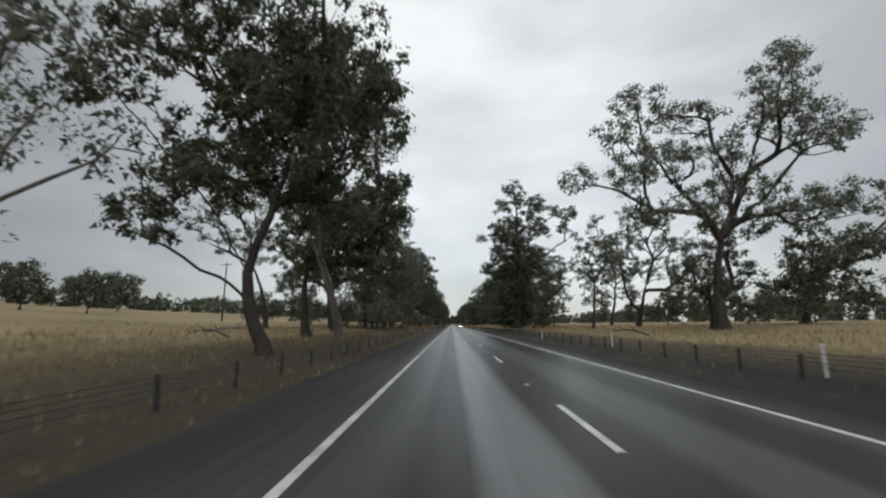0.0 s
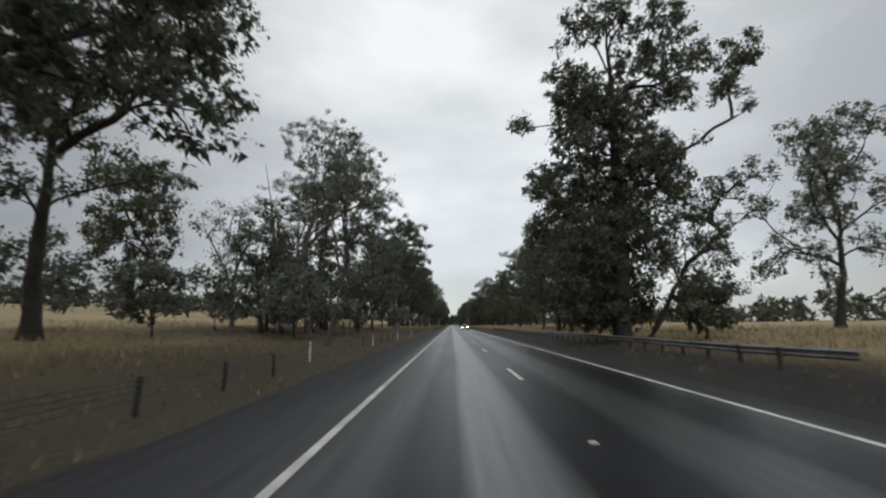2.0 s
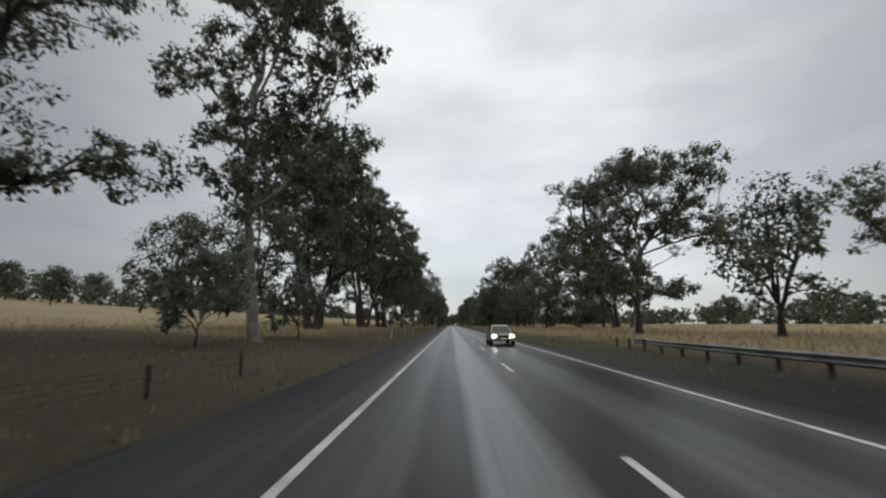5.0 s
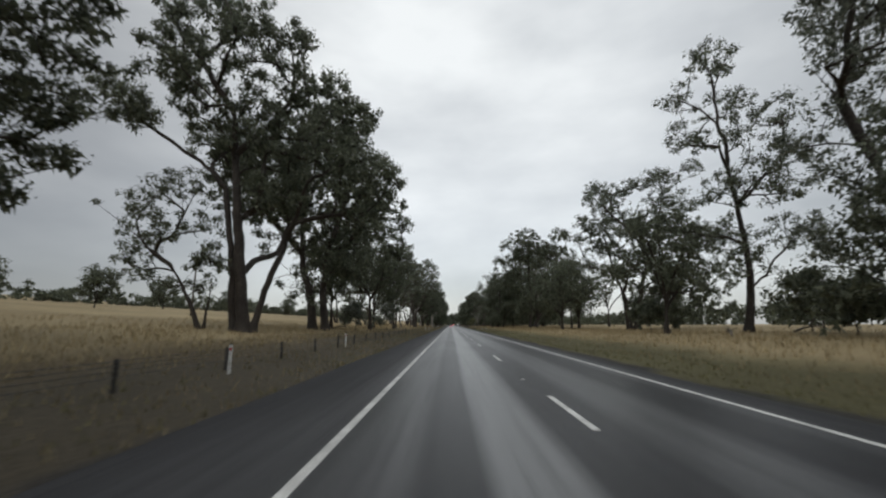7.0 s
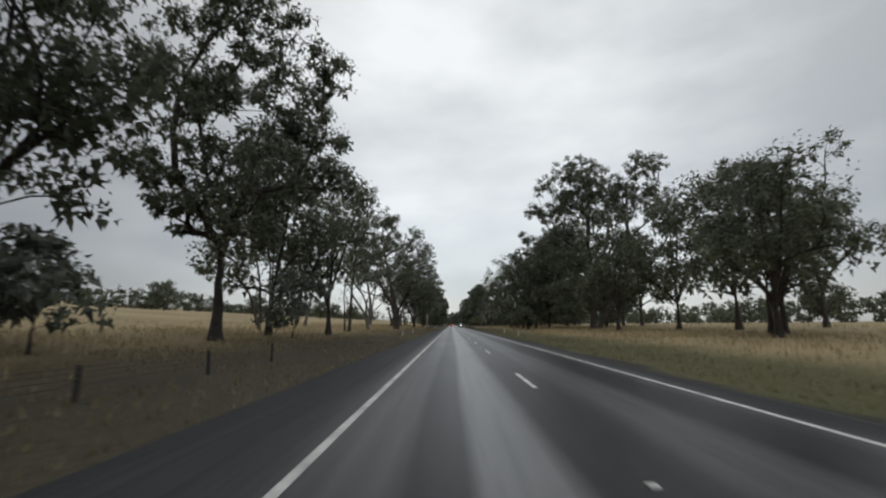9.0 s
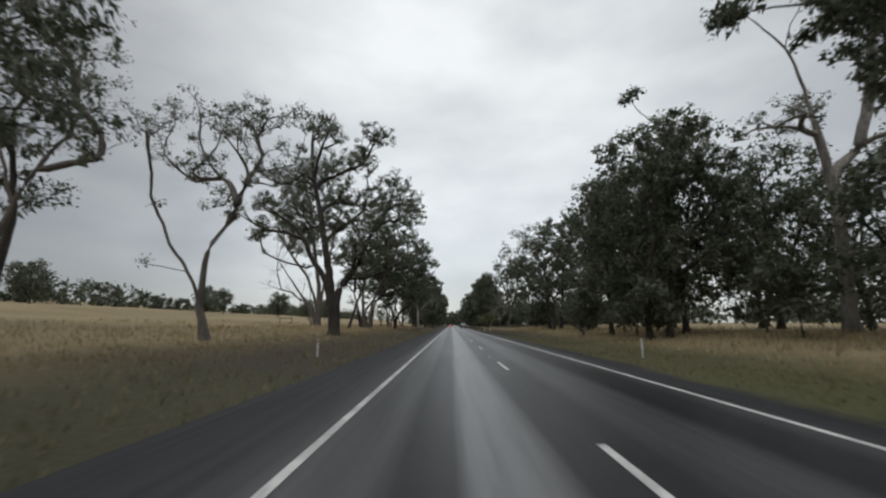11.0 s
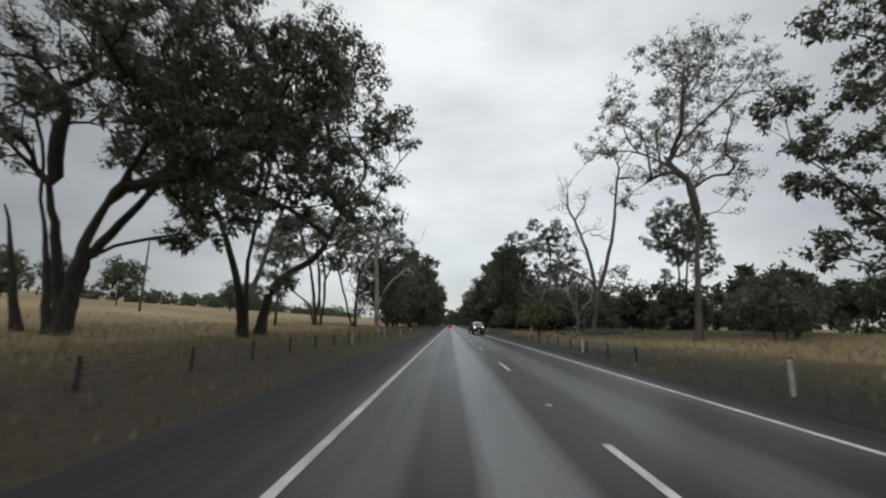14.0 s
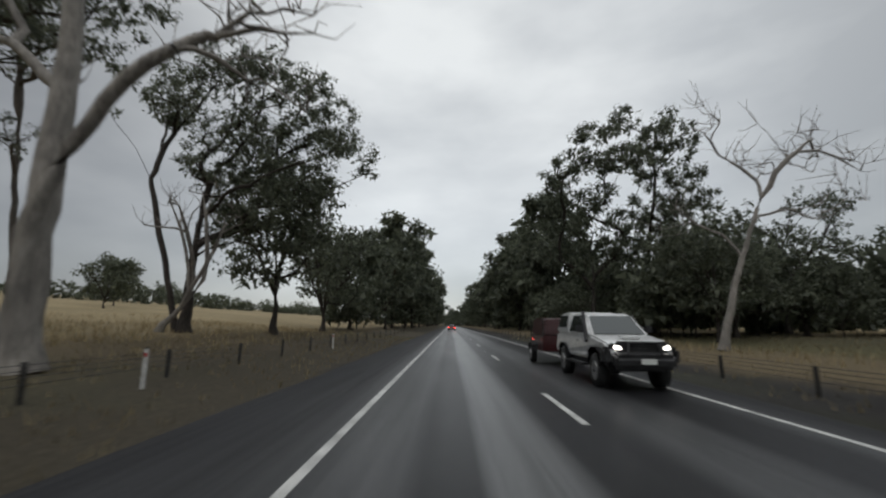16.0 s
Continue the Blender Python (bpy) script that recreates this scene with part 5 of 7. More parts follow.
gum(13.65, 86.6, "dense", 0.8, stems=[[(-0.5, 0.0), (0.1, 6.8), (0.4, 13.8), (0.6, 24.0)]], limbs=[(7.3, 16.1), (11.9, 19.1), (12.9, 19.8), (0.0, 29.6)],
    crown=[(-0.6, 28.5, 1.7), (1.2, 26.2, 2.0), (4.0, 25.0, 2.0), (-2.8, 24.7, 1.7), (5.6, 26.1, 1.2), (-0.5, 22.5, 2.4), (2.7, 21.3, 2.9), (5.5, 20.2, 1.7), (-4.0, 19.9, 1.9), (-6.5, 19.5, 1.0), (-1.8, 17.8, 2.8), (1.3, 16.3, 2.8), (4.5, 15.7, 2.1), (-3.9, 14.9, 1.9), (-5.9, 12.0, 1.6), (-1.7, 12.9, 2.8), (1.9, 12.3, 2.8), (5.1, 12.3, 1.8), (-2.5, 8.6, 2.7), (1.0, 7.7, 2.7), (-5.6, 8.7, 1.6), (-1.9, 4.6, 2.2), (1.1, 4.1, 2.0), (11.0, 23.3, 1.7), (8.8, 24.4, 1.5), (12.5, 23.8, 0.7), (10.2, 20.6, 1.4), (-3.6, 11.5, 2.3), (-3.5, 5.9, 2.2), (-1.6, 2.2, 2.0), (0.1, 1.7, 1.5), (-4.4, 3.3, 2.0), (3.0, 13.8, 2.3), (-3.2, 2.0, 1.7), (-0.8, 7.2, 2.7), (-0.3, 10.5, 2.7), (-0.1, 19.3, 2.4)], fill=1.55, label="towering dark-green eucalyptus with foliage almost to the ground")
gum(16.5, 89.5, "mid", 0.32, stems=[[(0.3, 0.0), (1.8, 2.7), (3.5, 5.5)]], limbs=[(10.0, 10.9), (7.3, 9.4)],
    crown=[(4.7, 7.5, 1.9), (2.6, 5.6, 1.7), (5.4, 5.0, 1.9), (6.6, 3.6, 1.2), (5.0, 10.5, 1.5), (8.2, 12.5, 2.0), (10.9, 14.0, 1.7), (7.0, 11.0, 1.5), (2.7, 2.2, 1.2)])
gum(35.2, 91, "mid", 0.42, stems=[[(-1.5, 0.0), (-0.4, 5.0), (0.3, 10.1)]], limbs=[(-3.7, 7.0)],
    crown=[(2.3, 18.8, 2.1), (-1.0, 17.7, 2.1), (4.7, 18.7, 1.8), (-3.6, 14.4, 1.8), (-0.5, 14.4, 2.3), (3.2, 14.9, 2.3), (-4.6, 11.2, 1.5), (-2.7, 10.1, 2.0), (0.9, 10.6, 2.3), (4.1, 11.6, 2.0), (-5.4, 5.5, 1.5), (-2.8, 6.5, 1.8), (2.2, 7.0, 2.0), (-6.1, 7.6, 0.8), (-3.7, 4.0, 1.0), (0.2, 12.2, 2.1), (0.9, 18.2, 1.6)], leaf=LEAF_GREY, fill=1.3)
gum(18.3, 111.5, "mid", 0.5, stems=[[(0.2, 0.0), (0.4, 4.6), (1.2, 10.0), (2.3, 13.6)], [(-2.1, 0.0), (-1.0, 4.6), (-1.0, 9.5)]], limbs=[(5.0, 14.7), (8.3, 9.9), (-1.0, 20.8)],
    crown=[(-4.7, 20.9, 1.8), (-0.5, 21.4, 1.8), (3.4, 23.6, 1.8), (-6.3, 19.2, 1.3), (2.4, 19.1, 2.6), (-3.5, 15.9, 2.3), (-0.2, 13.7, 2.5), (5.0, 14.7, 2.5), (-5.7, 13.2, 1.8), (7.9, 17.9, 1.8), (8.3, 13.0, 2.0), (-3.0, 9.6, 2.5), (0.8, 8.5, 2.2), (-7.0, 9.6, 2.0), (4.8, 9.5, 1.7), (8.3, 9.4, 1.7), (9.8, 6.4, 1.5), (-5.2, 6.1, 2.4), (5.8, 5.5, 1.5), (-2.0, 4.6, 1.9)])
gum(17.3, 131.5, "dense", 0.3, stems=[[(-0.5, 0.0), (-0.4, 3.3), (0.6, 6.3)], [(3.2, 0.0), (3.9, 4.7), (3.9, 9.8)], [(4.6, 0.0), (5.9, 2.7), (7.8, 4.7)]],
    crown=[(-2.3, 14.2, 1.8), (-0.1, 15.8, 2.1), (4.1, 20.8, 1.6), (6.1, 20.2, 1.9), (3.1, 16.8, 2.4), (6.7, 16.2, 2.6), (-3.4, 12.6, 1.3), (-1.1, 10.4, 2.6), (2.6, 11.4, 2.8), (6.6, 11.4, 2.8), (10.5, 13.4, 2.6), (12.3, 11.8, 2.0), (-1.4, 6.3, 2.3), (2.6, 6.2, 2.5), (6.7, 7.2, 2.5), (10.8, 8.2, 2.0), (3.7, 2.7, 2.0), (13.5, 9.7, 1.8)])
gum(25.3, 124.2, "mid", 0.35, stems=[[(-0.1, 0.0), (-0.1, 2.6), (-1.4, 4.6)]], limbs=[(-2.7, 6.2)],
    crown=[(-0.7, 6.6, 1.4), (1.5, 7.8, 1.6), (2.7, 9.9, 1.4), (-2.5, 5.0, 1.2), (0.7, 5.4, 1.4)])
gum(27, 146, "dense", 0.42, stems=[[(-3.6, 0.0), (-3.0, 4.9), (-2.3, 8.5)], [(-1.1, 0.0), (-0.9, 6.2), (-1.1, 10.7)], [(-0.1, 0.0), (1.5, 4.9)]],
    crown=[(-3.9, 20.6, 1.9), (-6.8, 19.1, 1.2), (-1.2, 19.5, 2.1), (-5.7, 17.1, 1.9), (-3.1, 16.0, 2.3), (-8.5, 16.1, 0.9), (0.2, 16.5, 2.1), (-5.3, 12.7, 2.0), (-2.2, 12.2, 2.0), (-7.9, 9.4, 1.6), (-4.8, 8.9, 1.8), (-1.4, 8.5, 2.0), (1.1, 10.7, 2.0), (-6.6, 13.2, 1.4), (-3.9, 5.8, 1.8), (-10.0, 15.7, 0.6)])
gum(31.5, 147, "dense", 0.48, stems=[[(-0.3, 0.0), (-0.1, 5.2), (-0.2, 8.5)]],
    crown=[(-0.5, 20.9, 2.2), (2.9, 21.4, 2.2), (5.9, 21.8, 1.9), (0.2, 16.7, 2.4), (4.1, 17.2, 2.4), (1.4, 12.7, 2.3), (4.1, 12.2, 1.9), (-1.5, 8.5, 1.8), (2.0, 8.0, 2.0), (2.8, 5.2, 1.6)])
gum(30, 163.5, "mid", 0.2, stems=[[(-1.2, 0.0), (-0.6, 4.9)]],
    crown=[(-1.9, 9.7, 1.7), (0.8, 10.3, 1.7), (-3.5, 7.6, 1.3), (-0.1, 7.6, 1.7), (2.7, 8.9, 1.3), (-2.9, 6.3, 1.2)])
gum(22, 183, "dense", 0.45, stems=[[(-1.2, 0.0), (-0.8, 6.0)]],
    crown=[(1.4, 18.3, 3.3), (-2.5, 17.4, 2.4), (6.0, 17.3, 2.8), (-6.4, 15.5, 1.9), (7.7, 15.3, 1.9), (2.9, 12.5, 3.3), (-1.9, 11.6, 3.3), (-7.5, 10.7, 2.8), (5.5, 10.6, 2.3), (-9.5, 7.9, 1.9), (-5.0, 6.0, 3.2), (0.5, 5.1, 2.8), (4.2, 5.0, 1.8)], fill=1.5)
gum(31.3, 213, "dense", 0.4, stems=[[(-1.9, 0.0), (-2.2, 3.7), (-3.5, 5.9)]], limbs=[(-6.6, 8.1)],
    crown=[(-3.7, 8.7, 2.2), (-0.7, 10.4, 1.7), (-5.6, 11.6, 2.3), (-1.7, 7.0, 1.7), (-5.6, 7.0, 1.9), (1.3, 9.2, 1.7), (5.5, 7.5, 1.9), (3.9, 4.7, 1.9), (-7.6, 3.7, 1.6), (-4.4, 3.1, 1.6)], fill=1.5)
gum(34.2, 214, "open", 0.45, stems=[[(-1.1, 0.0), (0.6, 7.7), (1.5, 11.8), (1.4, 16.6), (-1.1, 24.3)]], limbs=[(4.7, 19.8), (7.4, 25.6), (9.0, 14.1), (5.5, 32.4)],
    crown=[(-2.7, 27.4, 2.0, -9.0), (-0.6, 27.9, 1.2, -9.0), (-5.1, 25.9, 1.7, -8.8), (-8.7, 24.4, 2.0, -7.9), (-6.3, 22.7, 2.1, -7.0), (-2.7, 24.3, 2.0, -7.9), (1.1, 24.7, 2.0, -8.1), (3.1, 24.6, 1.3, -8.1), (-9.2, 22.3, 1.5, -6.8), (-0.3, 21.4, 2.1, -6.3), (3.1, 21.7, 1.8, -6.5), (5.5, 17.2, 1.6, -4.3), (-3.7, 20.5, 1.6, -5.9), (3.1, 18.2, 1.6, -4.7), (-4.9, 19.2, 1.1, -5.2), (6.5, 13.4, 1.4, -2.5)], fill=1.15)
gum(30.6, 234, "mid", 0.5, stems=[[(-1.1, 0.0), (-0.3, 5.0), (-0.5, 9.7), (-1.2, 16.4)]], limbs=[(-2.7, 18.9), (3.3, 6.1), (-1.6, 28.1)],
    crown=[(-3.4, 28.9, 2.2), (-0.3, 29.5, 2.2), (-5.0, 25.5, 1.9), (-3.6, 21.5, 2.1), (1.0, 24.7, 2.5), (3.7, 22.1, 2.4), (-4.4, 19.6, 1.5), (-0.7, 20.2, 1.8), (2.4, 17.0, 2.4), (-3.8, 13.9, 2.4), (-0.8, 14.5, 2.4), (-6.5, 10.9, 2.0), (3.8, 13.9, 2.1), (-3.7, 9.7, 2.3), (-0.3, 9.7, 2.3), (3.2, 9.6, 2.3), (-2.3, 6.7, 1.7)])
gum(36, 222, "mid", 0.5, stems=[[(-2.4, 0.0), (-2.8, 5.7), (-3.3, 12.2)]], limbs=[(-5.1, 21.7), (-7.4, 2.8)],
    crown=[(-3.9, 23.7, 2.7), (-6.6, 23.7, 2.3), (-2.2, 20.7, 2.2), (-8.2, 25.3, 1.6), (-6.7, 20.2, 2.0), (-4.2, 16.8, 2.2), (-6.6, 15.4, 1.7), (-3.6, 12.7, 2.1), (-8.5, 11.3, 1.7), (-6.2, 9.6, 1.9), (-5.1, 6.5, 1.5), (-9.1, 7.0, 1.5), (-11.1, 4.9, 1.0), (-2.6, 26.3, 2.8), (-14.9, 27.4, 1.7, -4.0), (-12.0, 26.1, 1.7, -4.0), (-9.6, 26.7, 2.3, -4.0), (-5.9, 27.9, 2.5, -4.0), (-3.7, 31.2, 2.5, -4.0), (0.0, 32.5, 2.5, -4.0), (0.0, 27.9, 2.5, -4.0), (3.9, 30.5, 2.7, -4.0), (-1.6, 25.3, 1.7, -4.0), (8.1, 31.1, 2.7, -4.0)], leaf=LEAF_GREY, fill=1.2)
gum(30.2, 259.6, "mid", 0.58, stems=[[(-2.0, 0.0), (-2.4, 5.6), (-3.8, 9.7), (-4.4, 13.5)], [(-0.8, 0.0), (0.3, 7.1), (1.6, 12.4)], [(-1.4, 0.0), (-2.4, 7.1)]],
    crown=[(-5.3, 23.8, 1.6), (-2.8, 22.5, 2.2), (0.0, 23.1, 1.6), (-7.2, 21.4, 1.1), (-5.2, 19.7, 2.1), (-1.7, 18.5, 2.4), (-8.8, 16.3, 1.6), (-5.7, 15.7, 2.4), (2.7, 23.7, 1.9), (6.1, 24.8, 1.9), (8.4, 25.4, 1.4), (4.4, 20.7, 2.4), (7.4, 19.5, 1.9), (1.8, 17.3, 2.1), (4.7, 15.6, 2.4), (-9.5, 14.1, 1.1), (-4.0, 12.9, 2.1), (-0.4, 12.9, 2.1), (3.0, 11.3, 2.1), (-8.4, 10.3, 1.8), (-5.0, 8.7, 1.8), (-5.9, 13.5, 1.6), (-2.1, 15.7, 2.4), (-0.7, 10.2, 2.3), (-3.0, 8.2, 2.0), (1.5, 8.1, 2.0)], fill=1.7, label="many-stemmed eucalyptus with layered crown in dry grass")
gum(36, 262, "dense", 0.4, stems=[[(0.7, 0.0), (1.5, 5.6), (3.3, 9.9)]], limbs=[(5.1, 13.9)],
    crown=[(4.8, 15.6, 2.2), (6.1, 13.9, 2.2), (1.7, 10.0, 1.6), (4.4, 9.9, 2.2), (-0.4, 6.7, 1.6), (1.6, 6.1, 1.9), (4.2, 6.1, 2.1), (-2.7, 5.6, 1.6), (-5.0, 4.5, 1.3), (0.1, 3.5, 1.6), (-1.6, 6.1, 2.4), (-2.9, 2.9, 2.1), (-0.5, 1.6, 2.1), (3.3, 2.4, 1.8), (6.0, 8.8, 3.2), (5.3, 3.4, 2.6)], fill=1.5)
gum(27, 281, "mid", 0.28, stems=[[(-1.8, 0.0), (-1.8, 4.4)]],
    crown=[(-1.9, 12.4, 2.4), (-4.4, 11.6, 2.0), (0.3, 10.7, 2.0), (-3.0, 8.4, 2.4), (0.0, 6.8, 2.0), (-5.4, 8.4, 2.0), (-1.7, 5.2, 2.0)])
gum(38, 288, "mid", 0.3, stems=[[(-2.5, 0.0), (-2.4, 4.2)]],
    crown=[(-0.6, 17.7, 1.6), (-3.8, 12.2, 2.2), (0.6, 12.2, 2.2), (-2.4, 8.6, 2.6), (1.9, 8.6, 2.2), (-3.6, 6.0, 1.8)])
gum(24.7, 318, "dense", 0.6, stems=[[(-1.3, 0.0), (-0.8, 5.1), (-0.6, 9.8), (-1.1, 13.8)], [(-0.4, 0.0), (2.4, 5.0), (4.9, 9.3), (2.8, 14.3)]], limbs=[(6.7, 8.8), (10.9, 9.4)],
    crown=[(-0.9, 27.4, 2.6), (-4.6, 25.7, 2.6), (-7.3, 24.1, 2.0), (1.2, 23.9, 3.0), (-4.0, 21.8, 2.5), (-9.8, 19.2, 1.7), (-7.3, 18.6, 2.2), (-1.4, 19.0, 3.0), (1.9, 17.9, 2.5), (-11.0, 15.5, 1.2), (-5.7, 15.4, 2.4), (-2.4, 14.4, 2.4), (9.3, 21.5, 2.5), (6.1, 20.0, 2.2), (10.3, 18.8, 2.0), (7.3, 15.2, 2.2), (11.1, 15.7, 1.7), (9.6, 12.1, 1.9), (3.7, 13.7, 1.9), (-0.4, 11.3, 2.1), (-4.2, 11.4, 1.7), (7.6, 26.6, 2.6), (10.8, 27.6, 1.8), (6.1, 23.2, 2.0), (-7.8, 13.5, 2.3, 0.0), (-5.8, 10.1, 1.9, 0.0), (-2.2, 10.4, 1.9, 0.0), (-7.0, 6.4, 1.4, 0.0), (-3.5, 6.4, 1.7, 0.0), (0.3, 13.8, 2.3, 0.0), (-2.5, 23.1, 3.2, 0.0), (1.6, 22.5, 3.2, 0.0), (6.4, 22.8, 2.6, 0.0), (-1.9, 4.4, 1.4, 0.0), (-5.0, 20.3, 2.3, 0.0)], fill=1.25, label="massive dark eucalyptus with trunk forked near the ground")
gum(29.8, 334, "open", 0.6, stems=[[(-1.0, 0.0), (-0.7, 5.7), (-0.7, 10.9), (-1.7, 17.9), (-2.5, 21.9), (-4.8, 24.5)]], limbs=[(-7.8, 26.3), (-1.4, 25.9), (1.5, 13.6), (3.1, 20.3)],
    crown=[(-0.3, 18.4, 1.6), (2.2, 20.3, 1.6), (4.6, 23.7, 2.1), (2.1, 25.3, 1.8), (-5.6, 15.6, 1.3), (-3.8, 15.6, 1.5), (3.8, 14.5, 1.7)], bark=BARK_PALE, label="pale-barked eucalyptus with a high twisting trunk")
gum(18.6, 338, "dense", 0.35, stems=[[(-0.7, 0.0), (0.0, 4.5), (0.6, 8.3)], [(-2.3, 0.0), (-2.3, 5.4)]],
    crown=[(1.4, 18.5, 2.0), (3.4, 18.5, 1.8), (-0.8, 16.4, 2.0), (-3.4, 14.9, 2.0), (2.0, 14.8, 2.7), (-2.1, 12.3, 2.4), (4.2, 13.2, 2.4), (-5.6, 11.8, 1.5), (-4.3, 9.3, 2.4), (0.5, 10.3, 2.9), (4.8, 9.7, 2.4), (-1.7, 6.4, 2.8), (2.5, 6.4, 2.8), (-5.8, 7.9, 1.9), (6.6, 12.7, 1.9), (6.4, 7.8, 2.4), (-3.0, 19.7, 1.0)], fill=0.95)
gum(38, 384, "mid", 0.5, stems=[[(-1.4, 0.0), (-0.9, 6.7), (-2.0, 13.2)]], limbs=[(-7.4, 10.6)],
    crown=[(-1.3, 29.5, 2.7), (-4.8, 28.1, 2.7), (-7.9, 24.4, 2.7), (1.3, 28.8, 2.7), (4.0, 28.8, 2.1), (-3.4, 22.9, 3.4), (1.1, 22.2, 3.3), (-9.0, 20.1, 2.7), (-5.3, 18.0, 3.0), (-0.9, 16.6, 3.3), (3.3, 18.7, 3.3), (-10.1, 23.0, 1.7), (1.0, 11.9, 3.2), (-2.9, 11.2, 2.6), (3.3, 9.9, 2.6), (-7.0, 13.9, 2.0)], fill=1.3)
gum(35, 372, "dense", 0.5, stems=[[(-1.3, 0.0), (-0.7, 5.3)]],
    crown=[(1.6, 25.2, 2.6), (-0.5, 21.3, 2.0), (4.0, 27.5, 2.6), (1.5, 18.5, 3.0), (-1.0, 14.8, 2.5), (2.1, 13.3, 2.5), (-1.4, 9.2, 2.4), (1.0, 6.8, 2.4), (-3.0, 5.3, 1.9), (-0.6, 3.0, 2.3), (5.7, 31.1, 2.7), (-12.3, 15.3, 1.8, 0.0), (-9.6, 17.9, 2.0, 0.0), (-6.9, 20.0, 2.2, 0.0), (-12.0, 11.6, 1.7, 0.0), (-9.1, 13.2, 2.1, 0.0), (-6.1, 15.3, 2.1, 0.0), (-11.2, 8.9, 1.6, 0.0), (-7.7, 10.0, 2.1, 0.0), (-7.2, 6.6, 1.7, 0.0), (-13.3, 13.2, 1.1, 0.0)], fill=1.25)
gum(19, 378, "dense", 0.33, stems=[[(-0.8, 0.0), (-0.7, 5.3)]],
    crown=[(-0.7, 16.4, 1.7), (-3.7, 15.1, 1.4), (1.5, 15.1, 1.7), (2.4, 12.2, 2.0), (-1.0, 12.2, 2.3), (-4.5, 11.0, 2.3), (-7.4, 9.8, 1.7), (2.6, 8.1, 2.2), (-1.4, 7.0, 2.5), (-4.7, 7.0, 2.2), (1.7, 17.6, 1.2)])
gum(22.5, 387, "dense", 0.45, stems=[[(-0.9, 0.0), (-0.3, 5.6), (0.0, 10.2)], [(-3.0, 0.0), (-3.2, 5.5)]],
    crown=[(-5.6, 16.1, 1.4), (-3.5, 18.7, 1.7), (-0.9, 20.8, 1.7), (1.6, 20.8, 1.7), (-2.2, 16.6, 2.2), (1.2, 17.2, 2.2), (3.3, 19.2, 1.5), (-8.7, 12.1, 1.9), (-6.4, 10.7, 2.3), (-3.1, 12.1, 2.3), (-0.2, 13.1, 2.4), (3.1, 13.6, 1.9), (-9.7, 10.2, 1.2), (-6.2, 7.8, 2.3), (-2.1, 8.3, 2.3), (1.2, 9.3, 1.8), (-4.2, 5.1, 1.8), (-0.5, 5.6, 1.8), (-7.7, 6.4, 1.4)])
gum(29.9, 391.5, "mid", 0.32, stems=[[(-1.0, 0.0), (-1.4, 6.4), (0.2, 11.2)], [(0.0, 0.0), (0.3, 5.9)]],
    crown=[(1.8, 23.7, 2.2), (4.6, 24.3, 2.5), (6.5, 26.2, 2.2), (4.2, 29.9, 2.3), (0.7, 19.6, 2.2), (4.6, 20.8, 1.9), (1.8, 15.6, 1.9), (3.9, 11.8, 1.8), (1.6, 10.1, 2.1), (-0.6, 9.1, 1.6), (2.8, 8.0, 1.3), (6.8, 21.4, 1.9)], leaf=LEAF_GREY, fill=0.85)
gum(22.3, 424, "open", 0.42, stems=[[(-0.8, 0.0), (0.0, 7.6), (0.5, 10.9)]], limbs=[(-0.3, 14.8), (-3.3, 17.3), (1.6, 15.2), (4.3, 18.5), (-5.2, 13.6), (4.7, 11.7), (-1.1, 20.2), (2.4, 21.1)],
    crown=[(-5.2, 21.1, 2.3), (-1.3, 22.0, 2.7), (2.9, 21.5, 2.7), (-7.8, 18.1, 1.7), (-8.7, 15.6, 0.9), (-4.8, 17.7, 1.9), (-1.4, 18.1, 2.3), (2.4, 18.1, 2.3), (5.8, 18.5, 1.9), (5.9, 14.5, 1.3), (-4.0, 14.8, 1.5), (-5.3, 12.8, 0.7), (0.2, 15.2, 1.5), (3.8, 14.9, 1.5), (-1.3, 25.1, 2.4), (2.6, 25.1, 2.4), (-2.6, 26.4, 2.1, 0.0), (0.8, 28.0, 2.1, 0.0), (4.7, 28.3, 2.3, 0.0), (7.2, 26.5, 1.7, 0.0), (-6.0, 22.9, 1.7, 0.0), (-7.5, 20.0, 1.4, 0.0), (8.3, 22.9, 1.5, 0.0), (1.1, 24.6, 2.2, 0.0), (5.3, 24.1, 1.9, 0.0)], label="tall umbrella-crowned eucalyptus on a straight slender trunk")
gum(40, 421, "dense", 0.5, stems=[[(-0.8, 0.0), (-0.7, 5.7), (1.5, 12.3)]], limbs=[(-7.7, 17.0)],
    crown=[(-2.1, 31.6, 2.8), (-4.5, 28.6, 2.1), (2.8, 37.1, 3.6), (7.0, 37.1, 4.3), (12.1, 38.7, 4.3), (2.8, 27.1, 4.1), (8.7, 30.2, 4.2), (11.2, 24.2, 3.4), (4.6, 20.6, 4.0), (9.2, 16.4, 3.3), (-8.7, 20.5, 2.4), (-6.1, 19.8, 2.4), (-9.9, 15.6, 2.0), (-6.1, 13.5, 2.6), (-1.2, 17.0, 3.3), (-0.7, 10.2, 3.3), (-5.0, 6.9, 2.3), (3.7, 9.6, 3.2), (7.8, 7.7, 2.9), (0.4, 4.4, 2.5)])
gum(40, 460, "dense", 0.3, stems=[[(-1.2, 0.0), (-0.3, 9.7), (-0.7, 13.9)]],
    crown=[(-0.5, 20.0, 2.1), (-4.0, 18.2, 1.7), (3.6, 18.3, 2.1), (-0.1, 15.6, 2.5), (4.9, 15.7, 1.7), (-2.7, 14.7, 1.7), (1.2, 12.2, 1.7), (-1.5, 9.7, 1.2)])
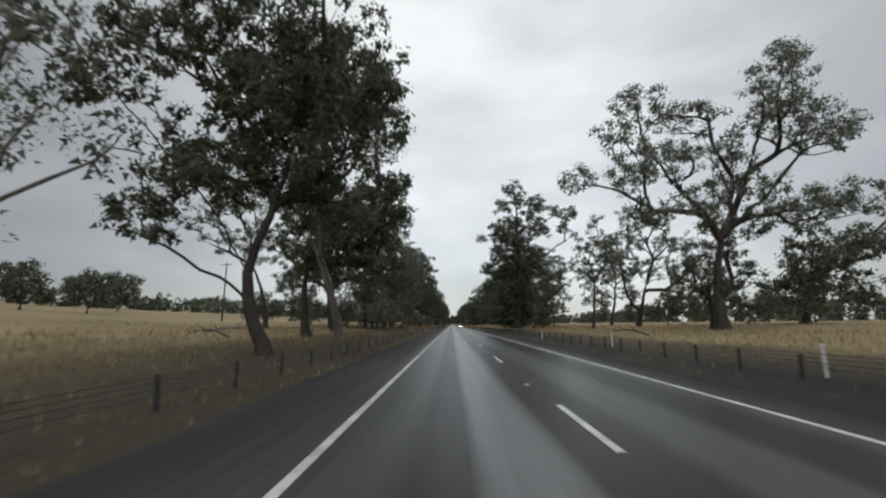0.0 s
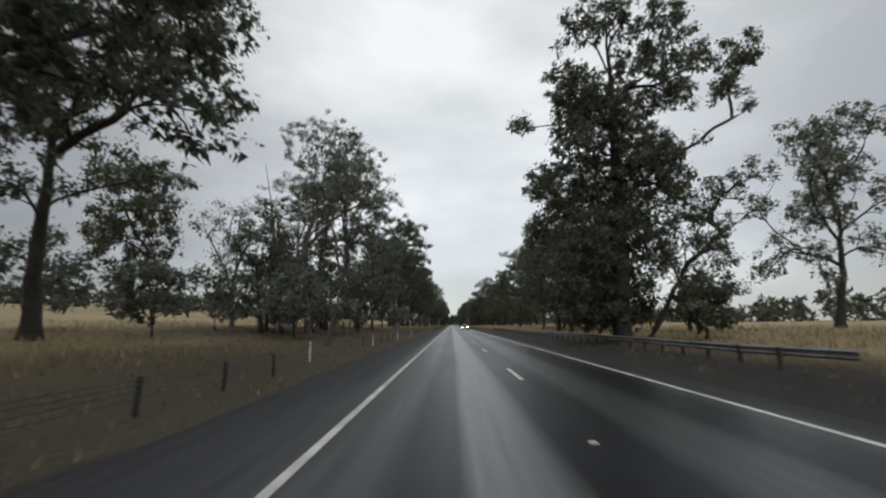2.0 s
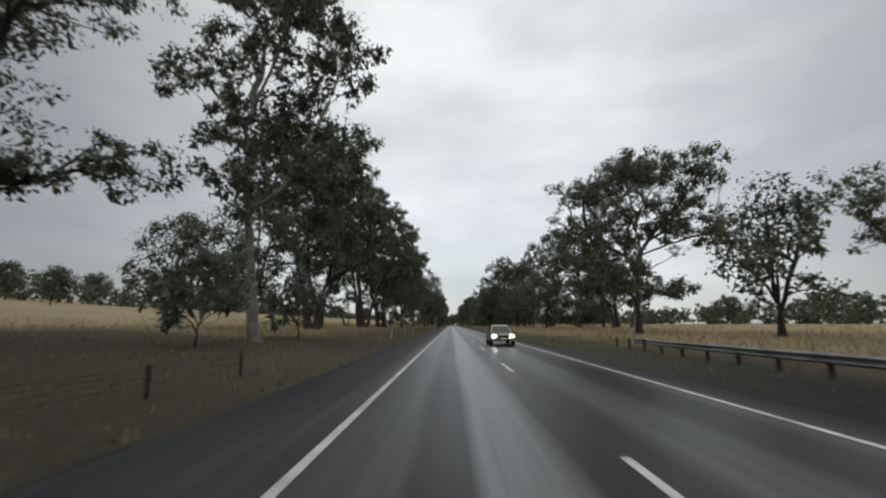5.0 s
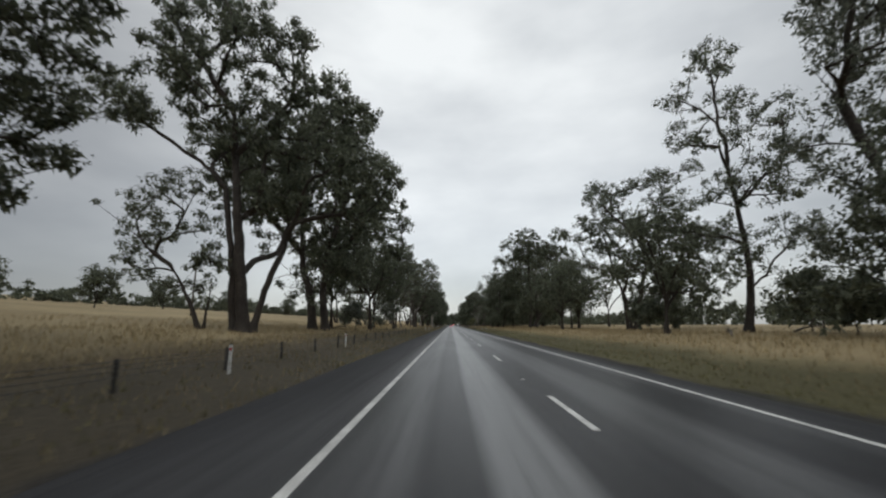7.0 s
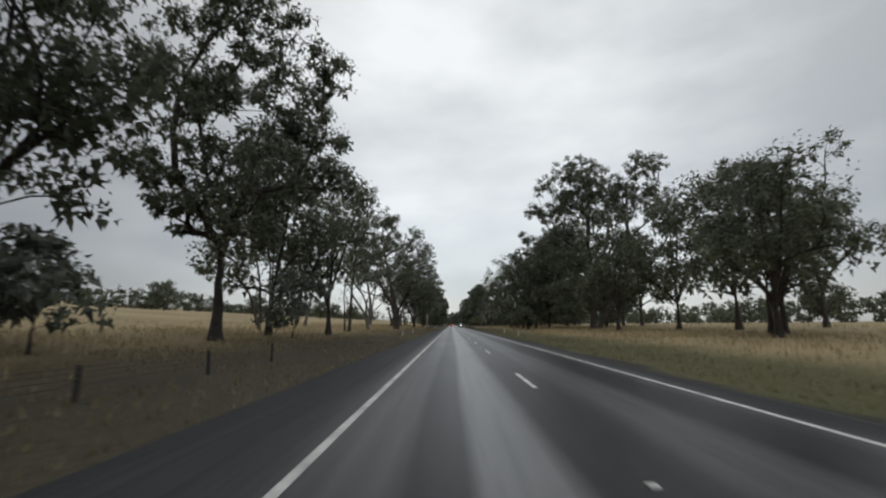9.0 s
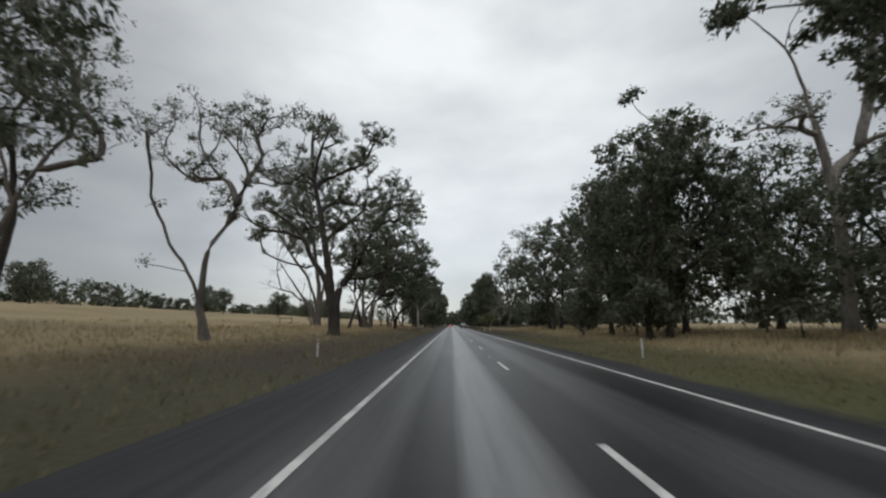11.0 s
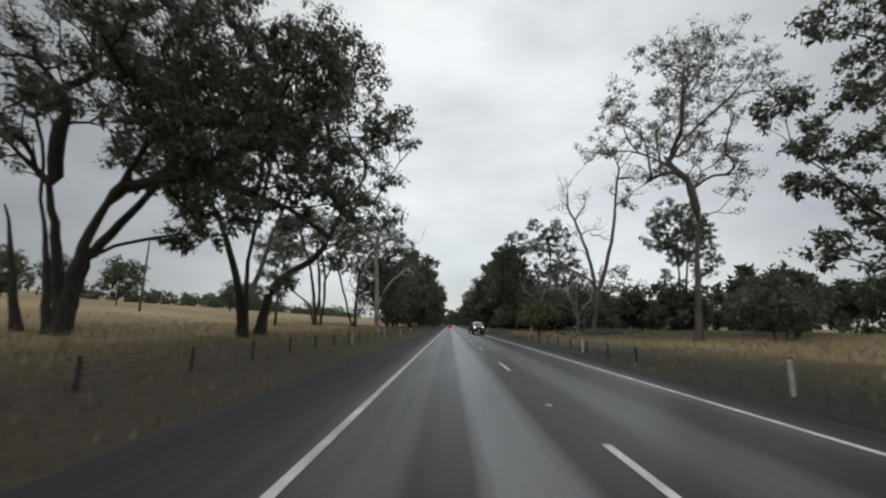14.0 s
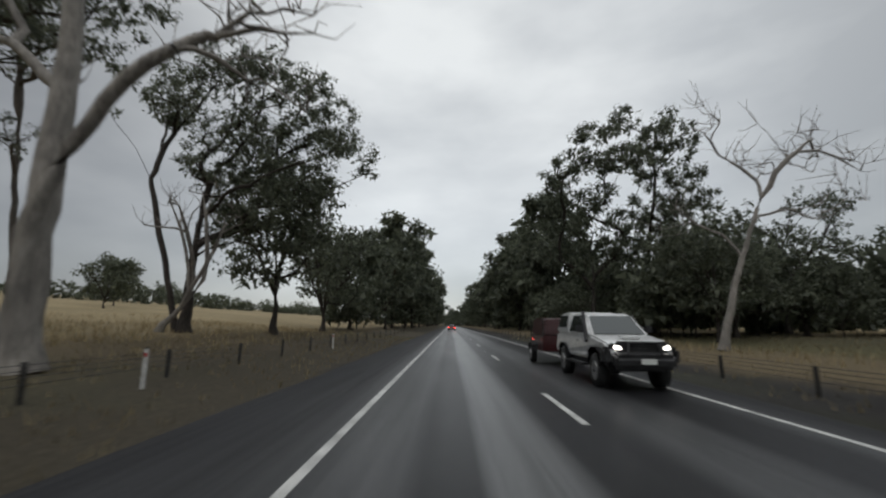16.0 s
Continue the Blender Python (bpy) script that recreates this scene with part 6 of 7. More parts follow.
gum(17.5, 492, "dense", 0.45, stems=[[(-1.1, 0.0), (-0.8, 6.2)]],
    crown=[(-4.4, 18.2, 2.3, -3.1), (-5.0, 15.8, 1.6, -2.2), (-0.9, 22.3, 1.9, -4.7), (-2.0, 19.4, 2.6, -3.6), (1.9, 19.4, 2.9, -3.6), (-4.1, 12.7, 2.6, -1.1), (0.3, 14.6, 3.3, -1.8), (-0.6, 9.6, 4.0, 0.0), (-5.3, 9.5, 2.3, 0.0), (3.3, 9.6, 3.3, 0.0), (-1.6, 4.2, 3.3, 0.0)])
gum(27, 497, "dense", 0.45, stems=[[(-1.6, 0.0), (-1.3, 8.6)]],
    crown=[(-5.8, 25.6, 1.8, -5.2), (-0.3, 25.6, 1.8, -5.2), (-2.9, 23.7, 2.5, -4.5), (1.4, 23.0, 2.1, -4.3), (-1.2, 19.7, 3.2, -3.1), (3.8, 19.7, 1.8, -3.1), (2.7, 15.7, 3.2, -1.8), (-1.5, 14.3, 3.6, -1.3), (5.2, 11.6, 2.9, -0.5), (1.0, 9.4, 4.0, 0.0), (6.4, 6.5, 3.3, 0.0), (1.9, 3.6, 3.2, 0.0)])
gum(36, 487, "mid", 0.35, stems=[[(-1.5, 0.0), (-0.5, 5.3)]],
    crown=[(-3.1, 12.6, 1.8), (0.4, 12.6, 1.8), (4.1, 13.2, 1.8), (5.7, 12.0, 1.2), (-1.7, 9.5, 2.1), (2.4, 9.5, 2.1), (-4.2, 8.3, 1.8), (5.2, 8.9, 1.5), (-0.4, 6.5, 2.1)])
gum(32, 466, "dense", 0.3, stems=[[(10.9, 0.0), (11.7, 6.2), (12.4, 13.2), (13.4, 18.3)]],
    crown=[(10.8, 22.0, 3.0), (8.5, 17.5, 2.7), (12.6, 17.5, 2.5), (14.5, 20.5, 2.3), (16.2, 18.3, 2.3), (17.1, 14.7, 2.2), (12.8, 13.9, 2.2), (10.2, 14.6, 1.7), (18.9, 13.2, 1.0), (13.7, 10.4, 1.5), (10.7, 8.3, 1.2), (8.3, 8.2, 1.2), (16.5, 11.1, 1.2)], fill=1.2)
# dead trees
dead(-11.3, 453.5, 0.56, stems=[[(0.0, 0.0), (-0.2, 5.0), (-0.4, 8.8), (-0.7, 12.5), (-0.3, 14.9), (0.1, 16.4)], [(0.1, 0.0), (0.0, 4.1), (0.7, 5.9), (2.2, 8.1), (3.4, 9.0)]], limbs=[(-3.5, 10.1), (-4.5, 13.5), (-5.1, 16.4), (-2.4, 16.0), (1.2, 14.9), (2.4, 19.3), (4.8, 14.3), (-1.2, 19.7), (-3.2, 20.5), (2.3, 13.5), (0.4, 18.2), (-3.9, 17.5), (5.1, 8.6), (4.1, 10.1), (1.5, 19.7), (4.8, 9.5)])
dead(19.2, 443.3, 0.4, stems=[[(-0.4, 0.0), (0.5, 5.0), (1.9, 9.4), (3.1, 13.9), (3.7, 18.8), (4.4, 23.0)], [(-0.3, 0.0), (0.4, 4.2), (0.1, 8.1), (-0.5, 11.0), (-1.5, 14.4), (-2.7, 17.0)]], limbs=[(5.8, 22.5), (5.2, 18.8), (3.5, 24.9), (2.5, 20.2), (-4.0, 18.1), (-2.8, 20.2), (-0.6, 17.4), (-2.4, 13.1), (5.7, 25.6), (7.1, 21.6), (-4.1, 8.9), (-5.4, 8.1), (4.1, 7.0), (0.7, 14.4)], bark=BARK_GREY)
dead(16.2, 466.5, 0.28, stems=[[(-1.2, 0.0), (-0.3, 3.1), (0.6, 5.4), (2.0, 8.8)]], limbs=[(1.4, 11.9), (-0.5, 13.2), (5.1, 12.3), (7.1, 10.1), (6.1, 7.8), (-1.4, 7.4), (3.9, 11.2)])
dead(-29.6, 389.3, 0.22, stems=[[(1.5, 0.0), (0.8, 3.3), (-0.4, 4.8)]], limbs=[(-8.1, 8.3), (-6.0, 10.9), (-5.8, 15.8), (-2.7, 6.8), (-0.6, 9.4), (-5.8, 13.1)], bark=BARK_GREY)

# lesser trees between them
young_gum(-18.5, 14.5, 18, 6.5, 4.0, 0.40, "open")
young_gum(-9.0, 85.0, 17.5, 3.4, 7.0, 0.20, "open", lean=(1.0, 0))
young_gum(-20.5, 101.0, 11, 4.5, 2.0, 0.28, "mid")
young_gum(-26.0, 104.0, 16, 5.5, 4.0, 0.30, "open")
young_dead(-20.0, 108.0, 20, 5.0, 9.0, 0.25)
young_gum(-15.5, 138.0, 17, 6.5, 6.0, 0.35, "mid", leaf=LEAF_GREY)
young_gum(-24.0, 141.0, 13, 6.0, 3.0, 0.25, "open")
young_gum(-20.5, 264.0, 22, 7.0, 2.0, 0.40, "dense")
young_gum(-17.5, 288.0, 20, 6.5, 2.0, 0.40, "dense")
young_gum(-14.0, 296.0, 20, 6.0, 5.0, 0.40, "mid")
young_dead(-19.9, 471.5, 11, 4.0, 5.0, 0.30, lean=(2.0, 0), n=18)
for x, y, h in ((-30, 180, 13), (27, 282, 14.5), (22, 276, 13), (-20, 178, 15), (25, 168, 12), (34, 350, 16), (36, 372, 15), (31, 395, 16), (28, 300, 16.5), (23, 306, 15.5)):
    young_gum(x, y, h, 0.36 * h, 0.12 * h, 0.34, "dense")
young_gum(-15.5, 480.0, 17, 6.0, 4.0, 0.40, "dense")
young_gum(-16.0, 496.0, 15, 6.0, 2.0, 0.40, "dense")
young_gum(22.5, 110.5, 10, 3.0, 1.5, 0.15, "open", n=26)
young_gum(22.5, 94.0, 13, 4.6, 3.0, 0.22, "open")
young_gum(16.5, 119.0, 18, 6.0, 3.0, 0.40, "dense")
young_gum(29.0, 217.0, 13, 5.5, 1.0, 0.30, "mid")
young_gum(22.5, 236.0, 14, 5.0, 2.0, 0.35, "dense")
young_gum(30.0, 292.0, 16.5, 6.5, 4.0, 0.40, "mid")
young_gum(30.0, 330.0, 14, 5.5, 1.5, 0.35, "dense")
young_gum(35.0, 326.0, 15, 6.0, 1.5, 0.35, "dense")
young_gum(33.0, 346.0, 20, 6.5, 1.2, 0.40, "dense")
young_gum(38.0, 342.0, 17, 5.5, 1.2, 0.35, "mid")
young_gum(22.0, 343.0, 19, 6.5, 1.2, 0.35, "dense")
young_gum(17.0, 348.0, 18, 4.8, 1.2, 0.32, "dense")
young_dead(15.6, 439.0, 8, 3.5, 2.5, 0.22, n=16, clump=1.2)
young_gum(24.0, 479.0, 9, 4.5, 1.0, 0.30, "dense")
young_gum(31.5, 481.0, 9, 5.0, 1.0, 0.32, "dense")
young_gum(19.5, 474.0, 10, 4.0, 0.6, 0.22, "dense")
for x, y, h, lean_ in ((-19, 121, 11, 2.4), (-24, 119, 12, -1.5), (-16.5, 129, 9, 2.8), (-20.5, 134, 12, 1.2), (-25, 135, 11, -2.0), (-17.5, 144, 10, 1.8), (-22, 151, 12, 0.8), (-27, 128, 11, 1.0), (-18.5, 111, 10, 2.0)):
    young_gum(x, y, h, 2.9, 5.0, 0.17, "open", bark=BARK_DARK, lean=(lean_, 0), fork=0.3, n=26, leaf=LEAF_DARK if h > 11 else LEAF_GREY)

# undergrowth: rounded shrubs and saplings between the trunks
def shrub(x, y, H, R, leaf=None, label="dark-green bushy shrub growing under the trees", seed=0):
    return tree("shrub", label, x, y, H, R, 0.25, 0.10, seed or int(abs(x) * 37 + y * 11), n=30, per=62, ls=0.68, fork=0.08, dome=0.0, lobes=5,
                leaf=leaf or LEAF_DARK, twigs=0, sides=5, category="shrub", fill=1.15)


# left of the road
for x, y, H, R in ((-23, 66, 5, 3.2), (-30, 68, 5, 3.2), (-27, 80, 6, 3.6), (-20, 82, 5, 3.0), (-14, 92, 6, 3.2), (-23, 95, 6, 3.5), (-18, 97, 7, 3.5), (-17, 106, 6.5, 3.2),
                   (-21, 106, 4, 2.6), (-13.5, 108, 4.5, 2.4), (-28, 115, 5, 3.0), (-23, 124, 4, 2.6), (-26, 143, 5, 3.0), (-20, 147, 6, 3.2), (-13.5, 158, 5, 2.8), (-13, 172, 6, 3.2),
                   (-16, 263, 4.5, 2.6), (-14, 285, 6, 3.2)):
    shrub(x, y, H, R, LEAF_GREY)
# right, the first stretch
for x, y, H, R in ((40, 50, 6, 4), (46, 55, 7, 4), (35, 58, 5, 3.5), (33, 66, 4.5, 3), (39, 73, 5, 3.4), (17.5, 83, 4, 2.2), (15.2, 90, 4.5, 2.4), (20, 116, 6, 3.2),
                   (24, 121, 5, 3.0), (21, 127, 5, 3.0), (26, 132, 6, 3.6), (30, 140, 7, 3.8), (23, 143, 5, 3.0), (35, 152, 7, 3.8), (27, 220, 4.5, 2.8), (30, 226, 5, 3.2),
                   (34, 232, 6, 3.6), (24, 243, 4, 2.6), (33, 266, 5, 3.0)):
    shrub(x, y, H, R, LEAF_DARK)
# right, under the dense trees
for x, y, H, R in ((26, 324, 6, 3.4), (30, 328, 7, 3.8), (23, 331, 5, 3.0), (15.5, 336, 4.5, 2.6), (34, 338, 7, 4.0), (28, 341, 6, 3.4), (17.5, 343, 6, 3.2), (20, 349, 5, 3.0),
                   (26, 350, 7, 3.8), (15.5, 353, 5, 2.8), (24, 358, 6, 3.2), (18, 362, 5.5, 3.0), (21, 373, 6, 3.2), (27, 372, 5, 3.0), (31, 377, 5, 3.0), (36, 381, 5, 3.2), (41, 388, 5, 3.0), (17.5, 384, 5, 2.8), (20, 393, 6, 3.2)):
    shrub(x, y, H, R, LEAF_DARK)
# right, about the dead trees
for x, y, H, R in ((25, 420, 4.5, 3.2), (29, 424, 5.5, 3.6), (33, 431, 5, 3.4), (21, 448, 4, 2.4), (24, 455, 6, 3.2), (32, 478, 6, 3.2), (19, 485, 6, 3.0), (22, 488, 7, 3.4),
                   (30, 490, 6, 3.2), (15, 500, 6, 3.0)):
    shrub(x, y, H, R, LEAF_DARK)
shrub(13.1, 449.3, 4.9, 3.1, LEAF_BUSH, "rounded yellow-green bush beside the highway")

# the avenue going on into the distance: a few trees copied
far_kinds = [young_gum(-17.0, 515.0, 18, 7.0, 1.0, 0.45, "dense", per=54, ls=1.36, n=34, sides=3, twigs=0),
             young_gum(19.0, 520.0, 27, 8.0, 1.0, 0.45, "dense", per=54, ls=1.36, n=36, sides=3, twigs=0),
             young_gum(-14.0, 535.0, 18, 6.5, 0.8, 0.40, "mid", per=54, ls=1.3, n=30, sides=3, twigs=0),
             young_gum(16.0, 542.0, 21, 7.0, 0.8, 0.40, "dense", per=54, ls=1.36, n=32, sides=3, twigs=0)]
pick = random.Random(11)
spots = []
for k in range(36):
    yy = 552 + 12.0 * k
    for s in (-1, 1):
        xx = pick.uniform(11.5, 19) * -1 if s < 0 else pick.uniform(15, 26)
        spots.append((xx, yy + pick.uniform(-4, 4), pick.uniform(0.8, 1.2)))
spots += [(-6, 1010, 0.8), (3, 1040, 0.9), (12, 1060, 1), (8, 1020, 0.8), (-1, 1075, 1)]
for x, y, k in spots:
    o = copy_thing(pick.choice(far_kinds), pose(x, y, float(height(x, y)) - 0.06, 0, 0, pick.uniform(0, 360)))
    o.scale = (k, k, k)
scrub = tree("shrub", "dark-green bushy shrub growing under the trees", -16.5, 505.0, 6, 3.4, 0.25, 0.10, 77, n=14, per=56, ls=1.0, fork=0.08, dome=0.0, lobes=4, twigs=0, sides=3, category="shrub", fill=1.2)
for k in range(40):
    for s in (-1, 1):
        x, y = s * pick.uniform(12.5, 20) + (3 if s > 0 else 0), 508 + 10.5 * k + pick.uniform(-4, 4)
        o = copy_thing(scrub, pose(x, y, float(height(x, y)) - 0.06, 0, 0, pick.uniform(0, 360)))
        o.scale = (1.3, 1.3, pick.uniform(0.8, 1.2))
for k in range(46):
    x, y = pick.uniform(19, 44), pick.uniform(474, 545)
    o = copy_thing(scrub, pose(x, y, float(height(x, y)) - 0.06, 0, 0, pick.uniform(0, 360)))
    o.scale = (1.2, 1.2, pick.uniform(0.8, 1.5))
# single paddock trees on the rise
small = young_gum(-95.0, 120.0, 11, 5.2, 1.6, 0.35, "dense", per=64, ls=0.82, n=56, sides=3, twigs=0, dome=0.0, fork=0.12, lobes=6, fill=1.2)
for x, y, q in ((-80, 62, 0.8), (-72, 70, 0.75), (-64, 74, 0.7), (-118, 90, 1.0), (-135, 150, 1.0), (-88, 215, 0.8), (-100, 240, 0.9), (-76, 258, 0.7),
                (-84, 290, 0.9), (-140, 300, 1.1), (-105, 345, 1.0), (-118, 420, 1.1), (-90, 470, 0.9), (-70, 475, 0.9), (-64, 520, 0.9), (-82, 545, 1.0),
                (-125, 520, 1.2), (95, 130, 0.8), (80, 190, 0.8), (105, 300, 1.0), (72, 330, 0.8), (85, 480, 0.9), (64, 505, 0.9), (60, 462, 0.7), (55, 440, 0.7),
                (70, 560, 1.1), (52, 530, 1.0)):
    o = copy_thing(small, pose(x, y, float(height(x, y)) - 0.06, 0, 0, 57 * q * x))
    o.scale = (q, q, q)


def woods(name, label, rows, seed, per=20, size=1.5):
    """A belt of trees as one piece: rounded leaf clumps from the ground up to uneven tops."""
    rng = np.random.default_rng(seed)
    cs, sz = [], []
    for x, y, h in rows:
        z0 = float(height(x, y))
        m = int(8 + h * 0.6)
        f = rng.uniform(0.03, 0.86, m)
        wide = 0.40 * h * np.sqrt(np.maximum(0.1, 1 - (2 * f - 0.95) ** 2))
        az = rng.uniform(0, 6.28, m)
        cs.append(np.stack([x + wide * np.cos(az), y + wide * np.sin(az), z0 + f * h], 1))
        sz.append(rng.uniform(0.14, 0.22, m) * h)
    v, f = leaves(rng, np.concatenate(cs), np.concatenate(sz), per, 1.3 * size, 0.9, 0.3, 0.5)
    return tagged(new(name, mesh_of(name, v, f, LEAF_DARK)), label, "trees", kind="stuff")


belt = random.Random(4)
woods("far_woods", "distant dark-green belt of trees across the paddock",
      [(belt.gauss(150, 13), y + belt.uniform(-3, 3), belt.uniform(7, 13)) for y in np.arange(-60, 1100, 3.4)], 1, 11, 1.7)
woods("far_woods", "distant grey-green belt of trees along the rise",
      [(belt.gauss(-136, 5), y + belt.uniform(-3, 3), (7.2 + 2.4 * math.sin(y * 0.031) + 1.2 * math.sin(y * 0.11)) * belt.uniform(0.75, 1.15)) for y in np.arange(-60, 1000, 2.2)], 2, 14, 1.05)
woods("far_woods", "distant trees closing the road's far end",
      [(x, belt.uniform(985, 1060), belt.uniform(8, 15)) for x in np.arange(-70, 70, 2.2)], 6, 18, 1.6)
woods("far_woods", "far blue-green wooded horizon behind the paddocks",
      [(x, 1250 + belt.uniform(-40, 40), belt.uniform(14, 26)) for x in np.arange(-560, 560, 9.0)], 3)
woods("scrub_belt", "dense dark scrub and low trees behind the wire fence",
      [(belt.uniform(40, 62), y, belt.uniform(6, 10)) for y in np.arange(440, 560, 1.9)] + [(belt.uniform(22, 40), y, belt.uniform(5, 9)) for y in np.arange(497, 640, 2.6)], 5, 44, 0.94)


# ---- grass: uncountable blades in three heights ----


def grass(name, label, mat, bands, seed, tall, blades):
    """Tufts of blades over bands (x0, x1, y0, y1, tufts a square metre)."""
    rng = np.random.default_rng(seed)
    P = []
    for x0, x1, y0, y1, dens in bands:
        m = int(abs(x1 - x0) * (y1 - y0) * dens)
        p = np.stack([rng.uniform(x0, x1, m), rng.uniform(y0, y1, m)], 1)
        keep = np.sin(p[:, 0] * 0.9 + 1.7 * np.sin(p[:, 1] * 0.23)) + np.sin(p[:, 1] * 0.61 + p[:, 0] * 0.3) + rng.normal(0, 0.9, m) > -1.3
        P.append(p[keep])
    P = np.repeat(np.concatenate(P), blades, 0)
    n = len(P)
    P = P + rng.normal(0, 0.09, (n, 2))
    z = height(P[:, 0], P[:, 1]) - 0.03
    h = tall * rng.uniform(0.55, 1.25, n)
    az, lean_ = rng.uniform(0, 6.28, n), rng.uniform(0.05, 0.55, n) * h
    w = rng.uniform(0.008, 0.020, n) * (1 + tall)
    b0 = np.stack([P[:, 0], P[:, 1], z], 1)
    sd = np.stack([-np.sin(az), np.cos(az), np.zeros(n)], 1) * w[:, None]
    tip = b0 + np.stack([np.cos(az) * lean_, np.sin(az) * lean_, h], 1)
    v = np.stack([b0 + sd, b0 - sd, tip], 1).reshape(-1, 3)
    return tagged(new(name, mesh_of(name, v, np.arange(n * 3).reshape(n, 3), mat)), label, "grass", kind="stuff")


grass("dry_grass", "tall dry golden grass in the paddock edge", GRASS_GOLD,
      [(-27, -15.5, -5, 82, 4.0), (-27, -15.5, 174, 500, 4.0), (-15.5, -11, -5, 82, 1.2), (-15.5, -11, 174, 500, 1.2), (16, 28, -5, 420, 4.0), (12.5, 16, 160, 420, 3.0), (-40, -26, 0, 500, 0.8), (28, 42, 0, 420, 0.8), (13, 17.5, 420, 500, 2.0)], 21, 0.40, 3)
grass("verge_grass", "short brown withered verge grass", GRASS_BROWN,
      [(-15.5, -9, -5, 500, 4.2), (-30, -15.5, 80, 176, 2.0), (-9, -4.6, -5, 500, 3.2), (8.0, 11.5, -5, 175, 1.2), (11.5, 16.5, -5, 175, 3.0), (7.6, 12.0, 400, 500, 2.0), (16, 40, 418, 500, 2.2), (9.5, 13.0, 175, 400, 2.5)], 22, 0.24, 3)
grass("green_grass", "short olive-green grass along the shoulder", GRASS_GREEN,
      [(7.2, 11.0, 172, 415, 5.0), (-8.5, -4.3, 172, 410, 3.0)], 23, 0.17, 3)

# ---- roadside furniture ----
REFLECT = material("red_reflector", (0.5, 0.02, 0.02), 0.25)[0]
DARK_STEEL = grainy("dark_wet_steel", (0.035, 0.035, 0.035), (0.09, 0.088, 0.085), 0.5, 12.0, bump=0.1, coarse=3.0, metal=0.4)


def guide_post(x, y, red=True):
    g = new("guide_post")
    g.location = (x, y, float(height(x, y)) - 0.03)
    tagged(g, "slim white roadside guide post with a small reflector", "guide post", "guide posts along the highway")
    part("post", box((0.10, 0.035, 1.0), (0, 0, 0.5), 0.008), POST_WHITE, g)
    part("reflector", box((0.06, 0.012, 0.10), (0, -0.024, 0.84), 0.003), REFLECT if red else WHITE_PAINT, g, "small square reflector")
    part("cap", box((0.105, 0.04, 0.05), (0, 0, 1.0), 0.01), DARK_STEEL, g)
    return g


for x, y in ((-6.6, 74), (-6.5, 90), (-6.4, 106), (-6.2, 121.6), (-7.3, 189), (-7.4, 205.3), (-7.6, 222), (-6.9, 309), (-6.9, 325.6), (-7.5, 420), (-7.5, 436.5), (-7.5, 453), (-7.5, 470)):
    guide_post(x, y)
for x, y in ((10.8, 29.1), (10.6, 12.5), (9.7, 46), (9.6, 308), (9.6, 324.2), (8.9, 398), (8.9, 415.5), (9.0, 490)):
    guide_post(x, y, False)


def cable_barrier(x, y0, y1, step, label, tall=0.78, cables=(0.36, 0.5, 0.62, 0.73)):
    """A wire-rope safety fence: dark posts and tensioned cables."""
    f = new("wire_rope_fence")
    zb = float(height(x, (y0 + y1) / 2))
    f.location = (x, y0, zb)
    tagged(f, label, "safety fence", "wire-rope fences beside the highway")
    first_ = part("post", box((0.09, 0.07, tall + 0.12), (0, 0, tall / 2 - 0.06), 0.006), DARK_STEEL, f)
    m = int((y1 - y0) / step)
    for k in range(1, m + 1):
        o = first_.copy()
        scene.collection.objects.link(o)
        o.location = (0, k * step, float(height(x, y0 + k * step)) - zb)
        o.rotation_euler = (0.02 * math.sin(k * 2.1), 0.03 * math.sin(k * 1.3), 0)
    for c in cables:
        p = np.array([(0.055, k * step, c + float(height(x, y0 + k * step)) - zb) for k in range(m + 1)])
        v, q = tubes(p, [list(range(m + 1))], [np.full(m + 1, 0.008)], 4)
        child("cable", mesh_of("cable", v, q, DARK_STEEL, True), f)
    return f


cable_barrier(-6.1, -4, 70, 3.3, "dark-posted wire rope fence beside leaf litter")
cable_barrier(-6.9, 88, 152, 4.4, "dark-posted wire rope fence in front of scrub")
cable_barrier(-7.9, 196, 268, 5.0, "dark-posted wire rope fence in brown grass")
cable_barrier(-8.1, 396, 520, 4.2, "dark-posted wire rope fence under the gum trees")
cable_barrier(10.0, 10, 62, 2.6, "short dark posts with wire rope on the verge", 0.7)
cable_barrier(9.2, 408, 520, 3.8, "dark-posted wire rope fence on the far verge", 0.75)


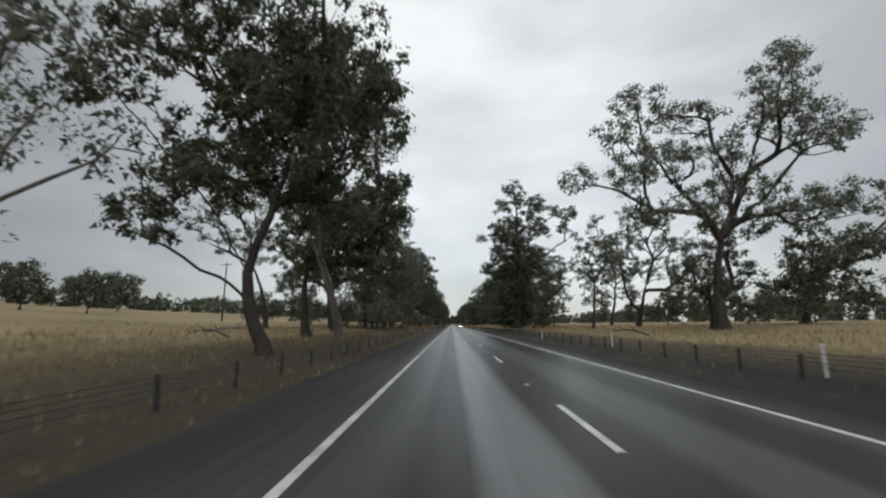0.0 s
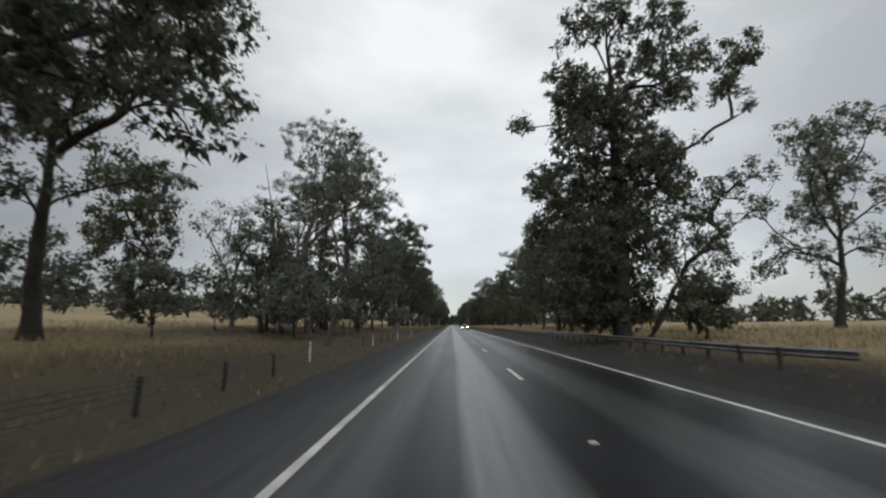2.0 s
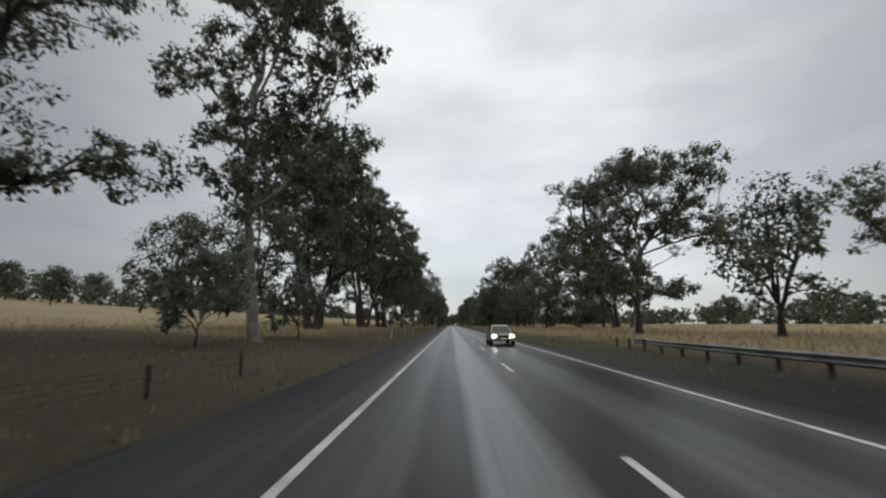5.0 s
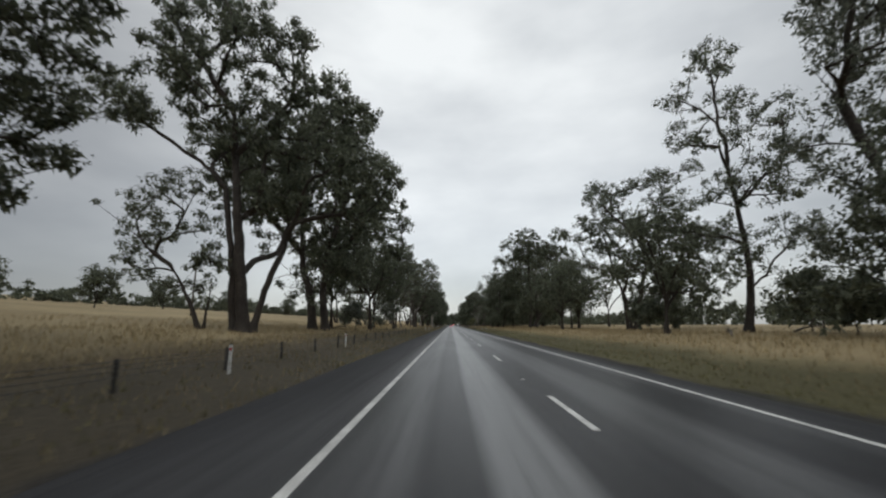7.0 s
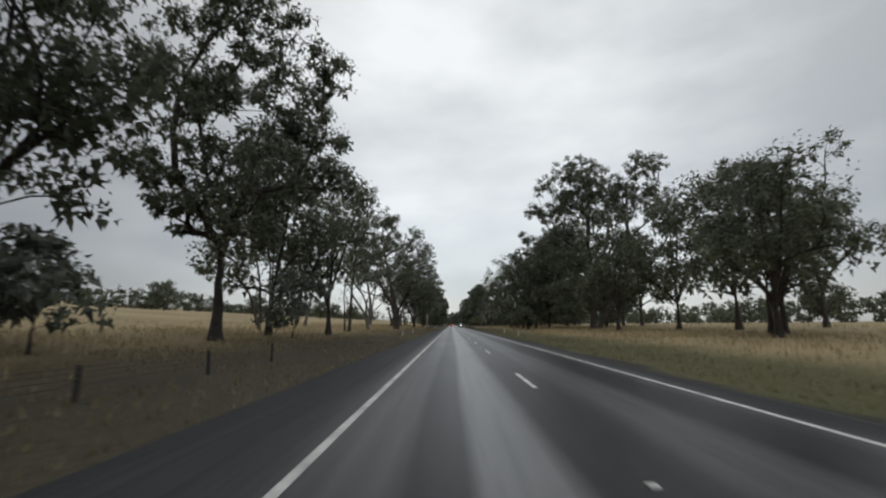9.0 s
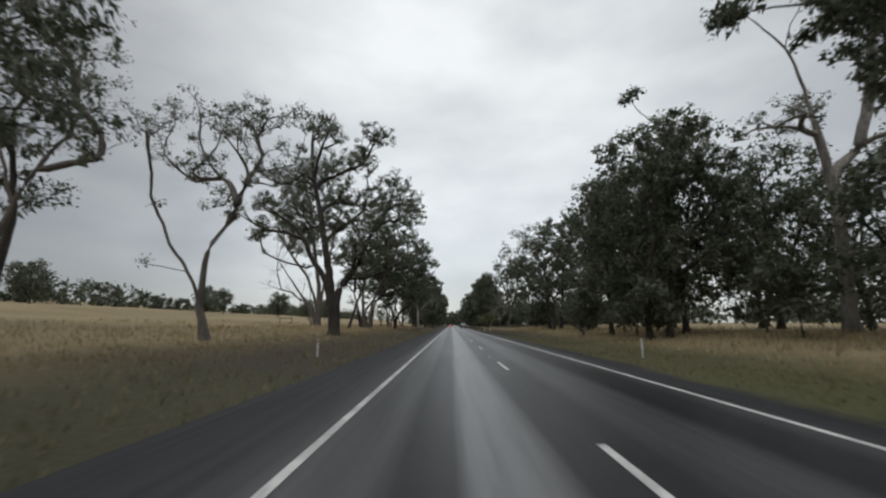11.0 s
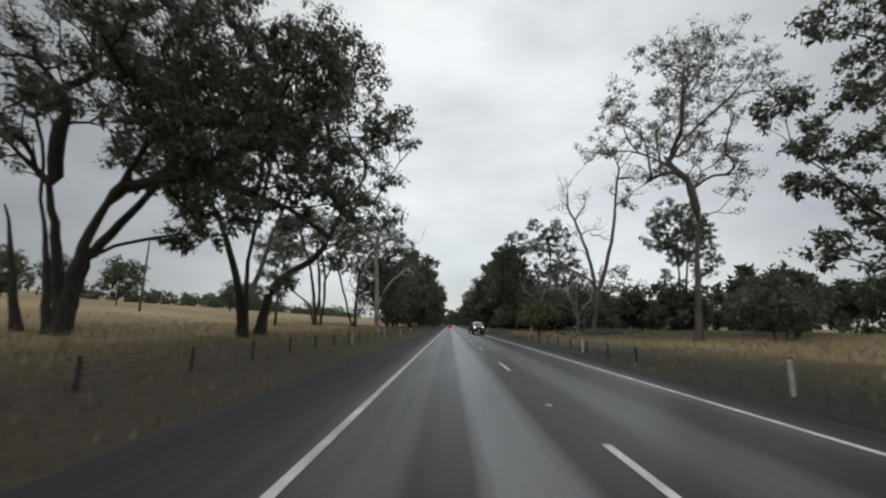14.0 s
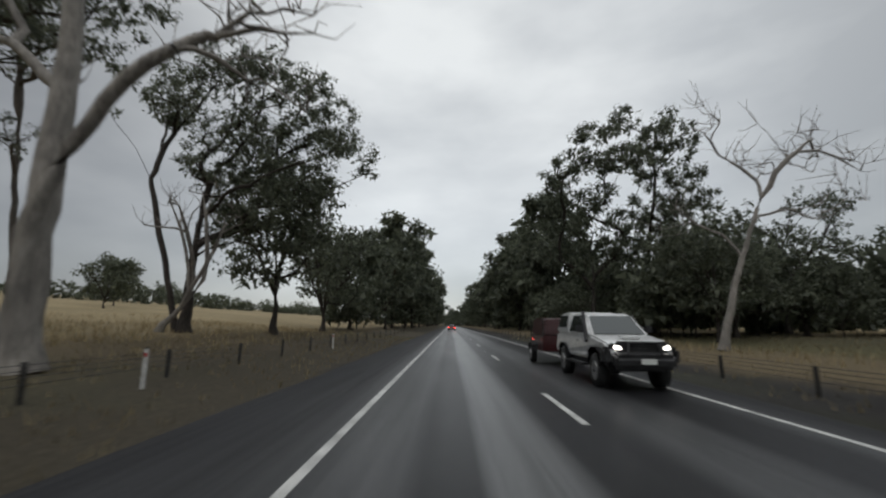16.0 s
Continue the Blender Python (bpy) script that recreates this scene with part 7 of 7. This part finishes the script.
def guard_rail(x, y0, y1):
    """A steel W-beam on posts, with a flared end."""
    g = new("guard_rail")
    zb = float(height(x, y0))
    g.location = (x, 0, zb)
    tagged(g, "grey galvanised steel guard rail on short posts", "guard rail")
    prof = [(0.0, 0.72), (-0.02, 0.715), (-0.075, 0.665), (-0.075, 0.635), (-0.015, 0.585), (-0.015, 0.535), (-0.075, 0.485), (-0.075, 0.455), (-0.02, 0.405), (0.0, 0.40)]
    back = [(px + 0.012, pz) for px, pz in reversed(prof)]
    ring = prof + back
    n_seg = int((y1 - y0) / 4.0)
    for k in range(n_seg):
        bm = bmesh.new()
        rows_ = []
        for y in (y0 + 4 * k, y0 + 4 * k + 4.06):
            flare = 0.9 * max(0.0, (y0 + 6 - y) / 6) ** 2 + 0.9 * max(0.0, (y - y1 + 6) / 6) ** 2
            rows_.append([bm.verts.new((px + flare - 0.002 * (k % 2), y, pz)) for px, pz in ring])
        for i in range(len(ring)):
            j = (i + 1) % len(ring)
            bm.faces.new((rows_[0][i], rows_[0][j], rows_[1][j], rows_[1][i]))
        bm.faces.new(rows_[0])
        bm.faces.new(list(reversed(rows_[1])))
        bmesh.ops.recalc_face_normals(bm, faces=bm.faces[:])
        part("beam", bm, ZINC, g)
    first_ = part("post", box((0.11, 0.15, 0.85), (0.085, 0, 0.27), 0.01), POST_WOOD, g, "weathered dark post")
    first_.location = (0, y0 + 2, 0)
    for k in range(1, int((y1 - y0) / 2)):
        o = first_.copy()
        scene.collection.objects.link(o)
        o.location = (0, y0 + 2 + 2 * k, 0)
    return g


guard_rail(11.0, 66.0, 164.0)


def power_pole(x, y, h):
    p = new("power_pole")
    p.location = (x, y, float(height(x, y)) - 0.1)
    tagged(p, "tall grey timber power pole standing in the paddock", "power pole", "power poles across the paddock")
    part("pole", rod((0, 0, 0), (0.15, 0, h), 0.19, 0.12, 10), BARK_GREY, p, smooth=True)
    part("crossarm", box((2.4, 0.12, 0.12), (0.15, -0.12, h - 0.45), 0.01), POST_WOOD, p)
    for dx in (-1.0, 0.0, 1.0):
        part("insulator", rod((0.15 + dx, -0.12, h - 0.40), (0.15 + dx, -0.12, h - 0.18), 0.05, 0.035, 8), POST_WHITE, p)
    return p


power_pole(-48, 89, 12.5)
power_pole(-51, 274, 13.0)
power_pole(-51, 456, 12.5)


def fallen_branch(x, y, length, turn, seed, label="grey fallen branch lying in the dry grass", r=0.10):
    rng = np.random.default_rng(seed)
    f = new("fallen_branch")
    f.location, f.rotation_euler = (x, y, float(height(x, y))), (0, 0, radians(turn))
    tagged(f, label, "fallen branch")
    k = 8
    main = np.stack([np.linspace(0, length, k), rng.normal(0, 0.12, k).cumsum(), 0.12 + 0.55 * np.sin(np.linspace(0, 3.0, k)) * rng.uniform(0.6, 1.2)], 1)
    pts, chains, rad = [main], [list(range(k))], [np.linspace(r, 0.02, k)]
    for q in range(7):
        j = int(rng.integers(2, k - 1))
        d = np.array([rng.uniform(0.2, 0.9), rng.normal(0, 0.7), rng.uniform(0.05, 0.8)]) * length * 0.22
        e = np.stack([main[j], main[j] + 0.5 * d + rng.normal(0, 0.05, 3), main[j] + d])
        v, f_ = tubes(e, [[0, 1, 2]], [np.array([0.045, 0.03, 0.012])], 5)
        child("twig", mesh_of("twig", v, f_, BARK_GREY, True), f)
    v, f_ = tubes(main, chains, rad, 6)
    child("limb", mesh_of("limb", v, f_, BARK_GREY, True), f)
    return f


for k, (x, y, ln, tn) in enumerate(((16.5, 36.0, 3.6, 160), (-22, 38, 4.5, 30), (-17, 33, 3.2, 200), (22.5, 226, 2.4, 70), (29, 228, 4.0, 15), (-19, 260, 3.0, 40),
                                    (18, 96, 3.0, 60), (19.5, 442.5, 6.5, -35), (14.2, 436, 4.0, 20), (22, 441, 6.0, 160), (16, 446, 4.5, 205), (24, 444, 5.0, 30), (17, 441, 5.0, 10), (20.5, 446, 5.0, 190), (15, 351, 3.5, 80), (-31, 205, 3.0, 50), (26, 352, 4.0, 120), (-12, 134, 3.0, 15))):
    fallen_branch(x, y, ln, tn, 300 + k)

# a small timber stile in the paddock beyond the trees
stile = new("timber_rail")
stile.location = (-36, 396, float(height(-36, 396)))
tagged(stile, "low grey timber rail on two posts in the paddock", "timber rail")
part("rail", box((2.8, 0.10, 0.12), (0, 0, 0.9), 0.01), POST_WOOD, stile)
for dx in (-1.3, 1.3):
    part("post", box((0.14, 0.14, 1.1), (dx, 0.02, 0.5), 0.01), POST_WOOD, stile)

# ---- vehicles ----
def paint(name, colour, rough=0.25):
    m, n_, l_, b_ = material(name, colour, rough, 0.0, 0.5)
    b_.inputs["Coat Weight"].default_value = 0.6
    tex, rp = node(n_, "TexNoise", Scale=6.0, Detail=6.0), ramp(n_, (0.35, tuple(0.75 * c for c in colour)), (0.7, colour))
    co_ = node(n_, "TexCoord")
    l_.new(co_.outputs["Object"], tex.inputs["Vector"])
    l_.new(tex.outputs["Fac"], rp.inputs["Fac"])
    l_.new(rp.outputs["Color"], b_.inputs["Base Color"])
    return m


def lamp_material(name, colour, strength):
    m, n_, l_, b_ = material(name, colour, 0.2)
    b_.inputs["Emission Color"].default_value, b_.inputs["Emission Strength"].default_value = (*colour, 1), strength
    return m


CAR_WHITE, CAR_RED, CAR_TAN = paint("car_paint_white", (0.82, 0.83, 0.82)), paint("car_paint_red", (0.36, 0.025, 0.02)), paint("car_paint_bronze", (0.30, 0.23, 0.16))
CAR_MAROON = paint("trailer_paint_maroon", (0.055, 0.009, 0.010), 0.4)
GLASS_DARK = material("tinted_glass", (0.02, 0.024, 0.026), 0.06, 0.0, 0.8)[0]
SCREEN = material("wet_windscreen", (0.075, 0.085, 0.085), 0.12, 0.0, 0.7)[0]
RUBBER = grainy("tyre_rubber", (0.012, 0.012, 0.012), (0.035, 0.034, 0.033), 0.75, 30.0, bump=0.2, coarse=5.0)
PLASTIC = grainy("black_bumper_plastic", (0.018, 0.018, 0.019), (0.045, 0.045, 0.046), 0.5, 20.0, bump=0.1, coarse=5.0)
RIM = grainy("alloy_rim", (0.25, 0.25, 0.25), (0.45, 0.45, 0.45), 0.35, 9.0, bump=0.0, coarse=5.0, metal=0.8)
HEADLIGHT = lamp_material("headlight_lit", (1.0, 0.95, 0.88), 11.0)
TAIL = lamp_material("tail_light_lit", (1.0, 0.05, 0.03), 9.0)
PLATE = material("plate_blank", (0.75, 0.76, 0.72), 0.4)[0]


def profile(points, half, inset=0.0, bevel=0.04, z_in=1e9):
    """A side outline (y, z) drawn across the width; points above z_in lean inwards by inset."""
    bm = bmesh.new()
    sides_ = []
    for s in (-1, 1):
        sides_.append([bm.verts.new((s * (half - (inset if z > z_in else 0)), y, z)) for y, z in points])
    k = len(points)
    bm.faces.new(sides_[0])
    bm.faces.new(list(reversed(sides_[1])))
    for i in range(k):
        j = (i + 1) % k
        bm.faces.new((sides_[0][i], sides_[1][i], sides_[1][j], sides_[0][j]))
    bmesh.ops.recalc_face_normals(bm, faces=bm.faces[:])
    if bevel:
        bmesh.ops.bevel(bm, geom=bm.edges[:], offset=bevel, segments=2, affect="EDGES", clamp_overlap=True)
    return bm


def quad(p):
    """A thin slab through four corners."""
    bm = bmesh.new()
    v = [bm.verts.new(c) for c in p]
    f = bm.faces.new(v)
    bm.normal_update()
    out = bmesh.ops.extrude_face_region(bm, geom=[f])
    nrm = f.normal.copy()
    for e in out["geom"]:
        if isinstance(e, bmesh.types.BMVert):
            e.co += nrm * 0.02
    bmesh.ops.recalc_face_normals(bm, faces=bm.faces[:])
    return bm


def wheel(parent, x, y, r=0.38, w=0.25):
    t = part("wheel", rod((x - w / 2, y, r), (x + w / 2, y, r), r, sides=28), RUBBER, parent, "black tyre on an alloy rim", True)
    s = 1 if x > 0 else -1
    part("rim", rod((x + s * (w / 2 - 0.02), y, r), (x + s * (w / 2 + 0.015), y, r), r * 0.62, r * 0.58, 18), RIM, t)
    part("hub", rod((x + s * (w / 2), y, r), (x + s * (w / 2 + 0.03), y, r), r * 0.16, r * 0.13, 10), PLASTIC, t)
    return t


def ute(x, y):
    """A lifted white dual-cab pickup with a canopy, its front towards -y."""
    u = new("pickup_truck")
    u.location, u.scale = (x, y, 0.012), (0.925, 0.94, 1.0)
    tagged(u, "white dual-cab pickup truck with canopy and lit headlights", "pickup truck")
    shell = profile([(-2.35, 0.66), (-2.52, 0.86), (-2.46, 1.02), (-2.05, 1.15), (-1.15, 1.27), (2.55, 1.30), (2.6, 0.75), (2.4, 0.62)], 0.90, 0.05, 0.06, 1.2)
    for v in shell.verts:
        if v.co.y < -1.9:
            v.co.x *= 1 - 0.16 * min(1.0, (-1.9 - v.co.y) / 0.6)
    part("body", shell, CAR_WHITE, u)
    part("cab", profile([(-1.15, 1.24), (-0.36, 1.78), (-0.05, 1.86), (0.95, 1.86), (1.02, 1.24)], 0.86, 0.16, 0.05, 1.5), CAR_WHITE, u)
    part("canopy", profile([(1.06, 1.26), (1.06, 1.88), (1.3, 1.93), (2.25, 1.88), (2.5, 1.62), (2.55, 1.30)], 0.87, 0.10, 0.05, 1.5), CAR_WHITE, u, "white fibreglass canopy")
    part("windscreen", quad([(-0.73, -1.12, 1.30), (0.73, -1.12, 1.30), (0.62, -0.43, 1.78), (-0.62, -0.43, 1.78)]), SCREEN, u, "grey wet windscreen")
    for s in (-1, 1):
        part("side_window", quad([(s * 0.865, -0.75, 1.34), (s * 0.865, 0.05, 1.34), (s * 0.72, 0.05, 1.80), (s * 0.72, -0.36, 1.80)][::s]), GLASS_DARK, u)
        part("side_window", quad([(s * 0.865, 0.12, 1.34), (s * 0.865, 0.92, 1.34), (s * 0.72, 0.86, 1.80), (s * 0.72, 0.12, 1.80)][::s]), GLASS_DARK, u)
        part("canopy_window", quad([(s * 0.875, 1.25, 1.46), (s * 0.875, 2.25, 1.46), (s * 0.80, 2.15, 1.82), (s * 0.80, 1.25, 1.82)][::s]), GLASS_DARK, u)
        part("mirror", box((0.22, 0.12, 0.20), (s * 1.02, -0.72, 1.42), 0.03), PLASTIC, u)
        part("headlight_housing", box((0.38, 0.16, 0.18), (s * 0.63, -2.42, 0.99), 0.04, (0, s * -10, s * 24)), PLASTIC, u)
        part("headlight", box((0.24, 0.06, 0.10), (s * 0.63, -2.50, 0.99), 0.035, (0, s * -10, s * 24)), HEADLIGHT, u, "bright lit headlight")
        part("front_flare", box((0.24, 0.80, 0.44), (s * 0.81, -2.10, 0.80), 0.09, (0, 0, s * 12)), PLASTIC, u, "black wheel arch flare")
        for yy in (-1.62, 1.55):
            wheel(u, s * 0.80, yy, 0.40, 0.27)
            part("wheel_arch", profile([(yy - 0.56, 0.55), (yy - 0.45, 0.86), (yy - 0.2, 0.98), (yy + 0.2, 0.98), (yy + 0.45, 0.86), (yy + 0.56, 0.55), (yy + 0.46, 0.55), (yy + 0.36, 0.78), (yy + 0.15, 0.88), (yy - 0.15, 0.88), (yy - 0.36, 0.78), (yy - 0.46, 0.55)], 0.955, bevel=0), PLASTIC, u)
        part("side_step", box((0.18, 1.7, 0.06), (s * 0.93, 0.0, 0.50), 0.015), PLASTIC, u)
        part("door_handle", box((0.03, 0.16, 0.035), (s * 0.905, -0.05, 1.10), 0.01), PLASTIC, u)
    part("snorkel", rod((-0.93, -1.0, 1.1), (-0.80, -0.40, 1.90), 0.05, 0.045, 8), PLASTIC, u)
    part("bumper_bar", profile([(-2.72, 0.52), (-2.74, 0.80), (-2.62, 0.90), (-2.40, 0.90), (-2.40, 0.50)], 0.76, 0.0, 0.08), PLASTIC, u, "black front bumper bar")
    for s in (-1, 1):
        part("bar_hoop", rod((s * 0.42, -2.66, 0.85), (s * 0.36, -2.58, 1.12), 0.035, 0.035, 8), PLASTIC, u)
    part("bar_rail", rod((-0.40, -2.58, 1.12), (0.40, -2.58, 1.12), 0.035, 0.035, 8), PLASTIC, u)
    part("grille", box((1.30, 0.10, 0.34), (0, -2.46, 0.98), 0.03), PLASTIC, u)
    for k in range(3):
        part("grille_slat", box((0.80, 0.03, 0.03), (0, -2.52, 0.92 + 0.07 * k), 0.008), DARK_STEEL, u)
    part("bonnet_scoop", box((0.5, 0.42, 0.06), (0, -1.75, 1.235), 0.025, (6, 0, 0)), CAR_WHITE, u)
    part("number_plate", box((0.38, 0.02, 0.12), (0.05, -2.75, 0.70), 0.004), PLATE, u, "blank pale plate")
    part("underbody", box((1.5, 4.4, 0.25), (0, 0, 0.55), 0.05), PLASTIC, u)
    return u


ute(4.50, 455.05)


def trailer(x, y):
    t = new("box_trailer")
    t.location = (x, y, 0.012)
    tagged(t, "dark maroon caged box trailer towed behind the pickup", "trailer")
    part("tub", box((1.70, 2.5, 0.62), (0, 0, 0.80), 0.03), CAR_MAROON, t)
    part("cover", profile([(-1.2, 1.12), (-1.15, 1.72), (-0.6, 1.80), (0.9, 1.80), (1.2, 1.66), (1.2, 1.12)], 0.80, 0.08, 0.05, 1.4), CAR_MAROON, t, "maroon soft cover")
    for s in (-1, 1):
        wheel(t, s * 0.98, 0.1, 0.33, 0.2)
        part("mudguard", profile([(-0.36, 0.5), (-0.30, 0.74), (0.1, 0.84), (0.50, 0.74), (0.56, 0.5), (0.50, 0.5), (0.42, 0.68), (0.1, 0.78), (-0.22, 0.68), (-0.30, 0.5)], 1.10, bevel=0), PLASTIC, t)
        part("marker_lamp", box((0.03, 0.035, 0.035), (s * 1.08, -0.55, 0.95), 0.01), TAIL, t, "small lit red lamp")
        for yy in (-1.2, 1.2):
            part("cage_post", rod((s * 0.82, yy, 1.1), (s * 0.82, yy, 1.78), 0.025, sides=6), DARK_STEEL, t)
    part("drawbar", rod((0, -1.25, 0.55), (0, -2.4, 0.52), 0.06, sides=6), DARK_STEEL, t)
    return t


trailer(4.45, 460.6)


def saloon(x, y, turn, colour, label, front_lit):
    """A small saloon car whose front points to its own -y."""
    c = new("car")
    c.matrix_basis = pose(x, y, 0.012, 0, 0, turn)
    tagged(c, label, "car")
    part("body", profile([(-2.15, 0.35), (-2.22, 0.62), (-2.0, 0.78), (-0.95, 0.92), (1.35, 0.97), (2.15, 0.95), (2.22, 0.5), (2.1, 0.32)], 0.88, 0.05, 0.06, 0.85), colour, c)
    part("roof", profile([(-1.0, 0.90), (-0.30, 1.38), (0.1, 1.45), (0.95, 1.43), (1.65, 0.96)], 0.78, 0.14, 0.06, 1.1), colour, c)
    part("windscreen", quad([(-0.66, -0.96, 0.95), (0.66, -0.96, 0.95), (0.56, -0.36, 1.36), (-0.56, -0.36, 1.36)]), GLASS_DARK, c)
    part("rear_window", quad([(0.66, 1.62, 0.99), (-0.66, 1.62, 0.99), (-0.56, 1.02, 1.40), (0.56, 1.02, 1.40)]), GLASS_DARK, c)
    for s in (-1, 1):
        part("side_window", quad([(s * 0.795, -0.70, 0.98), (s * 0.795, 1.30, 0.98), (s * 0.66, 0.95, 1.38), (s * 0.66, -0.22, 1.38)][::s]), GLASS_DARK, c)
        part("headlight", box((0.36, 0.10, 0.14), (s * 0.64, -2.14, 0.66), 0.03), HEADLIGHT if front_lit else PLATE, c)
        part("tail_light", box((0.34, 0.10, 0.16), (s * 0.66, 2.16, 0.78), 0.03), TAIL, c)
        part("mirror", box((0.16, 0.10, 0.12), (s * 0.92, -0.62, 1.02), 0.02), colour, c)
        for yy in (-1.35, 1.35):
            wheel(c, s * 0.78, yy, 0.32, 0.22)
    part("bumper", box((1.7, 0.12, 0.22), (0, 2.20, 0.46), 0.04), PLASTIC, c)
    part("front_bumper", box((1.66, 0.14, 0.24), (0, -2.20, 0.44), 0.05), colour, c)
    part("grille", box((0.78, 0.06, 0.13), (0, -2.19, 0.66), 0.015), PLASTIC, c, "black grille")
    part("air_intake", box((0.9, 0.05, 0.10), (0, -2.27, 0.40), 0.01), PLASTIC, c)
    part("front_number_plate", box((0.36, 0.02, 0.11), (0, -2.285, 0.50), 0.004), PLATE, c, "blank pale plate")
    for s in (-1, 1):
        part("sill", box((0.05, 2.2, 0.12), (s * 0.875, 0, 0.36), 0.015), PLASTIC, c)
        part("window_pillar", box((0.03, 0.07, 0.42), (s * 0.735, 0.28, 1.18), 0.005, (0, s * -18, 0)), PLASTIC, c)
        for yy in (-0.2, 0.85):
            part("door_handle", box((0.03, 0.15, 0.03), (s * 0.885, yy, 0.84), 0.008), PLASTIC, c)
        for yy in (-1.35, 1.35):
            part("wheel_arch", profile([(yy - 0.42, 0.36), (yy - 0.34, 0.60), (yy - 0.14, 0.71), (yy + 0.14, 0.71), (yy + 0.34, 0.60), (yy + 0.42, 0.36), (yy + 0.36, 0.36), (yy + 0.28, 0.56), (yy + 0.12, 0.65), (yy - 0.12, 0.65), (yy - 0.28, 0.56), (yy - 0.36, 0.36)], 0.895, bevel=0), PLASTIC, c)
    part("number_plate", box((0.36, 0.02, 0.11), (0, 2.25, 0.62), 0.004), PLATE, c, "blank pale plate")
    return c


saloon(3.8, 168.0, 0, CAR_TAN, "bronze saloon car with lit headlights on the highway", True)
saloon(0.35, 546.0, 180, CAR_RED, "red saloon car with lit tail lights ahead on the highway", True)
